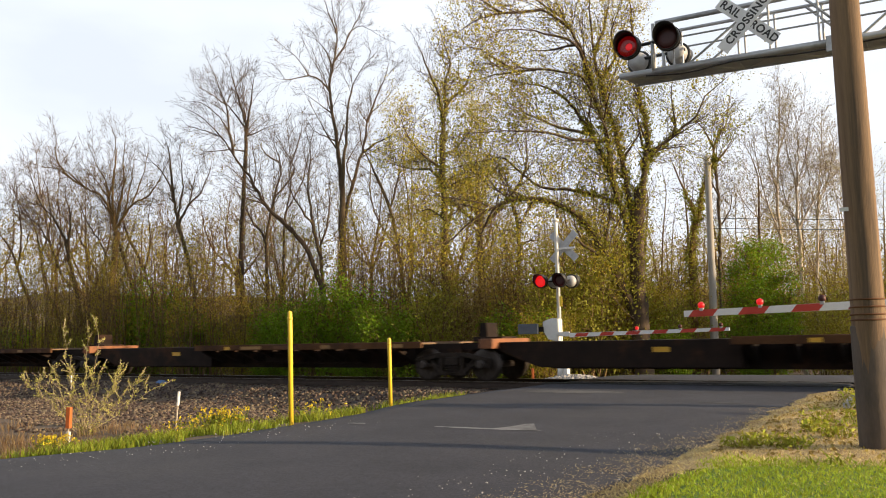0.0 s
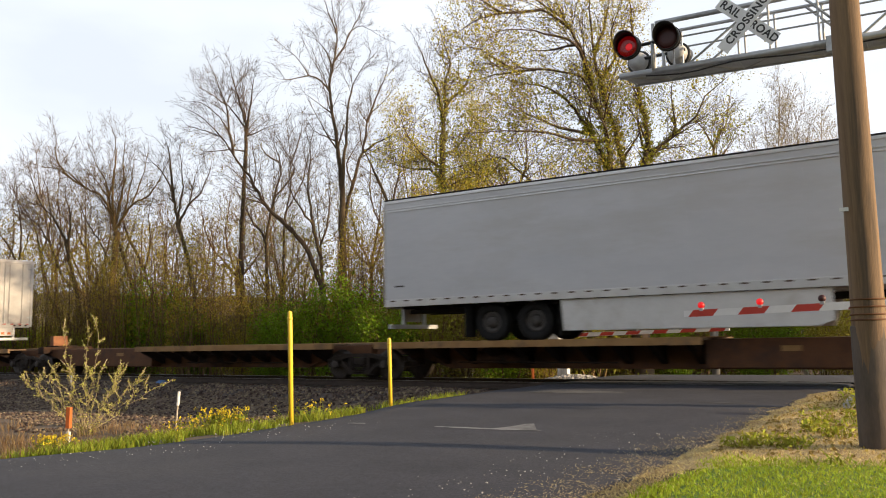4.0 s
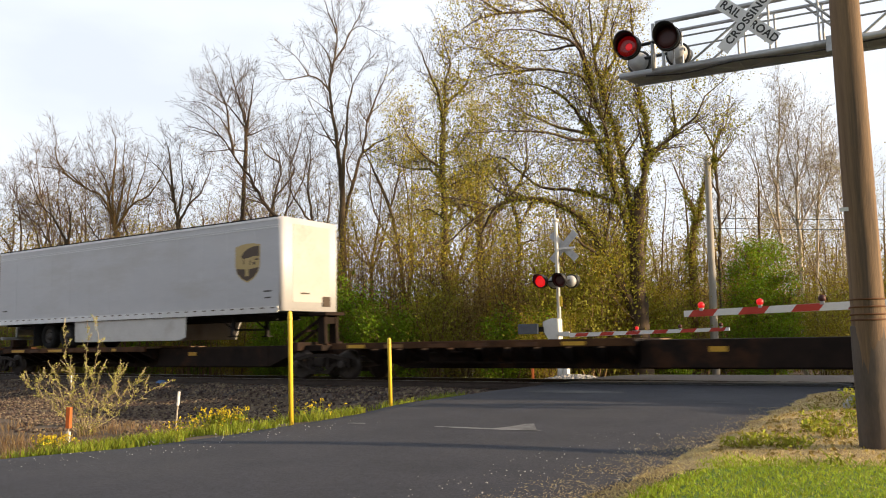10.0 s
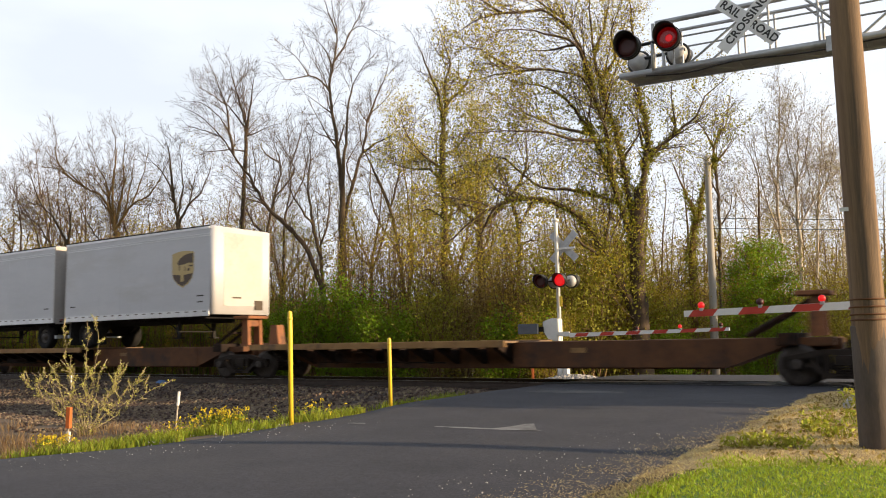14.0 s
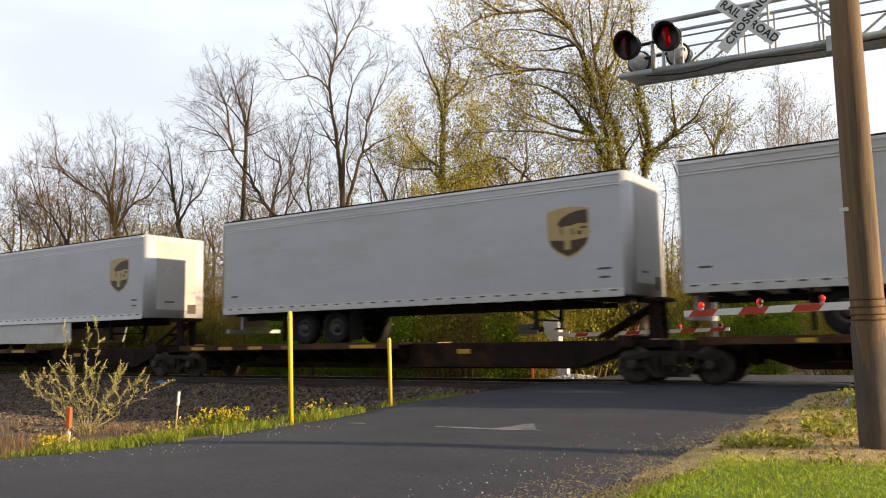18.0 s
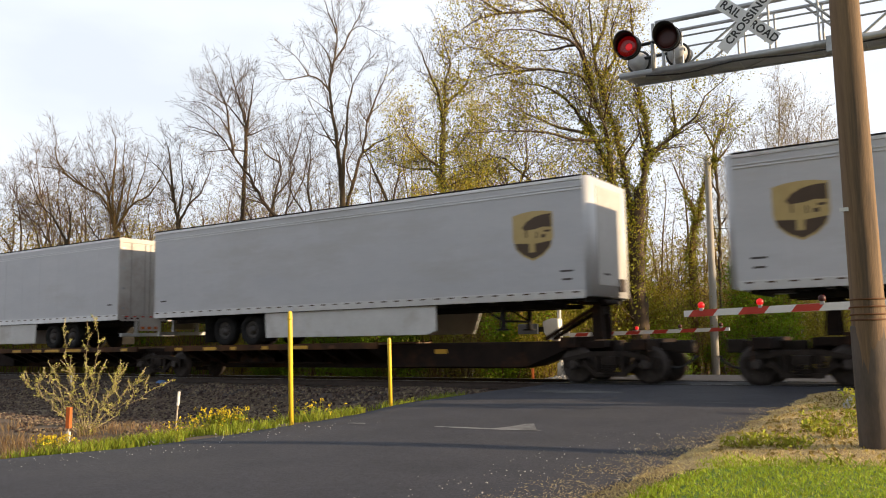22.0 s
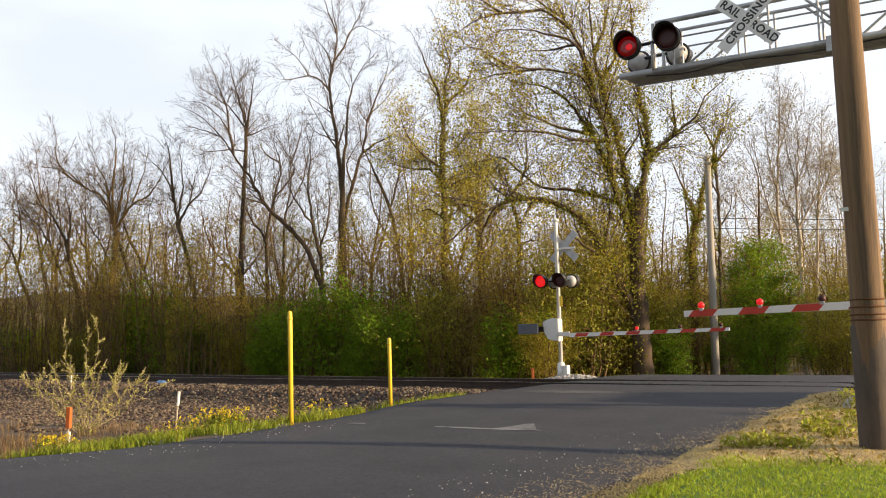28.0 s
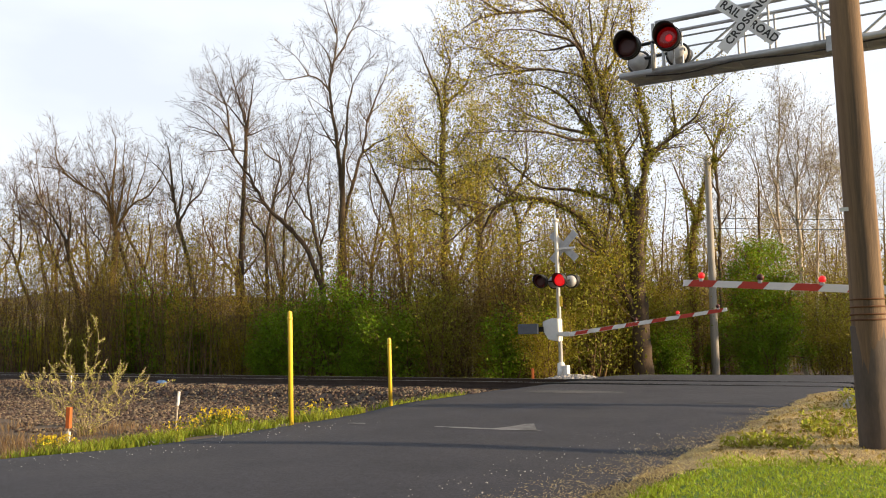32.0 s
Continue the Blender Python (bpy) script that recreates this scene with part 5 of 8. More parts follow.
# name: length, front end along the train, nose forward?, skirt?
TRAILERS = (
    (15.65, -66.1, 1, 1), (13.45, -103.62, 0, 0), (8.3, -125.98, 0, 0), (16.05, -135.5, 0, 1), (15.95, -189.18, 1, 1), (15.95, -224.07, 0, 1),
    (8.2, -261.96, 1, 0), (8.1, -270.91, 0, 0), (8.1, -279.88, 1, 0), (8.4, -289.6, 0, 0),
    (16.05, -300.99, 1, 1), (13.5, -318.23, 1, 0), (16.2, -335.65, 1, 1), (16.15, -370.69, 0, 1),
    (16.0, -389.98, 1, 1), (16.0, -407.96, 0, 1), (13.55, -427.84, 0, 0),
)
BARE = {}


def box_trailer(L, front, nose_first, skirt):
    """A trailer with its emblem on the side that faces the road; doors lead when it is turned round."""
    kind = (L, skirt, nose_first)
    if kind in BARE:
        return copy_thing(BARE[kind], Matrix.Identity(4))
    t = BARE[kind] = build_trailer(L, skirt, -1 if nose_first else 1)
    if L == 15.95 and not nose_first:
        part("notice_square", box(bmesh.new(), -L - 0.012, -L - 0.006, -1.0, -0.66, BOX_Z0 + 0.55, BOX_Z0 + 0.9), M_YELLOW, t, "yellow notice square on the door")
    emblem(t, -1.5 if nose_first else 1.5, 3.60, not nose_first)
    return t


TURNED = set()
for L, front, nose_first, skirt in TRAILERS:
    t = box_trailer(L, front, nose_first, skirt)
    ref = front if nose_first else front - L
    if not nose_first:
        TURNED.add(t.name)
    if L > 16.05 and skirt:
        tagged(t, "long white box trailer with side skirts and shield emblem")
    elif skirt:
        tagged(t, "white box trailer with side skirts and shield emblem")
    elif L < 10:
        tagged(t, "short white box trailer with one axle and shield emblem")
    else:
        tagged(t, "medium white box trailer without skirts and with shield emblem")
    TRAIN.append((t, ref))


def container(L, paint, panel_x, placard_x, lift, label):
    """A 53-foot corrugated container with corner posts, rails, decals. x from rear (0) to front (L)."""
    c = thing("container", label, "container", group="containers on the train")
    z0, z1 = 1.09, 4.13
    bm = bmesh.new()
    n = int((L - 0.5) / 0.28)
    for s in (-1, 1):
        prev = None
        for k in range(n * 2 + 1):
            x = 0.2 + (L - 0.4) * k / (2 * n)
            y = s * (HALF - (0.012 if k % 4 in (1, 2) else 0.016))
            cur = (bm.verts.new((x, y, z0 + 0.2)), bm.verts.new((x, y, z1 - 0.08)))
            if prev:
                bm.faces.new((prev[0], cur[0], cur[1], prev[1]))
            prev = cur
    box(bm, 0.08, L - 0.08, -HALF + 0.035, HALF - 0.035, z0 + 0.12, z1 - 0.03)
    bmesh.ops.recalc_face_normals(bm, faces=bm.faces)
    part("wall_skin", bm, paint, c)
    for s in (-1, 1):
        y0, y1 = sorted((s * (HALF - 0.09), s * HALF))
        part("bottom_rail", box(bmesh.new(), 0.1, L - 0.1, y0, y1, z0, z0 + 0.2, 0.008), paint, c)
        part("top_rail", box(bmesh.new(), 0.1, L - 0.1, y0, y1, z1 - 0.09, z1, 0.008), paint, c)
        for x in (0.0, L - 0.16, 2.0, L - 2.16):
            part("corner_post", box(bmesh.new(), x, x + 0.16, min(s * (HALF - 0.16), s * (HALF + 0.004)), max(s * (HALF - 0.16), s * (HALF + 0.004)), z0 - 0.01, z1 + 0.005, 0.008), paint, c)
            for h in (z0 - 0.012, z1 - 0.10):
                part("corner_casting", box(bmesh.new(), x - 0.008, x + 0.168, min(s * (HALF - 0.1), s * (HALF + 0.008)), max(s * (HALF - 0.1), s * (HALF + 0.008)), h, h + 0.12, 0.008), paint if x in (0.0, L - 0.16) else M_MARK, c)
    part("roof", box(bmesh.new(), 0.1, L - 0.1, -HALF + 0.05, HALF - 0.05, z1 - 0.03, z1 - 0.005), paint, c)
    # front wall and rear doors
    part("front_wall", box(bmesh.new(), L - 0.07, L - 0.02, -HALF + 0.1, HALF - 0.1, z0 + 0.1, z1 - 0.08, 0.006), paint, c)
    for k in range(9):
        part("end_rib", box(bmesh.new(), L - 0.022, L + 0.006, -HALF + 0.18, HALF - 0.18, z0 + 0.2 + k * 0.3, z0 + 0.33 + k * 0.3, 0.006), paint, c)
    part("corner_mark", box(bmesh.new(), L - 0.02, L + 0.012, -HALF + 0.02, -HALF + 0.15, z1 - 0.95, z1 - 0.3), M_YELLOW, c, "yellow corner mark")
    for q, (yy, zz, ww, hh) in enumerate(((-0.7, 3.4, 0.4, 0.3), (0.6, 3.5, 0.3, 0.25), (0.75, 2.6, 0.35, 0.45), (-0.6, 2.5, 0.3, 0.2), (0.7, 1.8, 0.3, 0.2))):
        part("end_plate", box(bmesh.new(), L - 0.02, L + 0.012, yy - ww / 2, yy + ww / 2, zz - hh / 2, zz + hh / 2), M_MARK if q % 2 == 0 else M_YELLOW, c, "small pale end plate")
    for s in (-1, 1):
        d = part("door", box(bmesh.new(), 0.02, 0.07, min(s * 0.01, s * 1.18), max(s * 0.01, s * 1.18), z0 + 0.1, z1 - 0.08, 0.006), paint, c, "container door")
        for q in (0.3, 0.85):
            part("lock_rod", rod(bmesh.new(), (0.0, s * q, z0 + 0.08), (0.0, s * q, z1 - 0.06), 0.018, None, 8), M_GALV, d, "galvanised lock rod")
    part("side_seam", box(bmesh.new(), 0.2, L - 0.2, -HALF - 0.003, -HALF + 0.02, z0 + 0.24, z0 + 0.27), paint, c)
    for s, (u, h, w, k) in zip((1,) * 10, ((0.9, 3.62, 0.32, 0.14), (2.5, 3.72, 1.1, 0.13), (1.0, 2.75, 0.4, 0.2), (2.5, 1.95, 0.22, 0.22), (3.5, 1.93, 0.3, 0.08), (7.3, 3.9, 1.6, 0.11), (L - 1.75, 3.28, 0.42, 0.24), (L - 1.7, 3.80, 1.3, 0.12), (L - 1.7, 1.72, 1.1, 0.10), (L - 2.75, 1.95, 0.24, 0.24))):
        bm = bmesh.new()
        rows = 3 if k > 0.15 else 1
        for r in range(rows):
            hh = k / rows
            box(bm, u - w / 2, u + w / 2 * (1 if r else 0.8), -HALF - 0.009, -HALF - 0.006, h - k / 2 + r * hh + 0.01, h - k / 2 + (r + 1) * hh - 0.02)
        part("stencil", bm, M_STENCIL, c, "white stencilled bars")
    u = placard_x
    bm = slab(bmesh.new(), [(u - 0.23, 3.2 + lift * 0.7), (u, 2.95 + lift * 0.7), (u + 0.23, 3.2 + lift * 0.7), (u, 3.45 + lift * 0.7)], -HALF - 0.009, -HALF - 0.006)
    part("placard", bm, M_MARK, c, "white diamond placard")
    p = panel_x
    part("panel", box(bmesh.new(), p, p + 1.45, -HALF - 0.008, -HALF - 0.004, 2.36 + lift, 3.34 + lift), M_YELLOW, c, "yellow panel with dark and blue shapes")
    bm = bmesh.new()
    box(bm, p + 0.12, p + 0.20, -HALF - 0.012, -HALF - 0.009, 2.47 + lift, 3.22 + lift)
    for h in (2.47 + lift, 2.80 + lift, 3.14 + lift):
        box(bm, p + 0.2, p + 0.46, -HALF - 0.012, -HALF - 0.009, h, h + 0.08)
    part("panel_shape", bm, M_DARKTYPE, c, "dark brown block shape")
    bm = bmesh.new()
    slab(bm, [(qx, qz + lift) for qx, qz in [(p + 0.55, 2.62), (p + 0.66, 3.08), (p + 0.78, 3.08), (p + 0.88, 2.86), (p + 1.0, 3.1), (p + 1.32, 3.1), (p + 1.34, 2.9), (p + 1.16, 2.86), (p + 1.08, 2.6), (p + 0.96, 2.6), (p + 0.84, 2.74), (p + 0.74, 2.6)]], -HALF - 0.012, -HALF - 0.009)
    part("panel_shape", bm, M_BLUE, c, "blue block shape")
    return c


for L, rear, paint, px, pl, lift, label in ((16.15, -170.47, M_GREEN, 7.35, 3.7, 0.0, "dark green freight container with a yellow panel"), (16.2, -368.68, M_GREEN, 7.38, 12.43, 0.0, "dark green freight container with a yellow panel"),
                                  (16.15, -458.83, M_GREEN, 10.18, 12.3, 0.45, "dark green freight container with its yellow panel off centre"), (15.2, -475.34, M_OLIVE, 3.7, 2.6, 0.4, "faded olive green freight container with a yellow panel")):
    TRAIN.append((container(L, paint, px, pl, lift, label), rear))


# ---- woods, shrubs, grass ----
RIGHT = Vector((0.8398, 0.5429, 0.0))


class Wood:
    """Collects tapering branch pieces and leaf places."""

    def __init__(self, seed):
        self.rnd = random.Random(seed)
        self.limbs, self.twigs, self.tips = [], [], []

    def seg(self, p, q, r0, r1):
        (self.limbs if r0 > 0.035 else self.twigs).append((*p, *q, r0, r1))

    def grow(self, p, d, length, radius, level, kids, up, wobble, spread):
        rnd = self.rnd
        n = max(2, min(7, int(length / 0.55)))
        step = length / n
        d = d.normalized()
        r = radius
        for k in range(n):
            d = (d + Vector((rnd.gauss(0, wobble), rnd.gauss(0, wobble), rnd.gauss(0, wobble) + up))).normalized()
            q = p + d * step
            r1 = max(0.0092, radius * (1 - 0.8 * (k + 1) / n))
            self.seg(p, q, r, r1)
            if level <= 1:
                self.tips.append(q)
            if level > 0 and k >= (1 if level < 3 else 0):
                for _ in range(kids[level] if rnd.random() < 0.9 else kids[level] - 1):
                    side = d.cross(Vector((rnd.gauss(0, 1), rnd.gauss(0, 1), rnd.gauss(0, 1)))).normalized()
                    a = spread * rnd.uniform(0.6, 1.3)
                    e = d * math.cos(a) + side * math.sin(a)
                    f = rnd.uniform(0.4, 0.75) * (1 - 0.45 * k / n)
                    self.grow(q, e, length * f, max(0.0085, r1 * 0.66), level - 1, kids, up, wobble, spread)
            p, r = q, r1
        return p

    def path(self, pts, r0, r1, side_kids, level, kids, up=0.05, wobble=0.13, spread=0.8, reach=2.2, bare=0.25):
        """A limb along a few knee points, smoothed, with side branches."""
        rnd = self.rnd
        pts = [Vector(p) for p in pts]
        fine = []
        m = len(pts)
        for k in range(m - 1):
            p0, p1, p2, p3 = pts[max(0, k - 1)], pts[k], pts[k + 1], pts[min(m - 1, k + 2)]
            for j in range(5):
                t = j / 5
                fine.append(0.5 * (2 * p1 + (p2 - p0) * t + (2 * p0 - 5 * p1 + 4 * p2 - p3) * t * t + (3 * p1 - p0 - 3 * p2 + p3) * t ** 3))
        fine.append(pts[-1])
        n = len(fine) - 1
        for k in range(n):
            a, b = k / n, (k + 1) / n
            j = Vector((rnd.gauss(0, 0.03), rnd.gauss(0, 0.03), 0))
            fine[k + 1] = fine[k + 1] + j
            ra, rb = r0 + (r1 - r0) * a, r0 + (r1 - r0) * b
            self.seg(fine[k], fine[k + 1], ra, rb)
            if b > bare:
                for _ in range(side_kids):
                    if rnd.random() < 0.75:
                        d = (fine[k + 1] - fine[k]).normalized()
                        side = d.cross(Vector((rnd.gauss(0, 1), rnd.gauss(0, 1), rnd.gauss(0, 1)))).normalized()
                        e = d * math.cos(spread) + side * math.sin(spread)
                        self.grow(fine[k + 1], e, reach * rnd.uniform(0.5, 1.1) * (1.1 - 0.4 * b), max(0.012, min(rb * 0.5, 0.06)), level, kids, up, wobble, spread * 0.8)
        self.grow(fine[-1], fine[-1] - fine[-2], reach, r1, level, kids, up, wobble, spread * 0.8)
        return fine


def tubes(name, pieces, sides, material, parent=None):
    a = np.array(pieces, float)
    p, q, r0, r1 = a[:, :3], a[:, 3:6], a[:, 6], a[:, 7]
    d = q - p
    d /= np.linalg.norm(d, axis=1, keepdims=True) + 1e-9
    ref = np.where(np.abs(d[:, 2:3]) < 0.9, np.array([[0, 0, 1.0]]), np.array([[1.0, 0, 0]]))
    u = np.cross(d, ref)
    u /= np.linalg.norm(u, axis=1, keepdims=True) + 1e-9
    w = np.cross(d, u)
    ang = np.arange(sides) * math.tau / sides
    ring = u[:, None] * np.cos(ang)[None, :, None] + w[:, None] * np.sin(ang)[None, :, None]
    v = np.concatenate([p[:, None] + ring * r0[:, None, None], (q + d * r1[:, None] * 0.4)[:, None] + ring * r1[:, None, None]], 1)
    k = np.arange(sides)
    f = np.stack([k, (k + 1) % sides, (k + 1) % sides + sides, k + sides], 1)
    faces = (f[None] + (np.arange(len(a)) * 2 * sides)[:, None, None]).reshape(-1, 4)
    ob = array_mesh(name, v.reshape(-1, 3), faces, material, sides > 4)
    ob.parent = parent
    return ob


def leaf_cloud(name, centres, size, material, seed, parent=None, upright=0.0):
    """Many small folded leaves round the given places."""
    rs = np.random.RandomState(seed)
    c = np.asarray(centres, float)
    n = len(c)
    u = rs.normal(size=(n, 3))
    u[:, 2] += upright
    u /= np.linalg.norm(u, axis=1, keepdims=True)
    w = np.cross(u, rs.normal(size=(n, 3)))
    w /= np.linalg.norm(w, axis=1, keepdims=True)
    nn = np.cross(u, w)
    s = (size * rs.uniform(0.6, 1.4, n))[:, None]
    v = np.stack([c - u * s, c - w * s * 0.5 + nn * s * 0.2, c + u * s, c + w * s * 0.5 + nn * s * 0.2], 1)
    f = np.array([[0, 1, 2], [0, 2, 3]])
    faces = (f[None] + (np.arange(n) * 4)[:, None, None]).reshape(-1, 3)
    ob = array_mesh(name, v.reshape(-1, 3), faces, material)
    ob.parent = parent
    return ob


def scatter(tips, n, jitter, seed):
    rs = np.random.RandomState(seed)
    t = np.array([tuple(p) for p in tips])
    return t[rs.randint(0, len(t), n)] + rs.normal(scale=jitter, size=(n, 3))


def finish_tree(w, base, label, bark, twig, leaves=None, seed=0, category="tree"):
    t = thing("tree", label, category, pose(*base), group="trees of the wood")
    tubes("trunk", w.limbs, 7, bark, t)
    if w.twigs:
        tubes("crown", w.twigs, 3, twig, t)
    for k, (n, jitter, size, material) in enumerate(leaves or ()):
        leaf_cloud("foliage", scatter(w.tips, n, jitter, seed + k), size, material, seed + k, t)
    return t


class Limbs(Wood):
    """A tree given by its trunk and main limbs, each a thickness and knees (across, height, depth) from its foot; shoots and twigs grow on them."""
    SHOOTS = {"tall": (0.62, 1.5, 0.11), "bare": (0.66, 1.4, 0.11), "spread": (0.62, 1.4, 0.12), "leafy": (0.45, 1.5, 0.14), "ivy": (0.36, 1.3, 0.18), "pale": (0.30, 1.7, 0.11), "green": (0.15, 0.85, 0.2), "big": (0.42, 1.5, 0.14)}

    kind, first, top = "bare", True, 0.0
    DEPTH = Vector((-0.5429, 0.8398, 0))

    def limb(self, r0, *knees):
        rnd = self.rnd
        pts = [RIGHT * k[0] + self.DEPTH * (k[2] if len(k) > 2 else 0.0) + Vector((0, 0, k[1])) for k in knees]
        trunk, self.first = self.first, False
        if self.limbs:          # it springs from the nearest point of the limbs that stand
            def apart(g):
                v = Vector(g[:3]) - pts[0]
                return v.length_squared - v.dot(self.DEPTH) ** 2
            at = Vector(min(self.limbs, key=apart)[:3])
            shift = self.DEPTH * (at - pts[0]).dot(self.DEPTH)
            pts = [at] + [p + shift for p in pts[1:]]
            if self.kind in ("bare", "spread", "tall", "pale"):
                pts[-1] = pts[-2].lerp(pts[-1], 0.7)
        r1 = r0 * 0.62 if trunk else 0.014
        gap, reach, wob = self.SHOOTS[self.kind]
        fine, m = [], len(pts)
        for k in range(m - 1):
            p0, p1, p2, p3 = pts[max(0, k - 1)], pts[k], pts[k + 1], pts[min(m - 1, k + 2)]
            n = max(2, int((p2 - p1).length / 0.32))
            for j in range(n):
                t = j / n
                q = 0.5 * (2 * p1 + (p2 - p0) * t + (2 * p0 - 5 * p1 + 4 * p2 - p3) * t * t + (3 * p1 - p0 - 3 * p2 + p3) * t ** 3)
                fine.append(q + Vector((rnd.gauss(0, 0.022), rnd.gauss(0, 0.022), rnd.gauss(0, 0.015))))
        fine.append(pts[-1])
        n = len(fine) - 1
        due = 0.0
        for k in range(n):
            a, b = k / n, (k + 1) / n
            ra, rb = r0 + (r1 - r0) * a ** 0.8, r0 + (r1 - r0) * b ** 0.8
            p, q = fine[k], fine[k + 1]
            self.seg(p, q, ra, rb)
            self.top = max(self.top, q.z)
            if trunk and (b < 0.6 or self.kind in ("big", "leafy", "tall")):
                continue
            due += (q - p).length / gap * (0.45 + 0.75 * b)
            while due > 0:
                due -= 1
                d = (q - p).normalized()
                side = d.cross(Vector((rnd.gauss(0, 1), rnd.gauss(0, 1), rnd.gauss(0, 0.6)))).normalized()
                ang = rnd.uniform(0.5, 1.2)
                e = d * math.cos(ang) + side * math.sin(ang) + Vector((0, 0, 0.22))
                self.shoot(p.lerp(q, rnd.random()), e.normalized(), reach * rnd.uniform(0.45, 1.1) * (1.15 - 0.62 * b), max(0.008, min(rb * 0.42, 0.022)), wob, 2)
        if not trunk and self.kind != "green":
            span = sum((fine[k + 1] - fine[k]).length for k in range(n))
            for _ in range(int(span / (0.75 if self.kind in ("spread", "bare") else 1.0))):
                k = int(n * rnd.uniform(0.2, 0.92))
                d = (fine[k + 1] - fine[k]).normalized()
                side = d.cross(Vector((rnd.gauss(0, 1), rnd.gauss(0, 1), rnd.gauss(0, 0.5)))).normalized()
                a = rnd.uniform(0.4, 0.95)
                self.branchlet(fine[k], (d * math.cos(a) + side * math.sin(a) + Vector((0, 0, 0.15))).normalized(), min(3.4, span * rnd.uniform(0.25, 0.5)) * (1.1 - 0.5 * k / n), max(0.012, (r0 + (r1 - r0) * k / n) * 0.45), wob)
        if not trunk:
            self.shoot(fine[-1], (fine[-1] - fine[-2]).normalized(), reach * 0.5, r1 * 0.7, wob, 2)

    def branchlet(self, p, d, length, r, wob):
        """A side branch of middle size that carries fine shoots of its own."""
        rnd = self.rnd
        n = max(3, int(length / 0.38))
        for k in range(n):
            d = (d + Vector((rnd.gauss(0, wob), rnd.gauss(0, wob), rnd.gauss(0, wob) + 0.04))).normalized()
            q = p + d * (length / n)
            ra, rb = max(0.007, r * (1 - 0.85 * k / n)), max(0.006, r * (1 - 0.85 * (k + 1) / n))
            self.seg(p, q, ra, rb)
            for _ in range(1 if rnd.random() < 0.55 else 2):
                side = d.cross(Vector((rnd.gauss(0, 1), rnd.gauss(0, 1), rnd.gauss(0, 1)))).normalized()
                a = rnd.uniform(0.4, 0.9)
                self.shoot(q, d * math.cos(a) + side * math.sin(a), rnd.uniform(0.5, 1.1) * (1 - 0.35 * k / n), min(rb, 0.01), wob, 1)
            p = q

    def shoot(self, p, d, length, r, wob, level):
        """A slender shoot, nearly straight, with finer ones along it."""
        rnd = self.rnd
        n = (1, 2, 4)[level]
        tip = (0.0042, 0.005, 0.006)[level]
        for k in range(n):
            d = (d + Vector((rnd.gauss(0, wob), rnd.gauss(0, wob), rnd.gauss(0, wob) + 0.05))).normalized()
            q = p + d * (length / n)
            ra, rb = r + (tip - r) * k / n, r + (tip - r) * (k + 1) / n
            self.seg(p, q, max(ra, tip), max(rb, tip))
            if level < 2 or k > 1:
                self.tips.append(q)
            if level:
                for _ in range(2 if level == 1 or rnd.random() < 0.4 else 1):
                    side = d.cross(Vector((rnd.gauss(0, 1), rnd.gauss(0, 1), rnd.gauss(0, 1)))).normalized()
                    a = rnd.uniform(0.45, 0.85)
                    self.shoot(q, d * math.cos(a) + side * math.sin(a), length * rnd.uniform(0.4, 0.75) * (1 - 0.3 * k / n), rb * 0.6, wob, level - 1)
            p = q

    def clumps(self, n, each, jitter, low=-1e9, high=1e9):
        """Leaf places in clumps round some of the twigs between two heights."""
        rs = np.random.RandomState(self.rnd.randrange(10 ** 6))
        t = np.array([tuple(p) for p in self.tips if low < p.z < high])
        c = t[rs.randint(0, len(t), max(1, n // each))]
        return np.repeat(c, each, 0) + rs.normal(scale=jitter, size=(len(c) * each, 3))

    def climber(self, n, least, seed):
        """Ivy leaves close round the thicker limbs."""
        rs = np.random.RandomState(seed)
        big = np.array([s for s in self.limbs if s[6] > least])
        ln = np.linalg.norm(big[:, 3:6] - big[:, :3], axis=1) * (0.3 + big[:, 6] * 5)
        ln = ln * np.where(big[:, 2] < 3.0, 0.08, 1.0)
        pick = rs.choice(len(big), n, p=ln / ln.sum())
        u = rs.uniform(0, 1, (n, 1))
        return big[pick, :3] * (1 - u) + big[pick, 3:6] * u + rs.normal(size=(n, 3)) * (0.05 + big[pick, 6:7] * 0.55)

    def stand(self, x, y, z):
        kind, seed, H = self.kind, self.rnd.randrange(10 ** 6), self.top
        pale = kind == "pale"
        label, bark, twig = {
            "tall": ("tall bare forked tree with slender grey-brown branches", M_BARK_DARK, M_TWIG_DARK),
            "spread": ("bare tree whose many limbs fan out from one fork", M_BARK, M_TWIG),
            "leafy": ("dark-trunked tree with hanging clumps of yellow-green leaves", M_BARK_DARK, M_TWIG_DARK),
            "ivy": ("ivy-clad slender tree with bare upper branches", M_BARK, M_TWIG),
            "pale": ("pale-barked slim tree with fine tan budding twigs", M_BARK_PALE, M_TWIG_TAN),
            "green": ("dense fresh green leafy young tree beyond the crossing", M_BARK_DARK, M_TWIG),
            "big": ("large ivy-clad tree with an arching limb and fresh yellow-green leaves", M_BARK_DARK, M_TWIG_DARK),
        }.get(kind, ("bare early-spring tree with many fine dark branches", M_BARK_DARK, M_TWIG_DARK))
        t = thing("tree", label, "tree", pose(x, y, z), group="trees of the wood")
        tubes("trunk", self.limbs, 8, bark, t)
        tubes("crown", self.twigs, 3, twig, t)
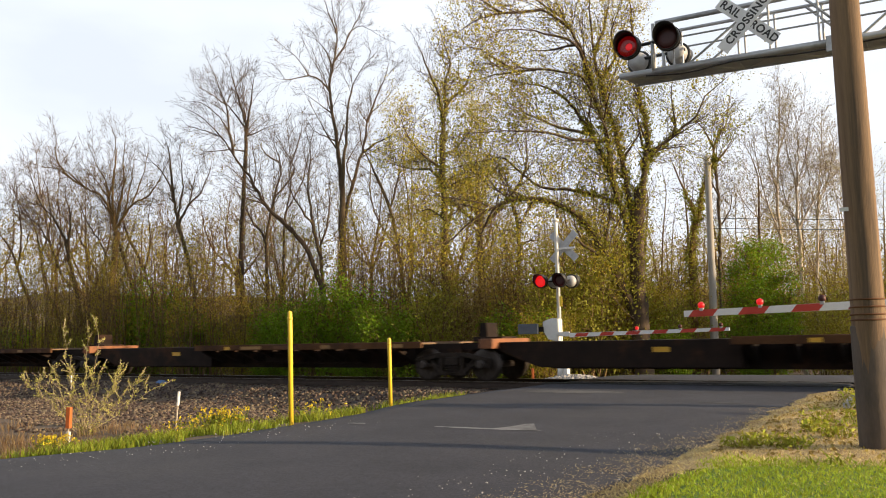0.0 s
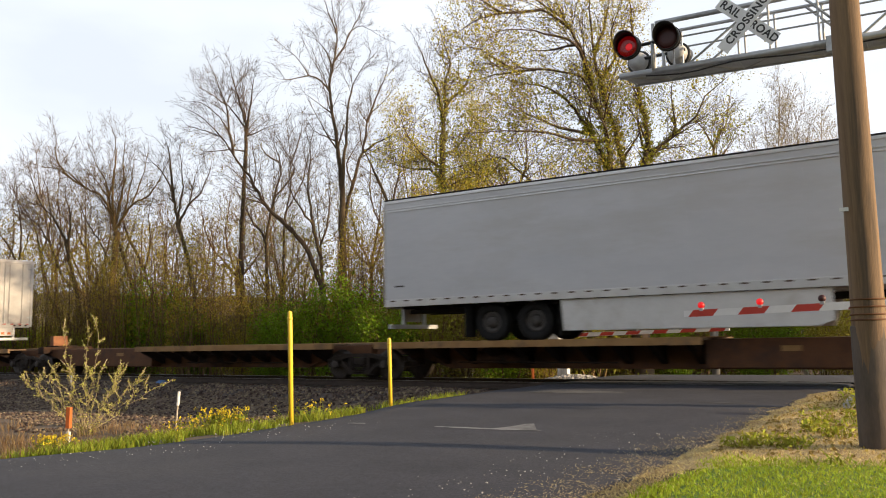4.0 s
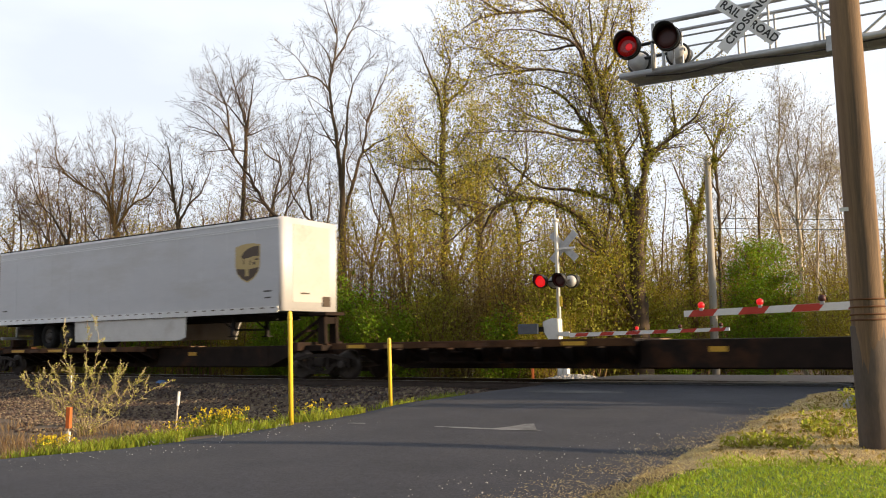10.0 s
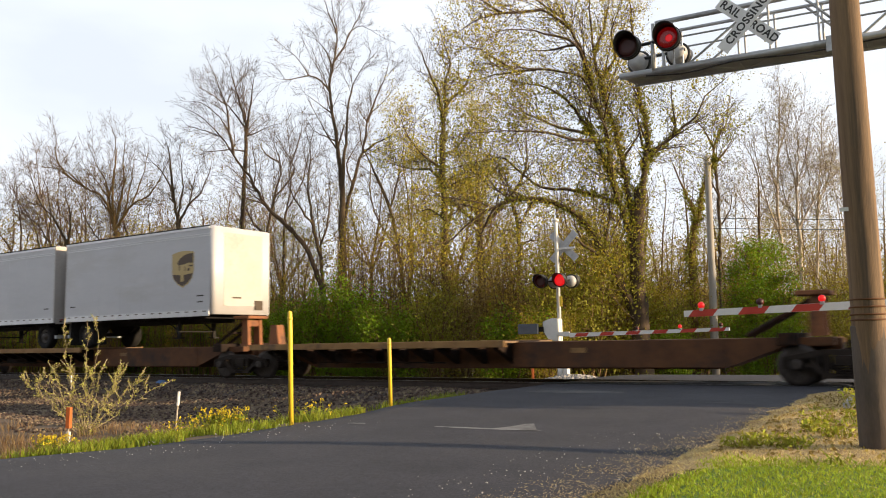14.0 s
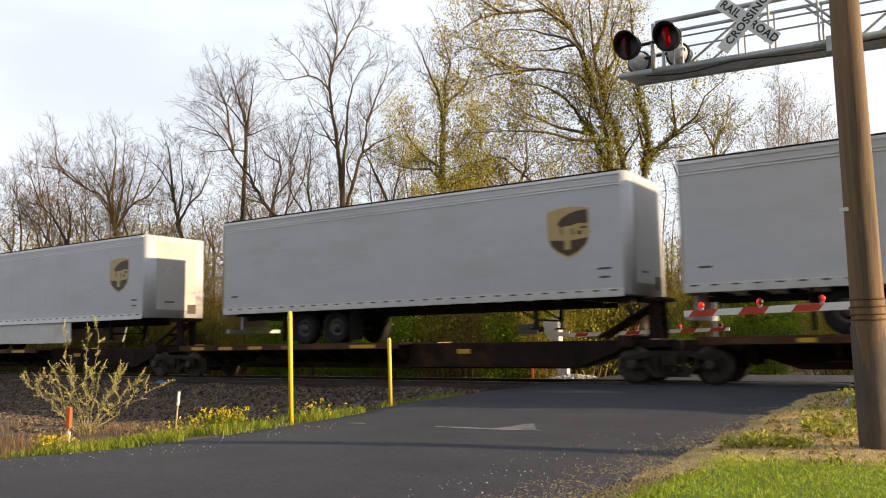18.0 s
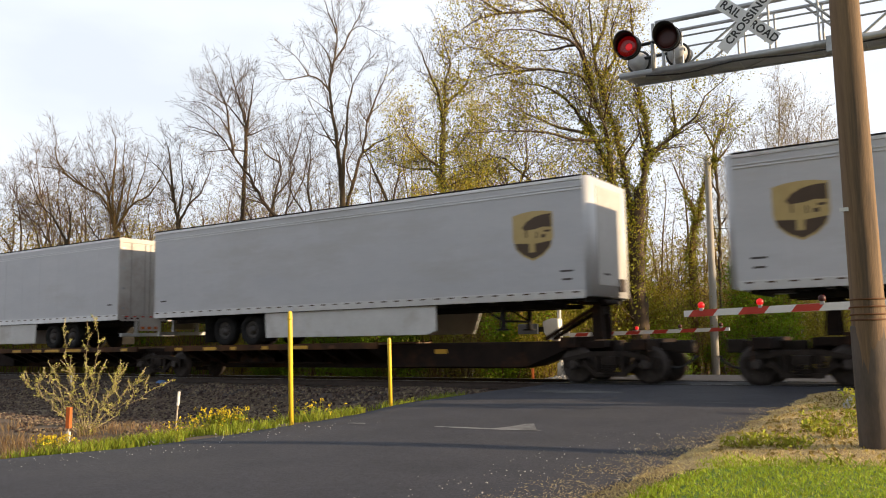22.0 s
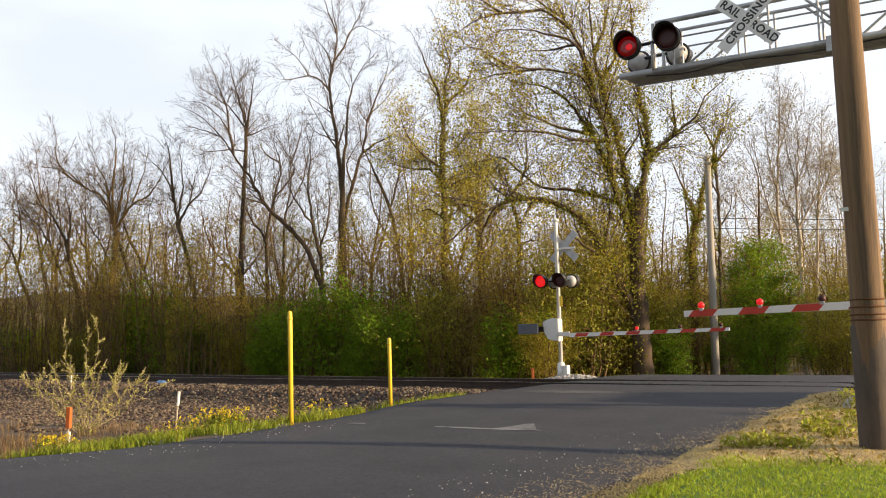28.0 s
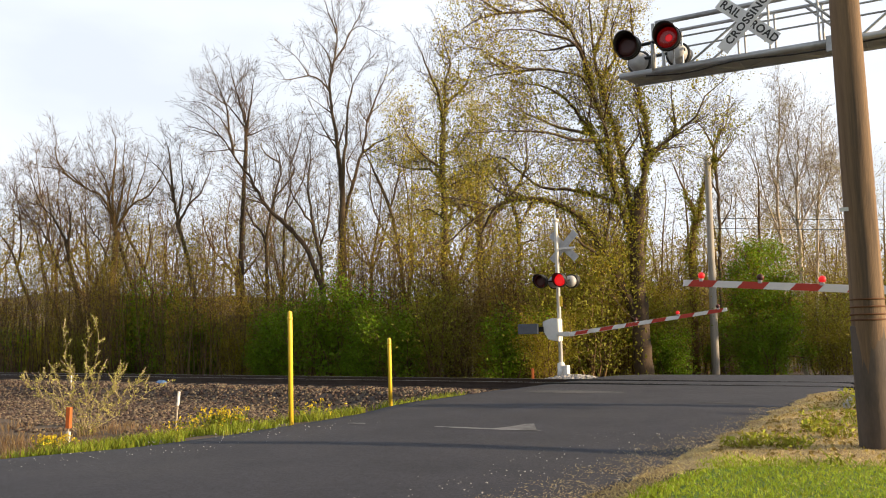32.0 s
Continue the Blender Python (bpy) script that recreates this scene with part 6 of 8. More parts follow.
        foliage = {
            "tall": [(300, 6, 0.2, 0.04, M_LEAF_BROWN, 0, 99)],
            "spread": [(2200, 12, 0.3, 0.04, M_LEAF_BROWN, 0, H * 0.8), (500, 10, 0.25, 0.045, M_LEAF_IVY, 0, H * 0.5)],
            "leafy": [(12000, 26, 0.26, 0.045, M_LEAF_YELLOW, 0, H * 0.82), (4000, 20, 0.25, 0.045, M_LEAF_IVY, 0, H * 0.7)],
            "ivy": [(1500, 14, 0.2, 0.05, M_LEAF_IVY, 0, H)],
            "pale": [(5000, 8, 0.3, 0.03, M_LEAF_TAN, 0, 99)],
            "green": [(24000, 20, 0.22, 0.048, M_LEAF_GREEN, 0, 99), (3000, 14, 0.25, 0.045, M_LEAF_OLIVE, 0, 99)],
            "big": [(36000, 24, 0.24, 0.042, M_LEAF_YELLOW, 0, 99), (14000, 22, 0.28, 0.045, M_LEAF_IVY, 2.5, 11.5)],
        }.get(kind, [(700, 8, 0.25, 0.04, M_LEAF_BROWN, 0, H * 0.85), (350, 8, 0.25, 0.045, M_LEAF_IVY, 0, H * 0.6)])
        for k, (n, each, jit, size, material, low, high) in enumerate(foliage):
            leaf_cloud("foliage", self.clumps(n, each, jit, low, high), size, material, seed % 1000 + k, t)
        ivy = {"ivy": (4500, 0.06), "leafy": (3500, 0.08), "big": (11500, 0.065)}.get(kind)
        if ivy:
            leaf_cloud("ivy", self.climber(*ivy, seed % 999), 0.06, M_LEAF_IVY, seed % 997, t)
        return t


def limbs(seed, kind):
    w = Limbs(seed)
    w.kind = kind
    return w


def common_tree(kind, x, y, height, lean, seed):
    rnd = random.Random(seed)
    w = Wood(seed)
    z = float(ground_z(x, y))
    H = height * (0.87 if x < -43 else 0.92 if x < -34 else 0.96 if x < -20 else 1.0)
    r = {"tall": 0.24, "spread": 0.25, "pale": 0.14, "palebrush": 0.11, "leafy": 0.27, "ivy": 0.22}.get(kind, 0.155) * rnd.uniform(0.9, 1.15)
    off = RIGHT * lean
    bend = Vector((rnd.uniform(-0.5, 0.5), rnd.uniform(-0.5, 0.5), 0))
    fork = {"tall": 0.45, "spread": 0.34, "pale": 0.6, "palebrush": 0.5}.get(kind, rnd.uniform(0.40, 0.58))
    p0, p1, p2 = Vector((0, 0, -0.4)), off * 0.25 + bend * 0.4 + Vector((0, 0, H * fork * 0.5)), off * 0.5 + bend + Vector((0, 0, H * fork))
    kids = (0, 2, 2, 2)
    up = 0.05 if kind not in ("pale", "palebrush", "tall") else 0.07
    w.path([p0, p1, p2], r, r * 0.72, 1 if kind != "tall" else 0, 2, kids, up, 0.15, 0.9, H * 0.10, 0.55)
    n = {"tall": 3, "spread": 4, "pale": 3}.get(kind, 4)
    turn = rnd.uniform(0, 6.28)
    for k in range(n):
        a = turn + math.tau * k / n + rnd.uniform(-0.3, 0.3)
        wide = {"tall": 0.10, "spread": 0.24, "pale": 0.10, "palebrush": 0.12}.get(kind, 0.17) * H
        if k == 0:
            wide *= 0.3
        side = Vector((math.cos(a), math.sin(a), 0)) * wide
        top = off + Vector((0, 0, H * rnd.uniform(0.78, 0.9) if k else H * 0.92)) + side
        mid = p2.lerp(top, 0.5) + side * 0.35 + Vector((rnd.uniform(-0.4, 0.4), rnd.uniform(-0.4, 0.4), 0))
        w.path([p2 - Vector((0, 0, 0.15 * k)), mid, top], r * 0.50, 0.025, 2, 3, kids, up, 0.11, 0.68, H * 0.15, 0.10)
    pale = kind in ("pale", "palebrush")
    label, leaves = {
        "leafy": ("tree with dark trunk and sparse yellow-green spring leaves", [(7000, 0.3, 0.06, M_LEAF_YELLOW)]),
        "ivy": ("ivy-clad slender tree with bare upper branches", [(900, 0.3, 0.08, M_LEAF_IVY)]),
        "pale": ("pale-barked tree with fine tan budding twigs", [(5000, 0.35, 0.045, M_LEAF_TAN)]),
        "palebrush": ("pale brown budding tree behind the others", [(4500, 0.4, 0.055, M_LEAF_TAN)]),
        "tall": ("tall bare tree with forked grey-brown branches", [(250, 0.2, 0.05, M_LEAF_BROWN)]),
    }.get(kind, ("bare early-spring tree with many grey-brown branches", [(1500, 0.25, 0.045, M_LEAF_BROWN), (700, 0.3, 0.05, M_LEAF_IVY)]))
    low = 0.70 if kind == "leafy" else 0.86          # the outermost twigs are still bare
    w.tips = [p for p in w.tips if p.z < H * low + rnd.uniform(-1.5, 1.5)]
    t = finish_tree(w, (x, y, z), label, M_BARK_PALE if pale else (M_BARK_DARK if kind in ("leafy", "tall") else M_BARK), M_TWIG_PALE if pale else M_TWIG, leaves, seed)
    if kind in ("ivy", "leafy"):
        rs = np.random.RandomState(seed)
        k = rs.uniform(0, 1, 2600)
        path = np.array([tuple(p0), tuple(p1), tuple(p2)])
        c = np.where((k < 0.5)[:, None], path[0] + (path[1] - path[0]) * (k * 2)[:, None], path[1] + (path[2] - path[1]) * (k * 2 - 1)[:, None])
        c = c + rs.normal(scale=0.24 if kind == "ivy" else 0.5, size=c.shape) * (0.6 + k[:, None])
        leaf_cloud("ivy", c[::1 if kind == "ivy" else 2], 0.08, M_LEAF_IVY if kind == "ivy" else M_LEAF_YELLOW, seed, t)
    return t


TREES = (
    ("bare", -53.3, 32.5, 18.0, -0.8), ("bare", -41.3, 38.0, 14.5, -0.2), ("bare", -38.7, 39.7, 14.2, 0.0), ("bare", -35.1, 44.4, 16.9, 0.4), ("bare", -33.3, 45.5, 19.0, 1.2), ("leafy", -27.5, 46.9, 19.5, 0.4),
    ("palebrush", -12.2, 59.3, 15.0, 0.0), ("palebrush", -7.5, 67.1, 16.7, 0.0), ("bare", -44.0, 43.4, 15.2, 0.0), ("bare", -55.0, 36.2, 18.0, 0.0),
    ("bare", -46.0, 31.5, 12.0, -1.2), ("bare", -23.5, 36.5, 13.0, 1.0), ("bare", -17.0, 44.0, 13.0, -0.5), ("bare", -43.0, 34.0, 12.5, 1.0), ("bare", -50.4, 39.2, 16.0, 0.4), ("leafy", -23.1, 57.0, 16.7, 0.0), ("bare", -60.0, 30.0, 17.0, 0.0),
)
for k, spec in enumerate(TREES):
    common_tree(*spec, 100 + k)


# the trees of the wood edge, limb by limb
w = limbs(400, "tall")
w.limb(0.23, (0, -0.4), (0.01, 3.57), (-0.08, 6.12), (-0.15, 8.13), (-0.11, 9.57))
w.limb(0.143, (-0.11, 9.57), (-0.25, 11.35, 0.1), (-0.47, 13.3, 0.2), (-0.68, 14.37, 0.2), (-0.74, 15.61, 0.3), (-0.57, 16.85, 0.4), (-0.36, 18.41, 0.5), (-0.63, 19.84, 0.6), (-0.57, 21.28, 0.6))
w.limb(0.115, (-0.11, 9.72), (0.05, 11.87, -0.2), (0.16, 13, -0.3), (0.28, 14.14, -0.5), (0.66, 15.49, -0.6), (1.17, 16.23, -0.8), (1.85, 16.83, -1))
w.limb(0.064, (-0.7, 15.2), (-1.19, 15.69, -0.4), (-1.71, 15.82, -0.7), (-2.5, 15.54, -1.1), (-3.19, 15.46, -1.4))
w.limb(0.037, (-1.83, 16.07), (-2.34, 16.75, -0.4), (-2.9, 17.13, -0.8))
w.limb(0.058, (-0.57, 16.55), (-0.94, 17.46, 0.4), (-1.35, 18.07, 0.7), (-2.01, 18.76, 1.1))
w.limb(0.06, (-0.31, 16.85), (-0.05, 17.72, 0.3), (0.22, 18.61, 0.6), (0.88, 19.19, 1), (1.99, 18.6, 1.3))
w.limb(0.046, (-0.71, 13.91), (-1.3, 14.42, -0.6), (-1.96, 14.82, -1.3))
w.limb(0.051, (-0.26, 12.45), (-1.03, 12.92, 0.4), (-1.67, 13.33, 0.7), (-2.33, 14.43, 1.1))
w.limb(0.051, (-0.5, 18.83), (-0.86, 19.7, -0.5), (-1.22, 20.86, -1))
w.limb(0.046, (0.29, 18.35), (0.63, 19.62, 0.5), (1.2, 21.07, 1))
w.stand(-25.92, 31, -1.18)
w = limbs(401, "bare")
w.limb(0.17, (0, -0.4), (-0.05, 3.48), (-0.48, 5.72), (-1.18, 7.14), (-1.82, 7.86))
w.limb(0.119, (-1.82, 7.86), (-3.02, 9.13, 0.1), (-3.9, 10.61, 0.2), (-4.36, 11.22, 0.3), (-4.93, 12.13, 0.4), (-5.71, 13.11, 0.5), (-6.61, 13.96, 0.5), (-7.46, 14.39, 0.6))
w.limb(0.077, (-4.83, 11.95), (-4.91, 12.91, -0.2), (-5, 14.24, -0.5), (-5.51, 15.63, -0.7), (-5.85, 16.54, -1))
w.limb(0.043, (-5.58, 12.99), (-6.64, 13.33, 0.6), (-7.78, 13.83, 1.3))
w.limb(0.043, (-5.1, 14.15), (-5.74, 14.75, -0.5), (-6.31, 15.04, -1))
w.limb(0.043, (-3, 9.11), (-3.44, 10.41, 0.4), (-3.42, 11.67, 0.8))
w.limb(0.043, (-4.98, 12.68), (-5.52, 13.79, 0.3), (-6.47, 14.64, 0.5), (-7.43, 14.8, 0.8))
w.stand(-26.3, 30, -1.09)
w = limbs(402, "bare")
w.limb(0.17, (0, -0.4), (-0.07, 3.82), (-0.18, 7.57), (-0.1, 10.1), (0.01, 12.34))
w.limb(0.128, (0.01, 12.34), (-0.05, 14.67, 0.2), (-0.7, 16.89, 0.4), (-1.19, 18.89, 0.6))
w.limb(0.085, (-0, 14.44), (0.41, 16.27, -0.4), (0.69, 17.66, -0.8))
w.limb(0.068, (-0.03, 14.44), (-0.87, 15.55, 0.4), (-1.43, 16.18, 0.7), (-2.23, 17.66, 1.1))
w.limb(0.051, (0.01, 12.98), (-0.81, 13.07, -0.4), (-1.96, 12.92, -0.7), (-2.47, 13.03, -1.1))
w.limb(0.051, (-0, 14.77), (-0.33, 17.07, 0.5), (-0.55, 18.41, 1))
w.limb(0.051, (0.1, 13.95), (1.22, 14.33, -0.3), (2.23, 14.54, -0.6))
w.stand(-33.1, 31, -1.18)
w = limbs(403, "spread")
w.limb(0.27, (0, -0.4), (-0.1, 3.86), (-0.05, 5.82), (0.1, 7.79), (0.21, 8.72))
w.limb(0.0945, (0.21, 8.72), (-0.49, 10.59, -0.3), (-1.52, 11.32, -0.6), (-2.54, 12.27, -1), (-3.46, 12.39, -1.3), (-4.08, 12.56, -1.6))
w.limb(0.0756, (-1.47, 11.24), (-2.83, 12.22, 0.4), (-3.61, 13.42, 0.7), (-3.81, 14.55, 1.1), (-4.27, 15.89, 1.4))
w.limb(0.0854, (0.14, 9.12), (-0.76, 11.79, 0.6), (-1.74, 13.15, 1.3), (-2.7, 15.09, 1.9))
w.limb(0.0945, (0.14, 8.96), (-0.01, 11.24, -0.3), (0.27, 13.35, -0.6), (0.02, 15.36, -1))
w.limb(0.0945, (0.3, 9.12), (0.33, 11.19, 0.3), (0.26, 12.96, 0.6), (0.15, 15.2, 1))
w.limb(0.0945, (0.37, 9.05), (1.19, 10.3, -0.4), (2.32, 10.73, -0.8), (3.12, 11.82, -1.2), (3.61, 12.45, -1.6))
w.limb(0.0756, (0.62, 9.95), (0.66, 12.33, 1), (0.45, 14.24, 1.9))
w.limb(0.0476, (-0.47, 10.98), (-1, 11.94, -1.1), (-1.49, 13.17, -2.2))
w.limb(0.0567, (1.04, 10.37), (1.77, 12.52, 0.3), (1.83, 13.89, 0.6))
w.stand(-41.22, 28.5, -0.96)
w = limbs(404, "bare")
w.limb(0.15, (0, -0.4), (0.07, 4.29), (-0.26, 6.44), (-0.59, 7.68), (-0.97, 8.78))
w.limb(0.105, (-0.97, 8.78), (-1.28, 10.23, 0.2), (-1.81, 11.49, 0.4), (-2.52, 12.25, 0.6), (-3.3, 12.96, 0.8))
w.limb(0.09, (-1.15, 10.13), (-1.33, 11.71, -0.3), (-1.38, 12.85, -0.5), (-1.67, 13.73, -0.8))
w.limb(0.075, (-0.91, 8.68), (-0.4, 9.84, 0.3), (0.16, 10.58, 0.6), (0.57, 11.84, 0.8), (0.67, 12.94, 1.1))
w.limb(0.06, (-1.01, 8.93), (-0.6, 10.73, -0.4), (-0.63, 12.53, -0.7), (-0.76, 13.22, -1.1))
w.limb(0.045, (-0.31, 9.79), (-0.35, 11.23, 0.6), (-0.22, 12.47, 1.1))
w.stand(-34.84, 29, -1)
w = limbs(405, "bare")
w.limb(0.13, (0, -0.4), (-0.11, 4.85), (-0.57, 6.94), (-1.09, 8.36))
w.limb(0.078, (-1.09, 8.36), (-1.52, 9.81, 0.3), (-2.15, 10.94, 0.5), (-2.93, 12.09, 0.8))
w.limb(0.065, (-0.8, 7.65), (-0.31, 9.01, -0.3), (-0.01, 10.01, -0.5), (0.88, 12.05, -0.8))
w.stand(-42.49, 31, -1.18)
w = limbs(406, "bare")
w.limb(0.13, (0, -0.4), (0.14, 4.5), (-0.4, 6.14), (-1.08, 7.87), (-1.62, 8.75))
w.limb(0.078, (-1.62, 8.75), (-2.26, 10.38, 0.4), (-2.36, 12.22, 0.8))
w.limb(0.065, (-0.65, 6.83), (-0.21, 8.51, -0.3), (-0.28, 10.19, -0.5), (0.39, 11.85, -0.8))
w.stand(-40.77, 31, -1.18)
w = limbs(407, "bare")
w.limb(0.14, (0, -0.4), (-0.14, 4.23), (-0.08, 6.16), (0.02, 7.54))
w.limb(0.07, (0.04, 6.85), (-0.87, 8.64, 0.2), (-1.71, 9.75, 0.5), (-2.49, 11.23, 0.7), (-3.36, 12.74, 1))
w.limb(0.07, (0.02, 7.54), (0.21, 9.59, -0.3), (-0.15, 11.29, -0.6), (-0.47, 12.99, -1))
w.stand(-43.5, 30, -1.09)
w = limbs(408, "bare")
w.limb(0.17, (0, -0.4), (-0.03, 3.85), (-0.31, 6), (-0.79, 7.8), (-0.97, 9.07))
w.limb(0.102, (-0.97, 9.07), (-1.97, 10.59, 0.2), (-2.84, 11.38, 0.5), (-3.64, 13.05, 0.7), (-4.28, 15.15, 1))
w.limb(0.085, (-0.89, 8.89), (-0.61, 10.29, -0.3), (-0.87, 12.05, -0.6), (-0.42, 13.79, -1))
w.limb(0.085, (-0.38, 6.18), (-1.26, 6.75, 0.2), (-2.05, 8.59, 0.3), (-3.05, 10.1, 0.5), (-4.19, 11.07, 0.6), (-5.07, 12.8, 0.8))
w.stand(-46.74, 30, -1.09)
w = limbs(409, "bare")
w.limb(0.14, (0, -0.4), (0.16, 3.89), (-0.88, 6.75), (-1.25, 8.66))
w.limb(0.084, (-1.25, 8.66), (-1.94, 10.65, 0.3), (-3.34, 12.69, 0.6), (-4.37, 14.76, 1))
w.limb(0.084, (-1.25, 8.66), (-0.54, 10.52, -0.3), (-0.56, 12.39, -0.6), (-1.05, 14.65, -1))
w.limb(0.056, (-0.89, 7.13), (-0.39, 9.07, 0.4), (-0.24, 10.68, 0.8))
w.stand(-50.83, 31, -1.18)
w = limbs(410, "bare")
w.limb(0.14, (0, -0.4), (0.73, 3.85), (-0.31, 7.11), (-0.7, 8.28))
w.limb(0.084, (-0.69, 8.08), (-1.49, 9.49, 0.3), (-2.77, 10.74, 0.6), (-4.02, 12.8, 1))
w.limb(0.084, (-0.4, 7.5), (-0.16, 9.77, -0.3), (-0.4, 12.43, -0.6), (-0.52, 15.09, -1))
w.limb(0.056, (-0.57, 7.89), (-0.07, 9.45, 0.3), (0.19, 11.44, 0.5), (0.57, 13.46, 0.8))
w.stand(-53.13, 30, -1.09)
w = limbs(411, "bare")
w.limb(0.11, (0, -0.4), (0.79, 5.17), (0.04, 7.31), (-0.66, 8.88), (-1.27, 10.07))
w.limb(0.066, (-1.27, 10.07), (-2, 11.34, 0.5), (-2.96, 12.24, 1))
w.limb(0.066, (-0.86, 9.08), (-0.65, 10.79, -0.4), (-0.68, 12.67, -0.8))
w.stand(-49.6, 33, -1.35)
w = limbs(412, "bare")
w.limb(0.16, (0, -0.4), (0.06, 4.68), (-0.01, 6.95), (0.02, 8.26))
w.limb(0.096, (0.02, 8.09), (-0.39, 8.96, 0.2), (-1.01, 9.67, 0.5), (-1.91, 11.41, 0.7), (-2.82, 12.5, 1))
w.limb(0.096, (0.02, 8.26), (0.22, 9.88, -0.2), (0.48, 10.83, -0.3), (0.9, 12.45, -0.5), (0.54, 13.91, -0.6), (0.08, 15.22, -0.8))
w.limb(0.064, (0.41, 10.89), (1.51, 12.25, 0.2), (1.4, 12.98, 0.5), (0.69, 14.25, 0.7), (-0.1, 15.54, 1))
w.limb(0.064, (0.9, 12.89), (0.16, 13.21, -0.4), (-0.4, 14.39, -0.8))
w.limb(0.056, (1.49, 12.87), (1.82, 14.66, 0.4), (1.92, 16.14, 0.8))
w.stand(-33.41, 33, -1.35)
w = limbs(413, "bare")
w.limb(0.11, (0, -0.4), (0, 4.92), (0.07, 7.97), (0.17, 10.38))
w.limb(0.066, (0.17, 10.38), (0.47, 12.51, 0.3), (0.31, 14.7, 0.5), (0.02, 17.29, 0.8))
w.limb(0.055, (0.17, 10.72), (1.25, 12.38, -0.3), (1.75, 14.4, -0.5), (2.21, 15.89, -0.8))
w.stand(-34.13, 35, -1.51)
w = limbs(414, "bare")
w.limb(0.14, (0, -0.4), (0.01, 4.2), (-0.07, 6.44), (-0.33, 7.8), (-0.57, 8.87))
w.limb(0.084, (-0.57, 8.87), (-0.81, 10.76, 0.3), (-0.7, 12.69, 0.5), (-1.11, 14.51, 0.8))
w.limb(0.07, (-0.45, 8.56), (-1.48, 10.06, -0.3), (-1.66, 11.54, -0.5), (-1.37, 12.54, -0.8))
w.limb(0.07, (-0.12, 7.04), (0.24, 8.89, 0.3), (0.37, 10.78, 0.5), (0.03, 12.73, 0.8))
w.stand(-28.29, 32, -1.27)
w = limbs(415, "bare")
w.limb(0.15, (0, -0.4), (-0.66, 3.95), (-0.58, 6.42), (-0.24, 9.55), (0.18, 11.28))
w.limb(0.105, (0.18, 11.28), (0.55, 12.69, 0.2), (0.83, 13.75, 0.3), (1.03, 15.16, 0.5), (1.73, 15.95, 0.6), (2.74, 17.21, 0.8))
w.limb(0.075, (0.67, 13.1), (1.49, 13.51, -0.3), (2.36, 13.86, -0.6), (3.11, 14.8, -1))
w.limb(0.075, (1.01, 14.8), (1.44, 16.35, 0.3), (2.01, 17.77, 0.6), (2.27, 19.06, 1))
w.limb(0.052, (0.18, 11.28), (-0.09, 12.35, -0.3), (0.73, 13.86, -0.5), (0.46, 15.07, -0.8))
w.stand(-28.03, 34, -1.44)
w = limbs(416, "bare")
w.limb(0.12, (0, -0.4), (0.31, 3.7), (0.08, 7.17), (-0.33, 9.23), (-0.95, 10.88))
w.limb(0.072, (-0.95, 10.88), (-1.43, 11.99, 0.3), (-1.8, 12.82, 0.5), (-1.96, 14.12, 0.8))
w.limb(0.06, (-0.33, 9.23), (0.15, 10.65, -0.3), (0.48, 12.36, -0.5), (1.11, 14.05, -0.8))
w.stand(-24.15, 33, -1.35)
w = limbs(417, "leafy")
w.limb(0.22, (0, -0.4), (-0.01, 3.15), (-0.1, 5.79), (-0, 7.93), (-0.08, 10.38), (-0.02, 12.02))
w.limb(0.121, (-0.02, 12.02), (0.06, 13.03, 0.1), (0.35, 13.76, 0.3), (1.14, 14.63, 0.4), (1.56, 15.66, 0.5), (1.7, 16.42, 0.6))
w.limb(0.11, (-0.01, 12.44), (-0.13, 13.85, -0.2), (-0.44, 14.63, -0.4), (-0.79, 15.46, -0.6), (-1.15, 16.36, -0.8))
w.limb(0.088, (0.18, 13.27), (0.13, 14.6, 0.2), (0.4, 15.81, 0.5), (-0.06, 17.5, 0.7), (-0.21, 18.19, 1))
w.limb(0.088, (-0.08, 10.38), (-1, 11.08, -0.4), (-1.66, 11.87, -0.7), (-2.07, 12.86, -1.1))
w.limb(0.088, (0.02, 11.2), (0.46, 11.33, 0.4), (1.26, 12.3, 0.7), (1.9, 13.01, 1.1))
w.limb(0.088, (-0.01, 9.83), (-0.7, 10.49, 0.5), (-1.4, 10.62, 1), (-2.67, 11.03, 1.4))
w.limb(0.077, (-0.02, 9.28), (0.75, 9.67, -0.7), (1.64, 9.76, -1.4))
w.limb(0.066, (-0.03, 7.93), (-0.74, 8.57, 0.5), (-1.58, 8.39, 1))
w.stand(-20.2, 31.5, -1.22)
w = limbs(418, "bare")
w.limb(0.16, (0, -0.4), (0.08, 5.14), (0.18, 7.26), (0.14, 8.79), (0.02, 9.65))
w.limb(0.096, (0.02, 9.65), (-0.21, 10.53, 0.2), (-0.52, 11.99, 0.4), (-1.08, 13.32, 0.6))
w.limb(0.08, (0.28, 8.48), (0.56, 9.35, -0.3), (1.04, 9.97, -0.5), (1.32, 11.07, -0.8))
w.limb(0.064, (0.16, 7.56), (0.9, 8.06, 0.5), (1.57, 8.01, 1))
w.stand(-19.92, 38, -1.67)
w = limbs(419, "bare")
w.limb(0.09, (0, -0.4), (-0.21, 5.73), (0.04, 7.92), (0.34, 9.39))
w.limb(0.054, (0.34, 9.39), (0.25, 10.56, 0.3), (-0.37, 11.75, 0.6))
w.limb(0.054, (0.34, 9.39), (0.83, 10.45, -0.3), (1.03, 11.87, -0.6))
w.stand(-25.63, 45, -1.71)
w = limbs(420, "ivy")
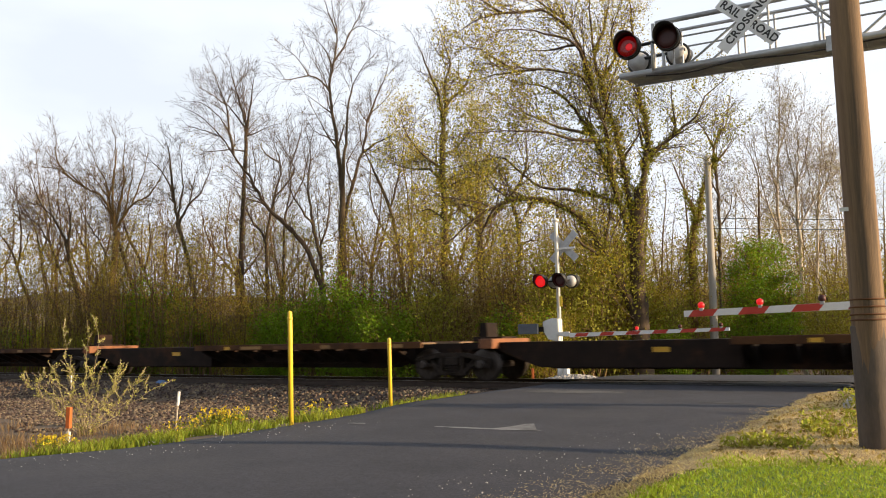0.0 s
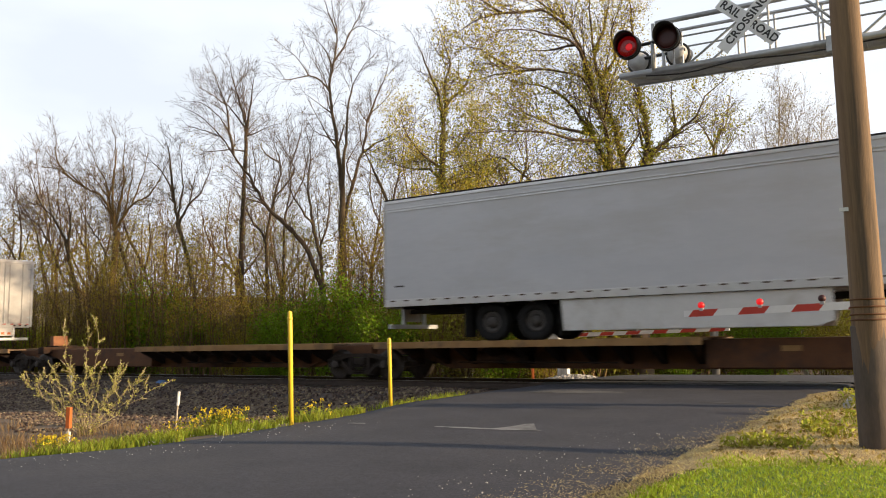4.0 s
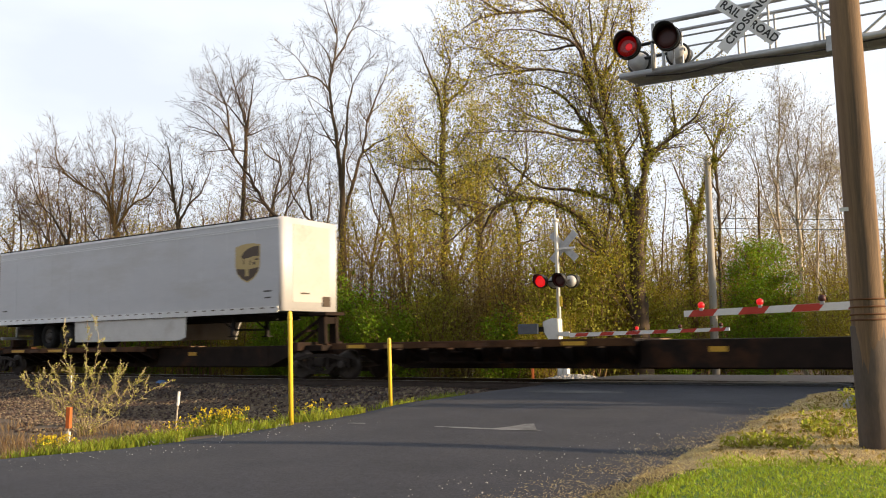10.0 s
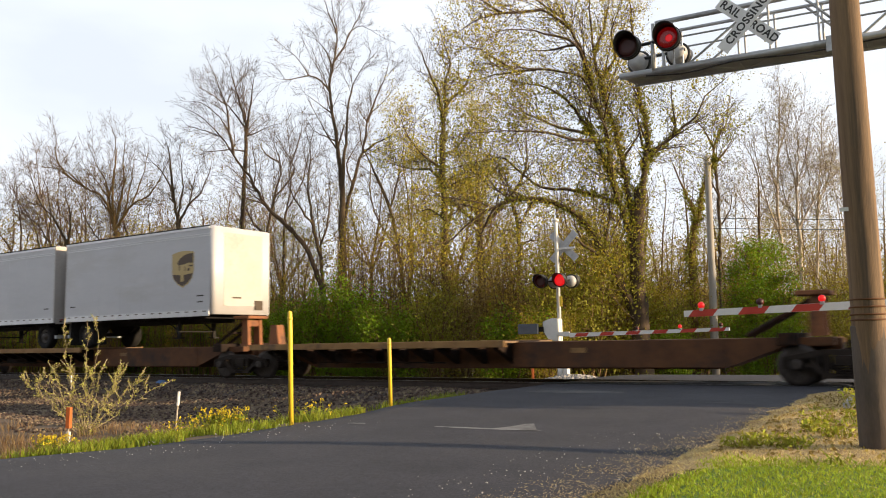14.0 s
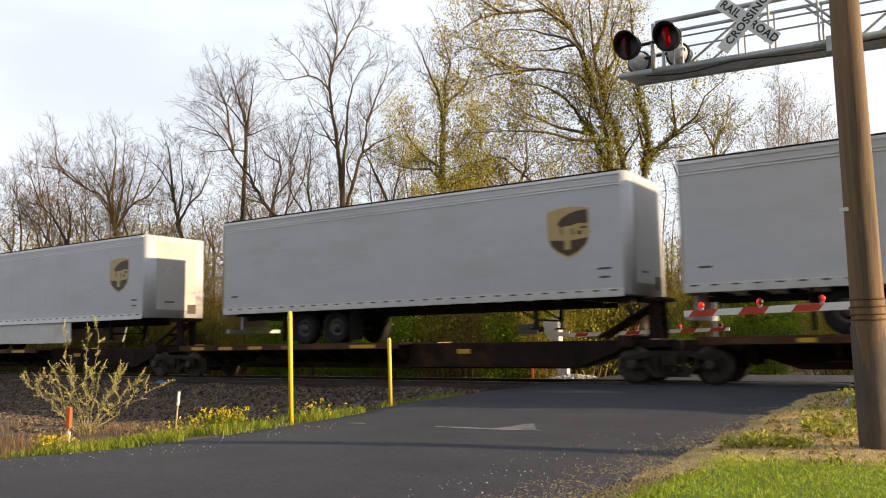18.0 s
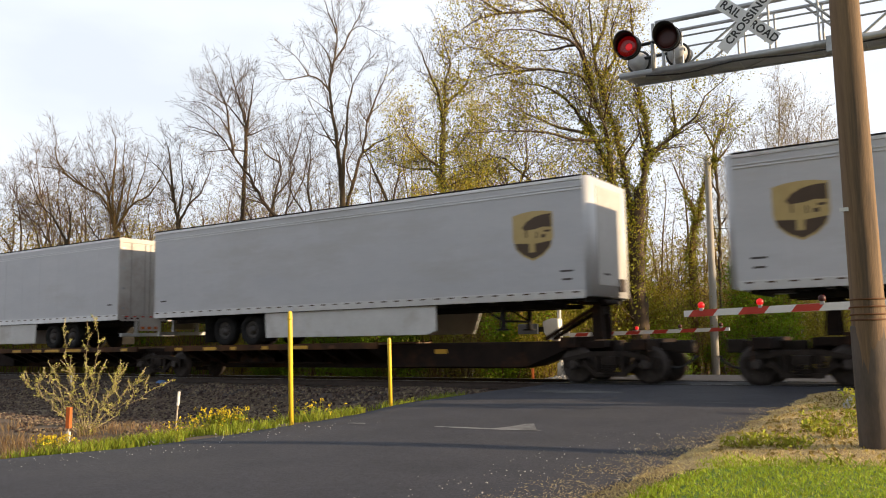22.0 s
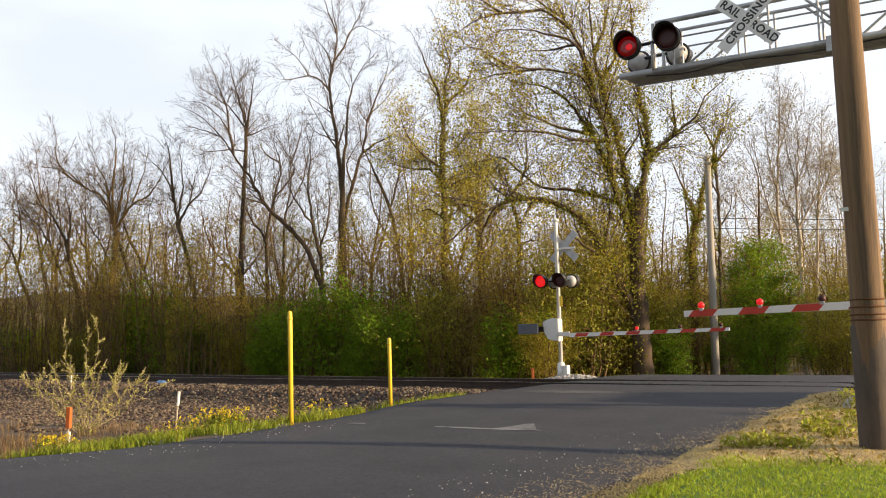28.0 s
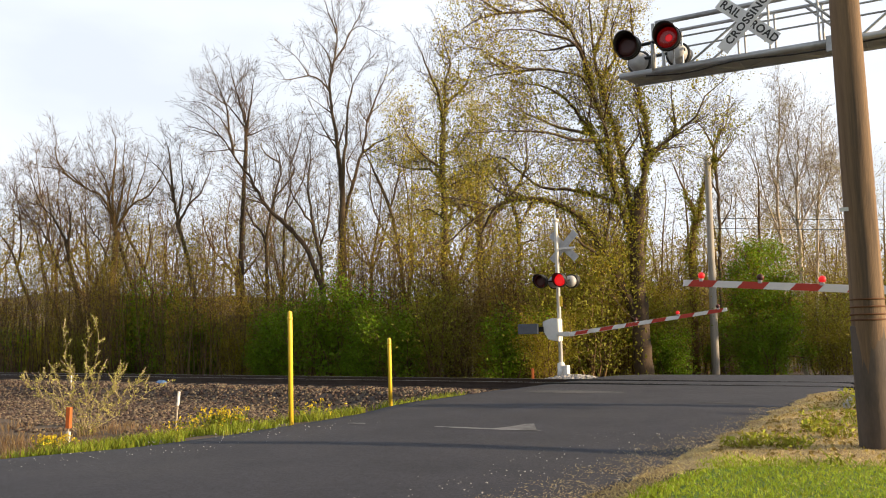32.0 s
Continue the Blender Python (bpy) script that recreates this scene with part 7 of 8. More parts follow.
w.limb(0.21, (0, -0.4), (0.06, 3.43), (0.09, 5.69), (0.28, 7.22), (0.53, 7.99))
w.limb(0.126, (0.59, 8.11), (0.9, 9.3, 0.1), (1.42, 10.36, 0.3), (1.63, 11.44, 0.4), (2.23, 12.26, 0.5), (2.46, 13.24, 0.6))
w.limb(0.095, (0.35, 7.48), (0.12, 8.41, -0.3), (-0.45, 9.66, -0.5), (-0.85, 10.56, -0.8))
w.limb(0.063, (1.43, 11.09), (1.26, 12.12, 0.4), (0.86, 12.92, 0.8))
w.limb(0.063, (1.33, 10.3), (1.98, 10.94, -0.3), (2.29, 11.69, -0.6))
w.stand(-10.16, 36, -1.54)
w = limbs(421, "bare")
w.limb(0.11, (0, -0.4), (0.07, 3.69), (0.18, 6.87), (0.29, 9.51), (0.21, 11.59))
w.limb(0.055, (0.24, 8.33), (0.97, 9.25, 0.3), (1.28, 10.5, 0.6))
w.limb(0.055, (0.31, 9.8), (-0.23, 10.94, -0.3), (-0.41, 12.06, -0.6))
w.limb(0.044, (0.21, 11.59), (0.58, 13.48, 0.3), (0.53, 14.8, 0.6))
w.stand(-10.46, 42, -1.71)
w = limbs(422, "pale")
w.limb(0.13, (0, -0.4), (0.08, 3.04), (0.18, 4.75), (0.24, 7.07), (0.18, 7.8))
w.limb(0.085, (0.22, 7.65), (0.34, 9.45, 0.2), (0.64, 11.87, 0.3), (0.65, 14.19, 0.5))
w.limb(0.072, (0.22, 7.65), (0.69, 8.54, -0.3), (1.2, 9.24, -0.5), (2.01, 10.24, -0.8))
w.limb(0.059, (0.18, 7.42), (-0.14, 8.65, 0.3), (-0.21, 9.83, 0.5), (-0.19, 11.09, 0.8))
w.limb(0.052, (0.29, 9.71), (0.82, 11.41, -0.3), (1.09, 13.1, -0.6))
w.limb(0.052, (0.29, 9.71), (0.11, 11.88, 0.3), (0.18, 13.79, 0.6))
w.stand(-6.96, 44, -1.16)
w = limbs(423, "pale")
w.limb(0.12, (0, -0.4), (0.09, 3.11), (0.2, 6.45), (0.16, 7.99), (0.18, 9.55))
w.limb(0.072, (0.18, 9.55), (0.51, 12.41, 0.2), (0.8, 14.68, 0.3), (0.91, 16.75, 0.5))
w.limb(0.06, (0.17, 7.68), (-0.56, 9.52, -0.2), (-0.97, 11.36, -0.4), (-1.24, 13.19, -0.6))
w.limb(0.054, (0.2, 9.86), (-0.03, 11.82, 0.3), (0.01, 14.15, 0.6))
w.limb(0.048, (0.41, 12.05), (0.91, 13.54, -0.3), (1.19, 15.02, -0.6))
w.stand(-8.2, 46, -1.16)
w = limbs(424, "pale")
w.limb(0.09, (0, -0.4), (0.09, 3.07), (0.36, 7.02), (0.56, 9.19))
w.limb(0.054, (0.56, 9.19), (1.01, 12.06, 0.2), (1.42, 14.68, 0.5))
w.limb(0.045, (0.53, 8.88), (1.22, 10.98, -0.3), (1.48, 13.09, -0.6))
w.limb(0.045, (0.46, 8.26), (0.27, 10.82, 0.3), (0.43, 13.13, 0.6))
w.stand(-6.68, 47, -1.16)
w = limbs(425, "green")
w.limb(0.1, (0, -0.4), (-0.05, 1.8), (0.09, 3.2), (0.26, 4.61), (0.37, 5.56))
w.limb(0.05, (-0.01, 2.04), (-0.3, 3.12, 0.7), (-0.49, 3.77, 1.4))
w.limb(0.05, (-0.01, 2.04), (0.53, 2.93, -0.7), (0.95, 3.39, -1.4))
w.limb(0.05, (0.07, 2.85), (-0.07, 3.97, 0.9), (0.05, 4.64, 1.8))
w.limb(0.05, (0.1, 2.97), (0.42, 3.84, -0.9), (0.53, 4.23, -1.8))
w.limb(0.04, (0.2, 4.14), (-0.29, 4.7, -0.5), (-0.61, 5.12, -1))
w.limb(0.04, (0.24, 4.26), (0.94, 4.89, 0.6), (1.52, 5.43, 1.3))
w.limb(0.05, (-0.02, 1.8), (-1.1, 2.05, -1), (-1.86, 2.5, -1.9))
w.limb(0.05, (-0.02, 1.8), (1.21, 2.02, 0.8), (2.31, 2.49, 1.6))
w.limb(0.04, (0.05, 2.5), (0.7, 3.24, 1.1), (1.3, 3.77, 2.2))
w.limb(0.04, (0.05, 2.27), (-0.54, 2.94, -1.1), (-0.8, 3.67, -2.2))
w.limb(0.05, (0, 0.9), (-0.7, 1.1, 0.6), (-1.4, 1.0, 1))
w.limb(0.05, (0, 0.9), (0.8, 1.1, -0.6), (1.6, 1.0, -1))
w.limb(0.05, (0, 0.8), (-0.4, 0.9, -0.8), (-0.9, 0.8, -1.4))
w.limb(0.05, (0, 1.4), (0.5, 1.6, -0.9), (0.7, 1.9, -1.4))
w.stand(-7.33, 35, -0.96)


def arching_tree():
    """The big ivy-clad tree beside the crossing, with one limb that arches down towards the track."""
    w = limbs(7, "big")
    w.limb(0.389, (0, -0.4), (-0.06, 1.8), (-0.1, 3.03), (-0.1, 4.27), (-0.06, 5.52), (0.15, 7.2))
    w.limb(0.135, (0.15, 7.1), (0.38, 8.25, -0.1), (0.48, 8.98, -0.1), (0.39, 10.04, -0.2), (0.22, 10.99, -0.3), (0.13, 12.94, -0.3), (0.02, 14.45, -0.4), (-0.02, 15.76, -0.5))
    w.limb(0.0979, (0.48, 8.37), (1.07, 8.97, 0.2), (1.47, 9.31, 0.3), (1.69, 9.76, 0.5), (1.64, 10.85, 0.6), (1.82, 11.75, 0.8))
    w.limb(0.0687, (1.46, 9.31), (1.93, 9.68, -0.2), (2.35, 9.98, -0.4), (2.61, 10.62, -0.6), (3.37, 11.26, -0.8))
    w.limb(0.147, (-0.07, 5.31), (-0.28, 7.01, 0.1), (-0.44, 8.31, 0.1), (-0.67, 9.8, 0.2), (-0.94, 10.7, 0.2), (-1.1, 11.65, 0.3), (-1.27, 12.79, 0.4), (-1.31, 14.17, 0.4), (-1.33, 16.03, 0.5))
    w.limb(0.135, (-0.18, 5.1), (-0.67, 6.77, -0.1), (-0.96, 8.24, -0.3), (-1.08, 9.38, -0.4), (-1.43, 10.48, -0.5), (-1.73, 11.2, -0.6), (-2.32, 11.52, -0.8), (-3.21, 11.64, -0.9), (-4.25, 11.67, -1), (-4.92, 11.57, -1.2), (-5.49, 11.96, -1.3))
    w.limb(0.11, (-0.74, 7.44), (-1.23, 8.77, 0.2), (-1.72, 9.81, 0.4), (-2.28, 10.76, 0.5), (-2.69, 11.16, 0.7), (-3.31, 11.57, 0.9), (-4.38, 11.81, 1.1), (-4.95, 12.26, 1.3))
    w.limb(0.0734, (-1.69, 9.6), (-2.79, 9.67, -0.3), (-3.55, 9.9, -0.6), (-4.3, 10.14, -1), (-4.83, 10.37, -1.3), (-5.44, 10.64, -1.6))
    w.limb(0.0857, (-0.78, 6.59), (-1.67, 7.16, 0.1), (-2.58, 7.4, 0.3), (-3.41, 7.49, 0.4), (-4.19, 8.06, 0.5), (-4.77, 8.71, 0.7), (-5.48, 8.7, 0.8), (-6.78, 8.43, 1))
    w.limb(0.0734, (-0.98, 8.94), (-1.96, 9, -0.2), (-2.82, 9.14, -0.4), (-3.77, 9.29, -0.6), (-5.34, 9.27, -0.8), (-6.68, 9.11, -1))
    w.limb(0.212, (-0.08, 2.31), (-0.57, 3.4, -0.1), (-1.07, 4.49, -0.1), (-1.54, 5.32, -0.2), (-1.89, 5.95, -0.2), (-2.5, 6.54, -0.3), (-3.52, 6.95, -0.3), (-4.66, 6.9, -0.4), (-5.61, 6.5, -0.5), (-6.4, 5.97, -0.5), (-7.11, 5.36, -0.6), (-7.99, 5.46, -0.6))
    w.limb(0.0537, (-3.79, 6.95), (-4.16, 6.43, -0.4), (-4.39, 5.88, -0.8))
    w.limb(0.0537, (-5.26, 6.73), (-5.79, 5.71, 0.5), (-5.68, 5.12, 1))
    w.limb(0.0979, (-1.42, 10.9), (-1.79, 12.18), (-2.28, 13.3), (-2.68, 14.14), (-3.07, 15.16))
    w.limb(0.0687, (-1.57, 11.52), (-2.21, 12.61, -0.3), (-3.34, 12.9, -0.6), (-4.31, 12.97, -1), (-5.26, 12.7, -1.3))
    w.limb(0.0612, (-2.31, 12.68), (-3.2, 12.6, 0.6), (-3.9, 12.77, 1.1))
    w.limb(0.0734, (-2.28, 13.3), (-3.37, 13.89, -0.4), (-4.16, 13.64, -0.7), (-5.01, 13.83, -1.1))
    w.limb(0.0734, (-1.33, 12.88), (-0.64, 14.18, 0.5), (-0.25, 15.76, 1))
    w.limb(0.0734, (-1.14, 11.55), (-0.57, 12.3, -0.3), (-0.7, 13.28, -0.6), (-0.42, 14.01, -1))
    w.limb(0.0612, (-2.68, 14.14), (-3.76, 15.04, 0.7), (-4.56, 15.85, 1.4))
    w.limb(0.0612, (-4.1, 13.35), (-5.19, 13.58, -0.4), (-5.96, 13.1, -0.9), (-6.71, 12.42, -1.3))
    w.limb(0.0537, (-4.48, 11.46), (-5.41, 11.62, 0.6), (-6.27, 11.48, 1.1))
    w.limb(0.0612, (-0.3, 7), (-0.89, 5.9, -0.4), (-1.33, 4.83, -0.8))
    w.limb(0.0537, (-4.93, 14.31), (-5.65, 14.48, 0.6), (-6.13, 14.88, 1.3))
    w.limb(0.0537, (-4.68, 12.08), (-5.66, 12.31, -0.6), (-6.61, 12.2, -1.3))
    return w.stand(-9.85, 28.5, -0.83)


arching_tree()


def far_woods():
    """Distant trees beyond, as one body of branches and one of buds."""
    w = Wood(55)
    rnd = random.Random(55)
    for k in range(120):
        d = rnd.uniform(46, 95)
        a = rnd.uniform(-0.62, 0.62)
        p = Vector((-0.5429, 0.8398, 0)) * d + RIGHT * (a * d)
        if p.y < 36:
            continue
        z = float(ground_z(p.x, p.y))
        H = rnd.uniform(9, 16)
        base = Vector((p.x, p.y, z - 0.3))
        lean = Vector((rnd.uniform(-1.5, 1.5), rnd.uniform(-1, 1), 0))
        w.path([base, base + lean * 0.3 + Vector((0, 0, H * 0.35)), base + lean + Vector((0, 0, H * 0.85))], rnd.uniform(0.12, 0.22), 0.04, 2, 2, (0, 1, 1), 0.03, 0.18, 0.85, H * 0.19, 0.25)
    o = tubes("distant_wood", w.limbs + w.twigs, 3, M_TWIG)
    tagged(o, "distant bare grey-brown woodland", "woodland", kind="stuff")
    o = leaf_cloud("distant_buds", scatter(w.tips, 26000, 0.4, 5), 0.065, M_LEAF_BROWN, 5)
    tagged(o, "haze of tan buds and young leaves in the distant wood", "woodland", kind="stuff")
    rs = np.random.RandomState(12)
    n = 36000
    d = rs.uniform(42, 100, n)
    a = rs.uniform(-0.66, 0.62, n)
    x, y = -0.5429 * d + 0.8398 * a * d, 0.8398 * d + 0.5429 * a * d
    h = rs.uniform(0, 1, n) ** 1.35 * (0.075 * d + 1.2 + 1.3 * np.sin(a * 23) + np.sin(d * 0.3))
    ok = y > 31
    o = leaf_cloud("distant_brush", np.stack([x, y, ground_z(x, y) + h], 1)[ok], 0.10, M_LEAF_OLIVE, 13)
    tagged(o, "distant olive-brown brushwood under the trees", "woodland", kind="stuff")
    n = 42000
    d = rs.uniform(38, 80, n)
    a = rs.uniform(-0.66, 0.62, n)
    x, y = -0.5429 * d + 0.8398 * a * d, 0.8398 * d + 0.5429 * a * d
    h = 0.5 + rs.uniform(0, 1, n) ** 1.1 * (9.5 + 2.0 * np.sin(a * 31 + 1) + np.sin(d * 0.4))
    ok = (y > 30) & ((x < -9.5) | (y > 40))
    o = leaf_cloud("brushwood_buds", np.stack([x, y, ground_z(x, y) + h], 1)[ok], 0.05, M_LEAF_BROWN, 15)
    tagged(o, "tan budding brushwood between the trunks", "woodland", kind="stuff")
    o = leaf_cloud("brushwood_leaves", np.stack([x + 1.0, y + 1.5, ground_z(x, y) + h * 0.8], 1)[ok][::2], 0.055, M_LEAF_IVY, 16)
    tagged(o, "young yellow-green leaves in the brushwood", "woodland", kind="stuff")

    n = 40000
    d = rs.uniform(92, 130, n)
    a = np.where(np.arange(n) < 30000, rs.uniform(-0.72, 0.66, n), rs.uniform(0.05, 0.5, n))
    x, y = -0.5429 * d + 0.8398 * a * d, 0.8398 * d + 0.5429 * a * d
    h = rs.uniform(0, 1, n) ** 1.25 * (12.0 - 1.0 * ease(-0.2, -0.35, a) - 4.0 * ease(0.18, 0.27, a) + 2.0 * np.sin(a * 19) + 1.2 * np.sin(a * 47))
    c = np.stack([x, y, ground_z(x, y) + h], 1)
    o = leaf_cloud("woodland_edge", c[:30000], 0.19, M_LEAF_BROWN, 17)
    tagged(o, "dense olive-brown far edge of the wood", "woodland", kind="stuff")
    o = leaf_cloud("budding_woodland", c[30000:], 0.17, M_LEAF_TAN, 18)
    tagged(o, "pale tan budding wood beyond the road", "woodland", kind="stuff")


def thicket():
    """Slender saplings and dead stems that fill the wood between the trees."""
    w = Wood(91)
    rnd = random.Random(91)
    for k in range(380):
        d = rnd.uniform(31, 62)
        a = rnd.uniform(-0.60, 0.56)
        p = Vector((-0.5429, 0.8398, 0)) * d + RIGHT * (a * d)
        if p.y < 27.5 or (p.x > -9.5 and p.y < 40) or (p.x > -4):
            continue
        base = Vector((p.x, p.y, float(ground_z(p.x, p.y)) - 0.2))
        H = rnd.uniform(2.5, 6.5)
        lean = Vector((rnd.gauss(0, 0.9), rnd.gauss(0, 0.6), 0)) * (H / 6)
        n = 5
        q0, r0 = base, rnd.uniform(0.018, 0.05)
        for j in range(1, n + 1):
            t = j / n
            q1 = base + lean * t ** 1.4 + Vector((rnd.gauss(0, 0.08), rnd.gauss(0, 0.08), H * t))
            r1 = r0 * 0.8
            w.seg(q0, q1, r0, max(r1, 0.011))
            if j > 1:
                for _ in range(2):
                    e = Vector((rnd.gauss(0, 1), rnd.gauss(0, 1), rnd.uniform(0.2, 1.4))).normalized()
                    q2 = q1 + e * rnd.uniform(0.5, 1.3)
                    w.seg(q1, q2, max(0.012, r1 * 0.5), 0.01)
                    w.seg(q2, q2 + (e + Vector((rnd.gauss(0, 0.4), rnd.gauss(0, 0.4), 0.5))) * 0.5, 0.011, 0.009)
                    w.tips += [q2, q2 + e * 0.3]
            q0, r0 = q1, r1
    o = tubes("sapling_thicket", w.limbs + w.twigs, 3, M_TWIG)
    tagged(o, "thicket of slender bare brown saplings", "saplings", kind="stuff")
    o = leaf_cloud("thicket_buds", scatter(w.tips, 26000, 0.28, 92), 0.04, M_LEAF_BROWN, 92)
    tagged(o, "tan and olive buds of the sapling thicket", "saplings", kind="stuff")
    o = leaf_cloud("thicket_leaves", scatter([p for p in w.tips if p.z < 5], 30000, 0.3, 93), 0.045, M_LEAF_IVY, 93)
    tagged(o, "olive young leaves of the sapling thicket", "saplings", kind="stuff")


def brush_masses():
    """Thick soft brushwood that fills the wood edge to twice a man's height: fine upright stems and small half-open leaves."""
    rs = np.random.RandomState(140)
    spans = ((-0.43, -0.335, 39, 7.6, 12325), (-0.335, -0.25, 37, 6.2, 10150), (-0.25, -0.13, 41, 6.2, 13050), (-0.135, 0.01, 37, 8.0, 27550), (0.01, 0.09, 38, 7.4, 13775), (0.06, 0.26, 33, 6.6, 27550), (-0.57, -0.40, 42, 6.8, 20000), (0.25, 0.33, 36, 4.8, 6525), (0.36, 0.53, 47, 8.6, 18850), (0.27, 0.40, 50, 8.6, 13050))
    places, stems = [], []
    for a0, a1, d0, top, n in spans:
        d = d0 + rs.uniform(-1.5, 2.5, n)
        a = rs.uniform(a0 - 0.012, a1 + 0.012, n)
        edge = ease(a0 - 0.012, a0 + 0.02, a) * ease(a1 + 0.012, a1 - 0.02, a)
        high = top * (0.55 + 0.45 * edge) * (1 + 0.10 * np.sin(a * 95) + 0.07 * np.sin(a * 210 + d))
        h = rs.uniform(0.05, 1, n) ** 0.75 * high
        x, y = -0.5429 * d + 0.8398 * a * d, 0.8398 * d + 0.5429 * a * d
        places.append(np.stack([x, y, ground_z(x, y) + h], 1))
        for k in range(0, n, 90):
            b = np.array([x[k], y[k], float(ground_z(x[k], y[k])) - 0.1])
            e = np.array([rs.normal(0, 0.5), rs.normal(0, 0.5), high[k] * rs.uniform(0.7, 1.05)])
            m = b + e * 0.5 + rs.normal(0, 0.12, 3)
            stems += [(*b, *m, 0.018, 0.012), (*m, *(b + e), 0.012, 0.006)]
            for _ in range(3):
                f = m + (e * 0.5) * rs.uniform(0, 0.8)
                stems.append((*f, *(f + np.array([rs.normal(0, 0.5), rs.normal(0, 0.5), rs.uniform(0.2, 0.9)])), 0.009, 0.005))
    c = np.concatenate(places)
    pick = rs.uniform(0, 1, len(c))
    tagged(tubes("brush_stems", stems, 3, M_TWIG), "upright brown stems of the brushwood", "brushwood", kind="stuff")
    tagged(leaf_cloud("brush_buds", c[pick < 0.45], 0.042, M_LEAF_BRUSH, 141), "soft brown half-open leaves of the brushwood", "brushwood", kind="stuff")
    tagged(leaf_cloud("brush_leaves", c[pick >= 0.45], 0.042, M_LEAF_OLIVE, 142), "soft olive leaves of the brushwood", "brushwood", kind="stuff")


far_woods()
brush_masses()
thicket()


def woods_behind():
    """Unseen leaf mass added behind the camera to shut off the low sky light there."""
    rs = np.random.RandomState(21)
    n = 16000
    x = rs.uniform(-75, 55, n)
    y = -24 - rs.uniform(0, 8, n)
    h = rs.uniform(0, 1, n) * (13 + 2.5 * np.sin(x * 0.35) + 1.5 * np.sin(x * 1.1))
    o = leaf_cloud("woods_behind", np.stack([x, y, ground_z(x, y) + h], 1), 0.75, M_LEAF_OLIVE, 22)
    tagged(o, "unseen dark wood added behind to block low sky light", "woodland", kind="stuff")


def woods_beside():
    """Unseen leaf mass added on the far side of the track to shade the undergrowth."""
    rs = np.random.RandomState(25)
    n = 15000
    x = rs.uniform(9, 62, n)
    y = rs.uniform(33, 52, n) + 0.05 * x
    h = rs.uniform(0, 1, n) * (7.5 + 2.0 * np.sin(x * 0.5) + 1.2 * np.sin(x * 1.3 + y))
    o = leaf_cloud("woods_beside", np.stack([x, y, ground_z(x, y) + h], 1), 0.45, M_LEAF_OLIVE, 26)
    tagged(o, "unseen wood added beside the track to shade the undergrowth", "woodland", kind="stuff")


woods_behind()
woods_beside()


def shrub_kind(seed, height, width, leaf, n_leaf, size, label, twig=M_TWIG, stems=7):
    w = Wood(seed)
    rnd = random.Random(seed)
    for k in range(stems):
        a = rnd.uniform(0, 6.28)
        s = Vector((math.cos(a), math.sin(a), 0)) * rnd.uniform(0.1, width * 0.5)
        h = height * rnd.uniform(0.65, 1.0)
        w.path([s * 0.2 - Vector((0, 0, 0.2)), s * 0.6 + Vector((0, 0, h * 0.45)), s * 1.1 + Vector((0, 0, h * 0.85))], 0.04, 0.012, 1, 1, (0, 2, 1), 0.05, 0.2, 0.8, height * 0.2, 0.15)
    t = thing("shrub", label, "shrub", group="shrubs along the wood edge")
    tubes("branchwork", w.limbs + w.twigs, 3, twig, t)
    rs = np.random.RandomState(seed)
    keep = [p for p in w.tips]
    leaf_cloud("foliage", scatter(keep, n_leaf, height * 0.075, seed), size, leaf, seed, t)
    return t


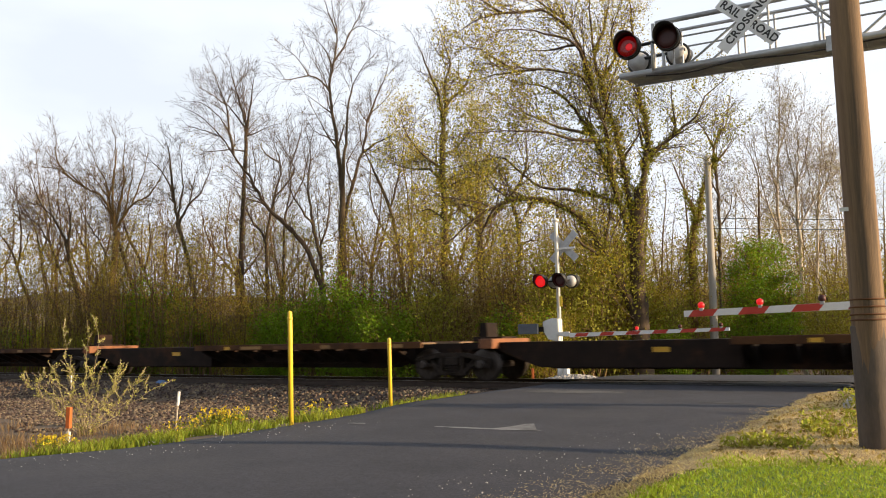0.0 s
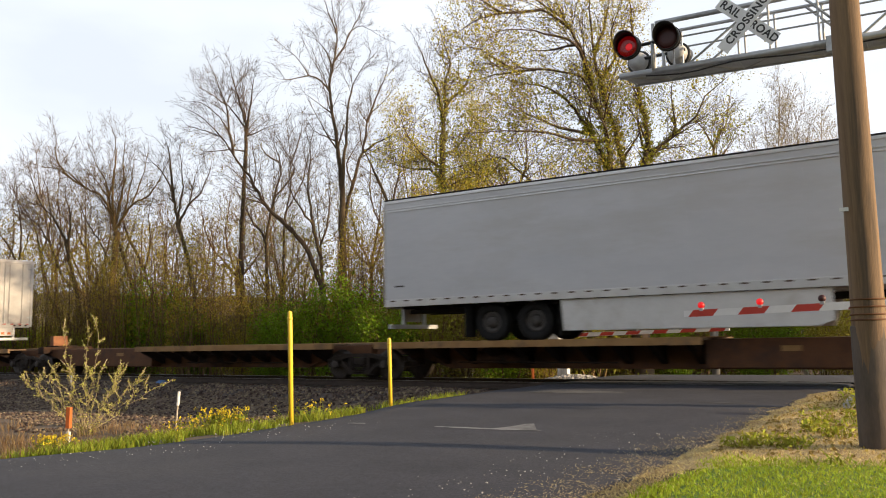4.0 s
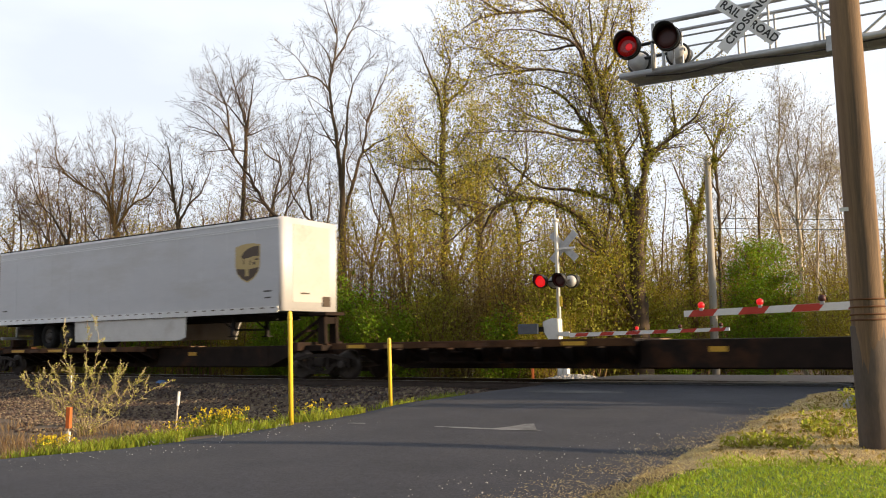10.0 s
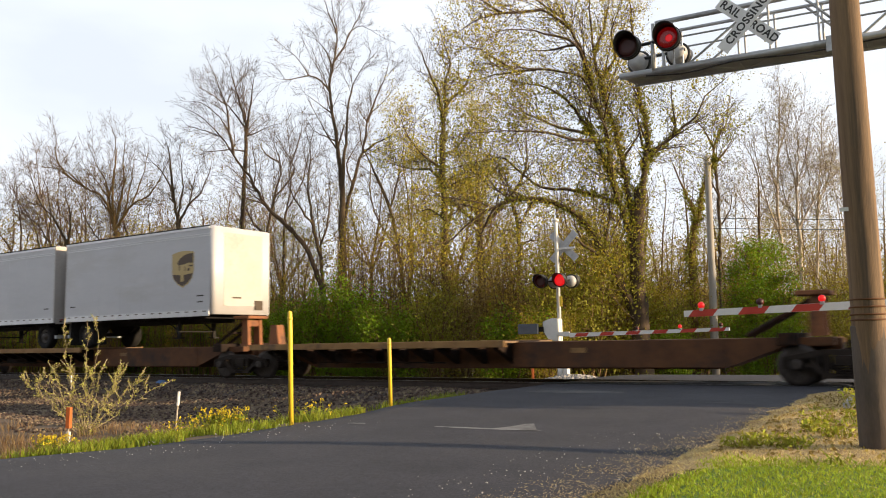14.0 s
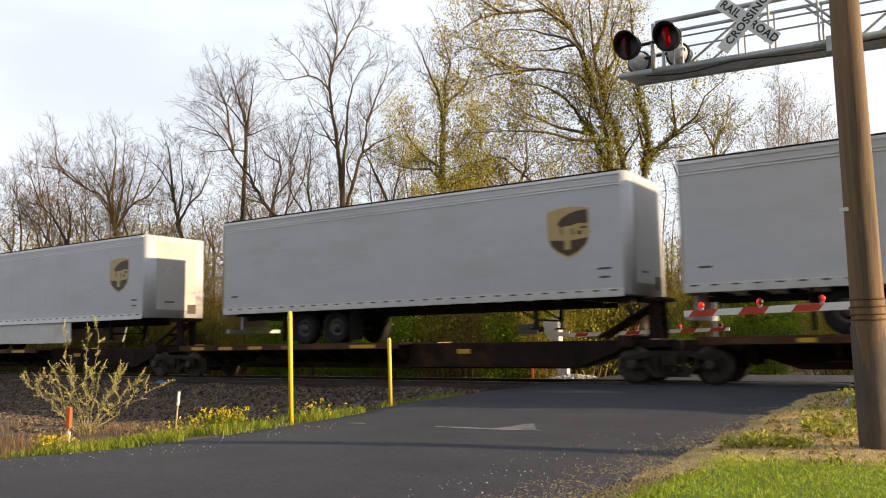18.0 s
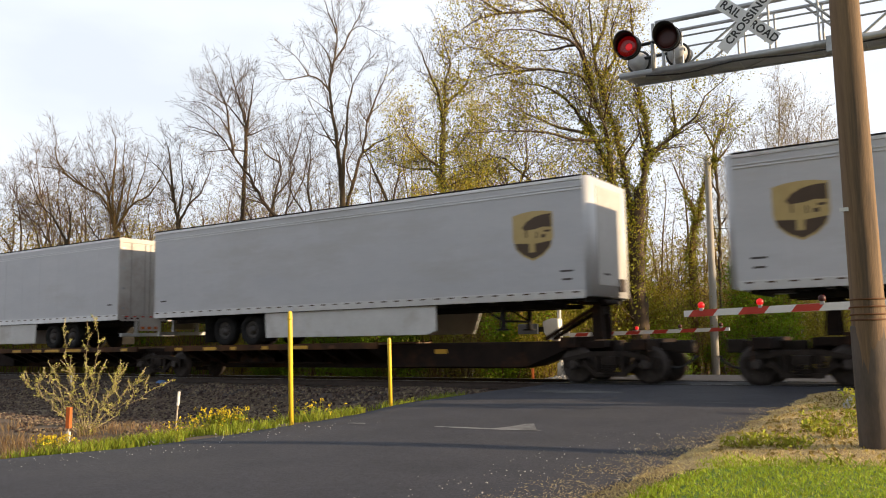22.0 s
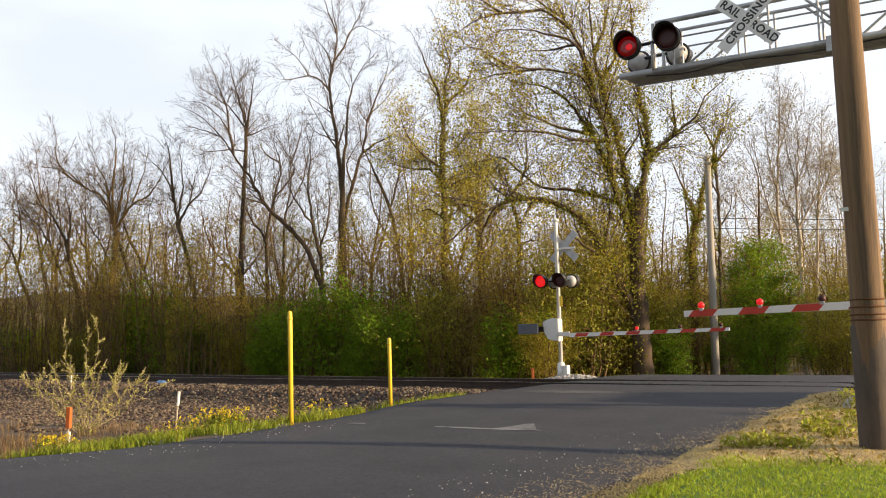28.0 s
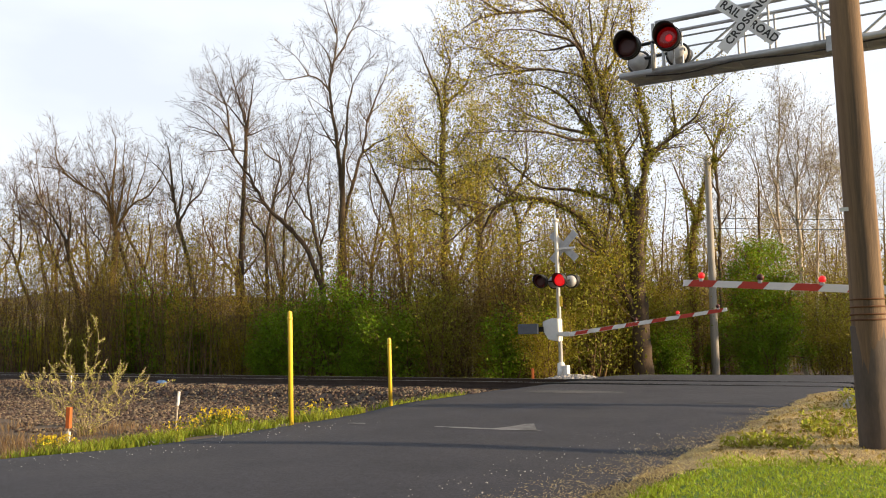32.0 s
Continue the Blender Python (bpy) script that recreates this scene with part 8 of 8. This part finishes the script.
def build_shrubs():
    rnd = random.Random(31)
    kinds = [shrub_kind(201, 4.6, 3.0, M_LEAF_OLIVE, 5000, 0.047, "tall brown-olive budding shrub of the wood"),
             shrub_kind(202, 5.2, 3.4, M_LEAF_BROWN, 3800, 0.044, "tall tan twiggy shrub with buds", M_TWIG),
             shrub_kind(203, 3.4, 3.2, M_LEAF_OLIVE, 5000, 0.047, "olive-brown brushy shrub at the wood edge"),
             shrub_kind(204, 2.6, 2.8, M_LEAF_GREEN, 6200, 0.047, "low fresh green leafy shrub"),
             shrub_kind(205, 3.0, 2.6, M_LEAF_GREEN, 6400, 0.047, "dense bright green leafy bush"),
             shrub_kind(206, 4.0, 2.6, M_LEAF_IVY, 5000, 0.045, "loose yellow-green leafy shrub by trees")]
    for o in kinds:
        o.location = (0, 0, -60)
    used = set()

    def put(k, x, y, s):
        m = pose(x, y, float(ground_z(x, y)) - 0.1, 0, 0, rnd.uniform(0, 360))
        if k not in used:
            used.add(k)
            o = kinds[k]
            o.matrix_basis = m
        else:
            o = copy_thing(kinds[k], m)
        o.scale = (s, s, s * rnd.uniform(0.9, 1.1))

    # the wood edge beyond the track
    x = -78.0
    while x < 6:
        for row, (y0, sp) in enumerate(((25.5, 1.9), (29.0, 2.3), (33.5, 2.8))):
            px, py = x + rnd.uniform(-1, 1), y0 + rnd.uniform(-1.3, 1.5)
            if px > -9.6:
                continue
            if (px + 9.95) ** 2 + (py - 28.5) ** 2 < 1.5:
                continue
            if row == 0:
                k = rnd.choice((2, 2, 2, 3, 5))
                s = rnd.uniform(0.55, 0.85)
            else:
                k = rnd.choice((0, 1, 2, 0, 1, 5))
                s = rnd.uniform(0.85, 1.25) * (1.15 if row == 2 else 1.0)
            put(k, px, py, s)
        x += 3.3
    # named clumps that stand out
    for k, px, py, s in ((3, -46.6, 26.2, 1.1), (4, -48.5, 26.0, 1.0), (4, -36.3, 25.6, 1.1), (4, -34.2, 25.8, 1.4), (4, -32.2, 25.5, 1.35), (3, -30.6, 26.0, 1.2), (3, -25.3, 26.0, 1.25), (4, -23.6, 25.9, 1.2), (4, -22.3, 26.3, 1.3),
                         (3, -20.2, 25.6, 1.0), (3, -18.4, 25.7, 1.15), (5, -17.2, 26.0, 1.0), (3, -14.3, 26.2, 1.2), (5, -12.6, 27.0, 1.2), (5, -11.4, 27.5, 1.25), (3, -9.35, 30.3, 0.95), (5, -9.9, 31.2, 0.9),
                         (5, -5.2, 37.5, 0.9), (2, -4.2, 36.0, 0.8), (3, -3.4, 38.5, 0.9), (4, -6.6, 34.0, 0.8), (2, -7.9, 40.0, 1.2), (0, -5.5, 43.0, 1.1), (0, -3.4, 45.0, 1.2), (1, -10.5, 44.0, 1.1)):
        put(k, px, py, s)


build_shrubs()


def blades(name, n, area, height, width, material, seed, label, keep=None, zf=ground_z, category="grass", lean=0.4):
    """Grass blades as bent three-cornered slips."""
    rs = np.random.RandomState(seed)
    x, y = rs.uniform(area[0], area[1], n), rs.uniform(area[2], area[3], n)
    if keep is not None:
        ok = keep(x, y)
        x, y = x[ok], y[ok]
        n = len(x)
    z = zf(x, y)
    a = rs.uniform(0, math.tau, n)
    h = height * rs.uniform(0.45, 1.25, n)
    wx, wy = np.cos(a) * width, np.sin(a) * width
    lx, ly = rs.normal(scale=lean, size=n) * h, rs.normal(scale=lean, size=n) * h
    p = np.stack([x, y, z - 0.01], 1)
    s = np.stack([wx, wy, np.zeros(n)], 1)
    mid = p + np.stack([lx * 0.35, ly * 0.35, h * 0.6], 1)
    top = p + np.stack([lx, ly, h], 1)
    v = np.stack([p - s, p + s, mid + s * 0.7, mid - s * 0.7, top], 1).reshape(-1, 3)
    f = np.array([[0, 1, 2], [0, 2, 3], [3, 2, 4]])
    faces = (f[None] + (np.arange(n) * 5)[:, None, None]).reshape(-1, 3)
    return tagged(array_mesh(name, v, faces, material), label, category, kind="stuff")


def patchy(x, y, f, cut):
    return np.sin(x * f + 2 * np.sin(y * f * 0.7)) + np.sin(y * f * 1.3 + x * 0.6) > cut


sheet("verge", stepped((-2.7, 3, 44), (3, 24, 14)), stepped((6.9, 16.4, 44)), lambda x, y: ground_z(x, y) + 0.015 - 0.08 * (1 - ease(-2.66, -2.5, x + 0.06 * np.sin(y * 4))) - 0.1 * ease(15.8, 16.4, y), M_STRAW_SOIL, "tan verge of trampled straw and soil", "verge")
sheet("lawn", stepped((-2.1, 6, 30), (6, 24, 12)), stepped((-22, 2, 16), (2, 8.4, 24)), lambda x, y: ground_z(x, y) + 0.02 - 0.08 * (1 - ease(-2.1, -1.9, x + 0.10 * np.sin(y * 3))) - 0.08 * ease(7.1, 7.7, y + 0.2 * np.sin(x * 2.3)), M_LAWN, "mown green lawn beside the road", "lawn")
blades("lawn_grass", 46000, (-2.2, 0.4, 4.6, 8.4), 0.05, 0.006, M_GRASS, 41, "short bright green lawn grass", lambda x, y: (x > -1.98 + 0.10 * np.sin(y * 3) + 0.15 * np.random.RandomState(6).uniform(-1, 1, len(x))) & (y < 7.45 + 0.25 * np.random.RandomState(5).uniform(-1, 1, len(x)) + 0.12 * np.sin(x * 2.3)))
blades("dry_grass", 40000, (-4.4, -2.1, 4.4, 13.0), 0.006, 0.004, M_GRASS_DRY, 42, "chopped dry straw strewn along the road edge", lambda x, y: np.random.RandomState(1).uniform(0, 1, len(x)) < ease(-4.2 + 1.0 * ease(7.0, 10.5, y), -2.2, x) ** 2.6 * (0.45 + 0.55 * patchy(x, y, 6, -0.2)), lambda x, y: np.maximum(road_z(y) + 0.012, ground_z(x, y) + 0.02), lean=4.0)
blades("dry_verge", 70000, (-2.6, 0.4, 5.0, 16.4), 0.022, 0.005, M_GRASS_DRY, 43, "dry tan grass on the verge by the pole", lambda x, y: (np.random.RandomState(2).uniform(0, 1, len(x)) < 0.08 + 0.92 * np.maximum(ease(6.9, 7.5, y), ease(-1.9, -2.2, x))) & (x > -2.5 + 0.08 * np.sin(y * 5)), lambda x, y: ground_z(x, y) + 0.02, lean=1.8)
_rs = np.random.RandomState(77)
_lx, _ly = _rs.uniform(-2.2, 0.3, 1500), _rs.uniform(7.7, 15.0, 1500)
tagged(leaf_cloud("leaf_litter", np.stack([_lx, _ly, ground_z(_lx, _ly) + 0.03], 1), 0.028, M_LEAF_BROWN, 78), "dead tan leaves lying on the verge", "leaves", kind="stuff")
blades("verge_weeds", 3200, (-1.9, 0.9, 7.2, 13.5), 0.10, 0.012, M_GRASS_TALL, 44, "low green weeds among the dry grass", lambda x, y: patchy(x + 1, y, 2.9, 0.5), lean=0.8)
blades("roadside_grass", 24000, (-12.6, -8.4, 3.5, 14.6), 0.15, 0.008, M_GRASS_TALL, 45, "yellow-green grass tufts along the road edge", lambda x, y: (x < -8.46 - 1.2 * ease(6.6, 3.4, y) - 0.45 * ease(9.5, 12.5, y) + 0.05 * np.sin(y * 6.7)) & (patchy(x, y, 2.4, -0.9)) & (x > -9.5 - 0.22 * (13 - y) + 0.35 * np.sin(y * 2.1)))
blades("ditch_weeds", 6500, (-16.5, -9.6, 4.5, 9.5), 0.20, 0.005, M_WEED, 46, "dry brown weeds and stalks in the ditch", lambda x, y: patchy(x, y, 1.7, -0.2), lean=0.35)
blades("far_grass", 9000, (-60, -9.3, 21.6, 24.6), 0.17, 0.014, M_GRASS_TALL, 47, "rough green grass beyond the track", lambda x, y: patchy(x, y, 0.9, -0.7))
blades("far_verge_grass", 2500, (-9.4, 1.5, 23.0, 29.0), 0.22, 0.014, M_GRASS_TALL, 48, "rough green grass beyond the crossing", lambda x, y: (x < -8.7) | (x > -1.9))


def flowers(x, y, n, spread, h, seed):
    rs = np.random.RandomState(seed)
    t = thing("wildflowers", "clump of bright yellow wildflowers in grass", "flowers", pose(x, y, float(ground_z(x, y))), group="yellow wildflower clumps")
    c = np.stack([rs.normal(scale=spread, size=n), rs.normal(scale=spread, size=n), rs.uniform(0.45, 1.0, n) * h], 1)
    leaf_cloud("blossoms", np.repeat(c, 3, 0) + rs.normal(scale=0.012, size=(n * 3, 3)), 0.02, M_FLOWER, seed, t)
    stalk = tubes("stem_mass", [(p[0] * 0.7, p[1] * 0.7, -0.03, p[0], p[1], p[2], 0.004, 0.003) for p in c], 3, M_GRASS_TALL, t)
    tagged(stalk, kind="stuff")
    leaf_cloud("leaves", np.stack([rs.normal(scale=spread * 1.1, size=n * 2), rs.normal(scale=spread * 1.1, size=n * 2), rs.uniform(0.05, 0.7, n * 2) * h], 1), 0.035, M_GRASS_TALL, seed + 1, t, 1.0)


flowers(-9.75, 8.75, 130, 0.2, 0.40, 61)
flowers(-9.95, 8.2, 45, 0.25, 0.30, 62)
flowers(-11.1, 6.75, 90, 0.13, 0.26, 63)
flowers(-9.2, 10.2, 30, 0.25, 0.3, 64)


def ditch_bush():
    """Young bare shrub with yellow-green buds by the ditch."""
    x, y = -13.1, 8.6
    z = float(ground_z(x, y))
    w = Wood(77)
    rnd = random.Random(77)
    for k in range(24):
        a = -1.0 + 2.0 * k / 23
        s = RIGHT * (a * 1.12) + Vector((-0.54, 0.84, 0)) * rnd.uniform(-0.4, 0.4)
        h = (2.05 if k in (5, 11, 15) else 1.25) * rnd.uniform(0.85, 1.0) - abs(a) * 0.25
        w.path([s * 0.08, s * 0.5 + Vector((0, 0, h * 0.5)), s * (0.75 if k in (5, 11, 15) else 1.0) + Vector((0, 0, h))], 0.0065, 0.003, 1, 0, (0, 0), 0.06, 0.10, 0.7, 0.22, 0.3)
    t = thing("ditch_shrub", "young bare shrub with yellow-green buds in the ditch", "shrub", pose(x, y, z))
    tubes("branchwork", [(*s[:6], min(s[6], 0.0065), min(s[7], 0.005)) for s in w.limbs + w.twigs], 4, M_TWIG_PALE, t)
    mids = []
    for s in w.twigs:
        for u in (0.2, 0.6, 1.0):
            mids.append((s[0] + (s[3] - s[0]) * u, s[1] + (s[4] - s[1]) * u, s[2] + (s[5] - s[2]) * u))
    leaf_cloud("bud_scatter", scatter(mids, 4500, 0.016, 78), 0.0145, M_BUD, 78, t)


ditch_bush()


def wires():
    """Two thin wires beyond the crossing."""
    for k, (z0, z1) in enumerate(((5.6, 5.3), (5.2, 4.95))):
        bm = bmesh.new()
        a, b = Vector((-8.1, 31.9, z0)), Vector((14.0, 38.0, z1))
        pts = [a.lerp(b, t / 12) - Vector((0, 0, 0.5 * math.sin(math.pi * t / 12))) for t in range(13)]
        sweep(bm, pts, 0.012, 5)
        tagged(part("overhead_wire", bm, M_CABLE), "thin black overhead wire from the grey pole", "wire", group="overhead wires")


wires()


def verge_weed(x, y, n, spread, h, seed):
    """A low broad-leaved weed clump."""
    rs = np.random.RandomState(seed)
    t = thing("verge_weed_clump", "low broad-leaved green weed clump in straw", "weed", pose(x, y, float(ground_z(x, y))), group="weed clumps on the verge")
    a = rs.uniform(0, 6.28, n)
    r = spread * np.sqrt(rs.uniform(0, 1, n))
    c = np.stack([r * np.cos(a), r * np.sin(a), rs.uniform(0.1, 1.0, n) * h], 1)
    tagged(leaf_cloud("leaf_mass", c, 0.03, M_WEED_LEAF, seed, t), kind="stuff")
    tagged(tubes("stem_mass", [(p[0] * 0.5, p[1] * 0.5, -0.02, p[0], p[1], p[2], 0.004, 0.002) for p in c[::4]], 3, M_GRASS_TALL, t), kind="stuff")


for _k, (_x, _y, _n, _s, _h) in enumerate(((-1.75, 8.55, 110, 0.26, 0.13), (-1.95, 8.35, 90, 0.2, 0.12), (-1.45, 8.35, 90, 0.2, 0.10), (-1.35, 12.3, 130, 0.2, 0.28), (-1.45, 9.6, 100, 0.22, 0.14), (-1.15, 9.2, 90, 0.2, 0.13), (-1.6, 10.6, 80, 0.2, 0.14), (-1.2, 10.9, 60, 0.15, 0.14))):
    verge_weed(_x, _y, _n, _s, _h, 300 + _k)


# ---- what moves ----
def motions():
    end = 32.0
    for ob, s in TRAIN:
        turn = 180 if ob.name in TURNED else 0
        dip = math.degrees(math.atan(GRADE)) * (-1 if turn else 1)
        walk(ob, [(k / 4, pose(s + travelled(k / 4), TRACK_Y, grade(s + travelled(k / 4)), 0, dip, turn)) for k in range(int(end * 4) + 1)])
    # wheels roll while they pass the crossing
    rate = math.degrees(1 / 0.42)
    for ob, s in AXLES:
        x, z = ob.location.x, ob.location.z
        t0, t1 = max(0.0, (-42.0 - s) / 17.4), min(end, (6.0 - s) / 17.2)
        if t1 <= t0:
            continue
        n = int((t1 - t0) * 30)
        rows = [] if t0 <= 0 else [(0.0, pose(x, 0, z))]
        for k in range(n + 1):
            rows.append((t0 + k / 30, pose(x, 0, z, 0, rate * (travelled(t0 + k / 30) - travelled(t0)), 0)))
        if rows[-1][0] < end:
            rows.append((end, rows[-1][1]))
        walk(ob, rows)
    # flashers: discs that turn their lit or their dark face to the lens
    period, start = 1.21, 27.67 - 23 * 1.21
    for ob, phase in FLASHERS:
        base = ob.matrix_basis.copy()
        on = base
        states = []
        k = 0
        t = start
        while t < end:
            states.append((t, (k % 2 == 0) == (phase == 0)))
            t += period / 2
            k += 1
        rows = []
        angle = 0 if states[0][1] else 180
        rows.append((0.0, base @ pose(0, 0, 0, 0, 0, angle)))
        for t, lit in states[1:]:
            if t < 0.12 or t > end - 0.05:
                continue
            a0 = angle
            angle += 180
            for dt, u in ((-0.034, 0), (0.0, 85), (0.034, 165), (0.068, 180)):
                rows.append((t + dt, base @ pose(0, 0, 0, 0, 0, a0 + u)))
        rows.append((end, base @ pose(0, 0, 0, 0, 0, angle)))
        walk(ob, rows)
    # gates lift at the end
    for arm, way, pivot, rest in GATE_ARMS:
        turn = 0 if way > 0 else 180
        rows = []
        for t, a in ((0.0, 0.0), (31.4, 0.0), (31.55, 0.2), (31.7, 1.7), (31.85, 4.0), (32.0, 6.2)):
            rows.append((t, pose(*pivot, 0, 0, turn) @ pose(0, 0, 0, 0, -(a + rest), 0)))
        walk(arm, rows)


motions()
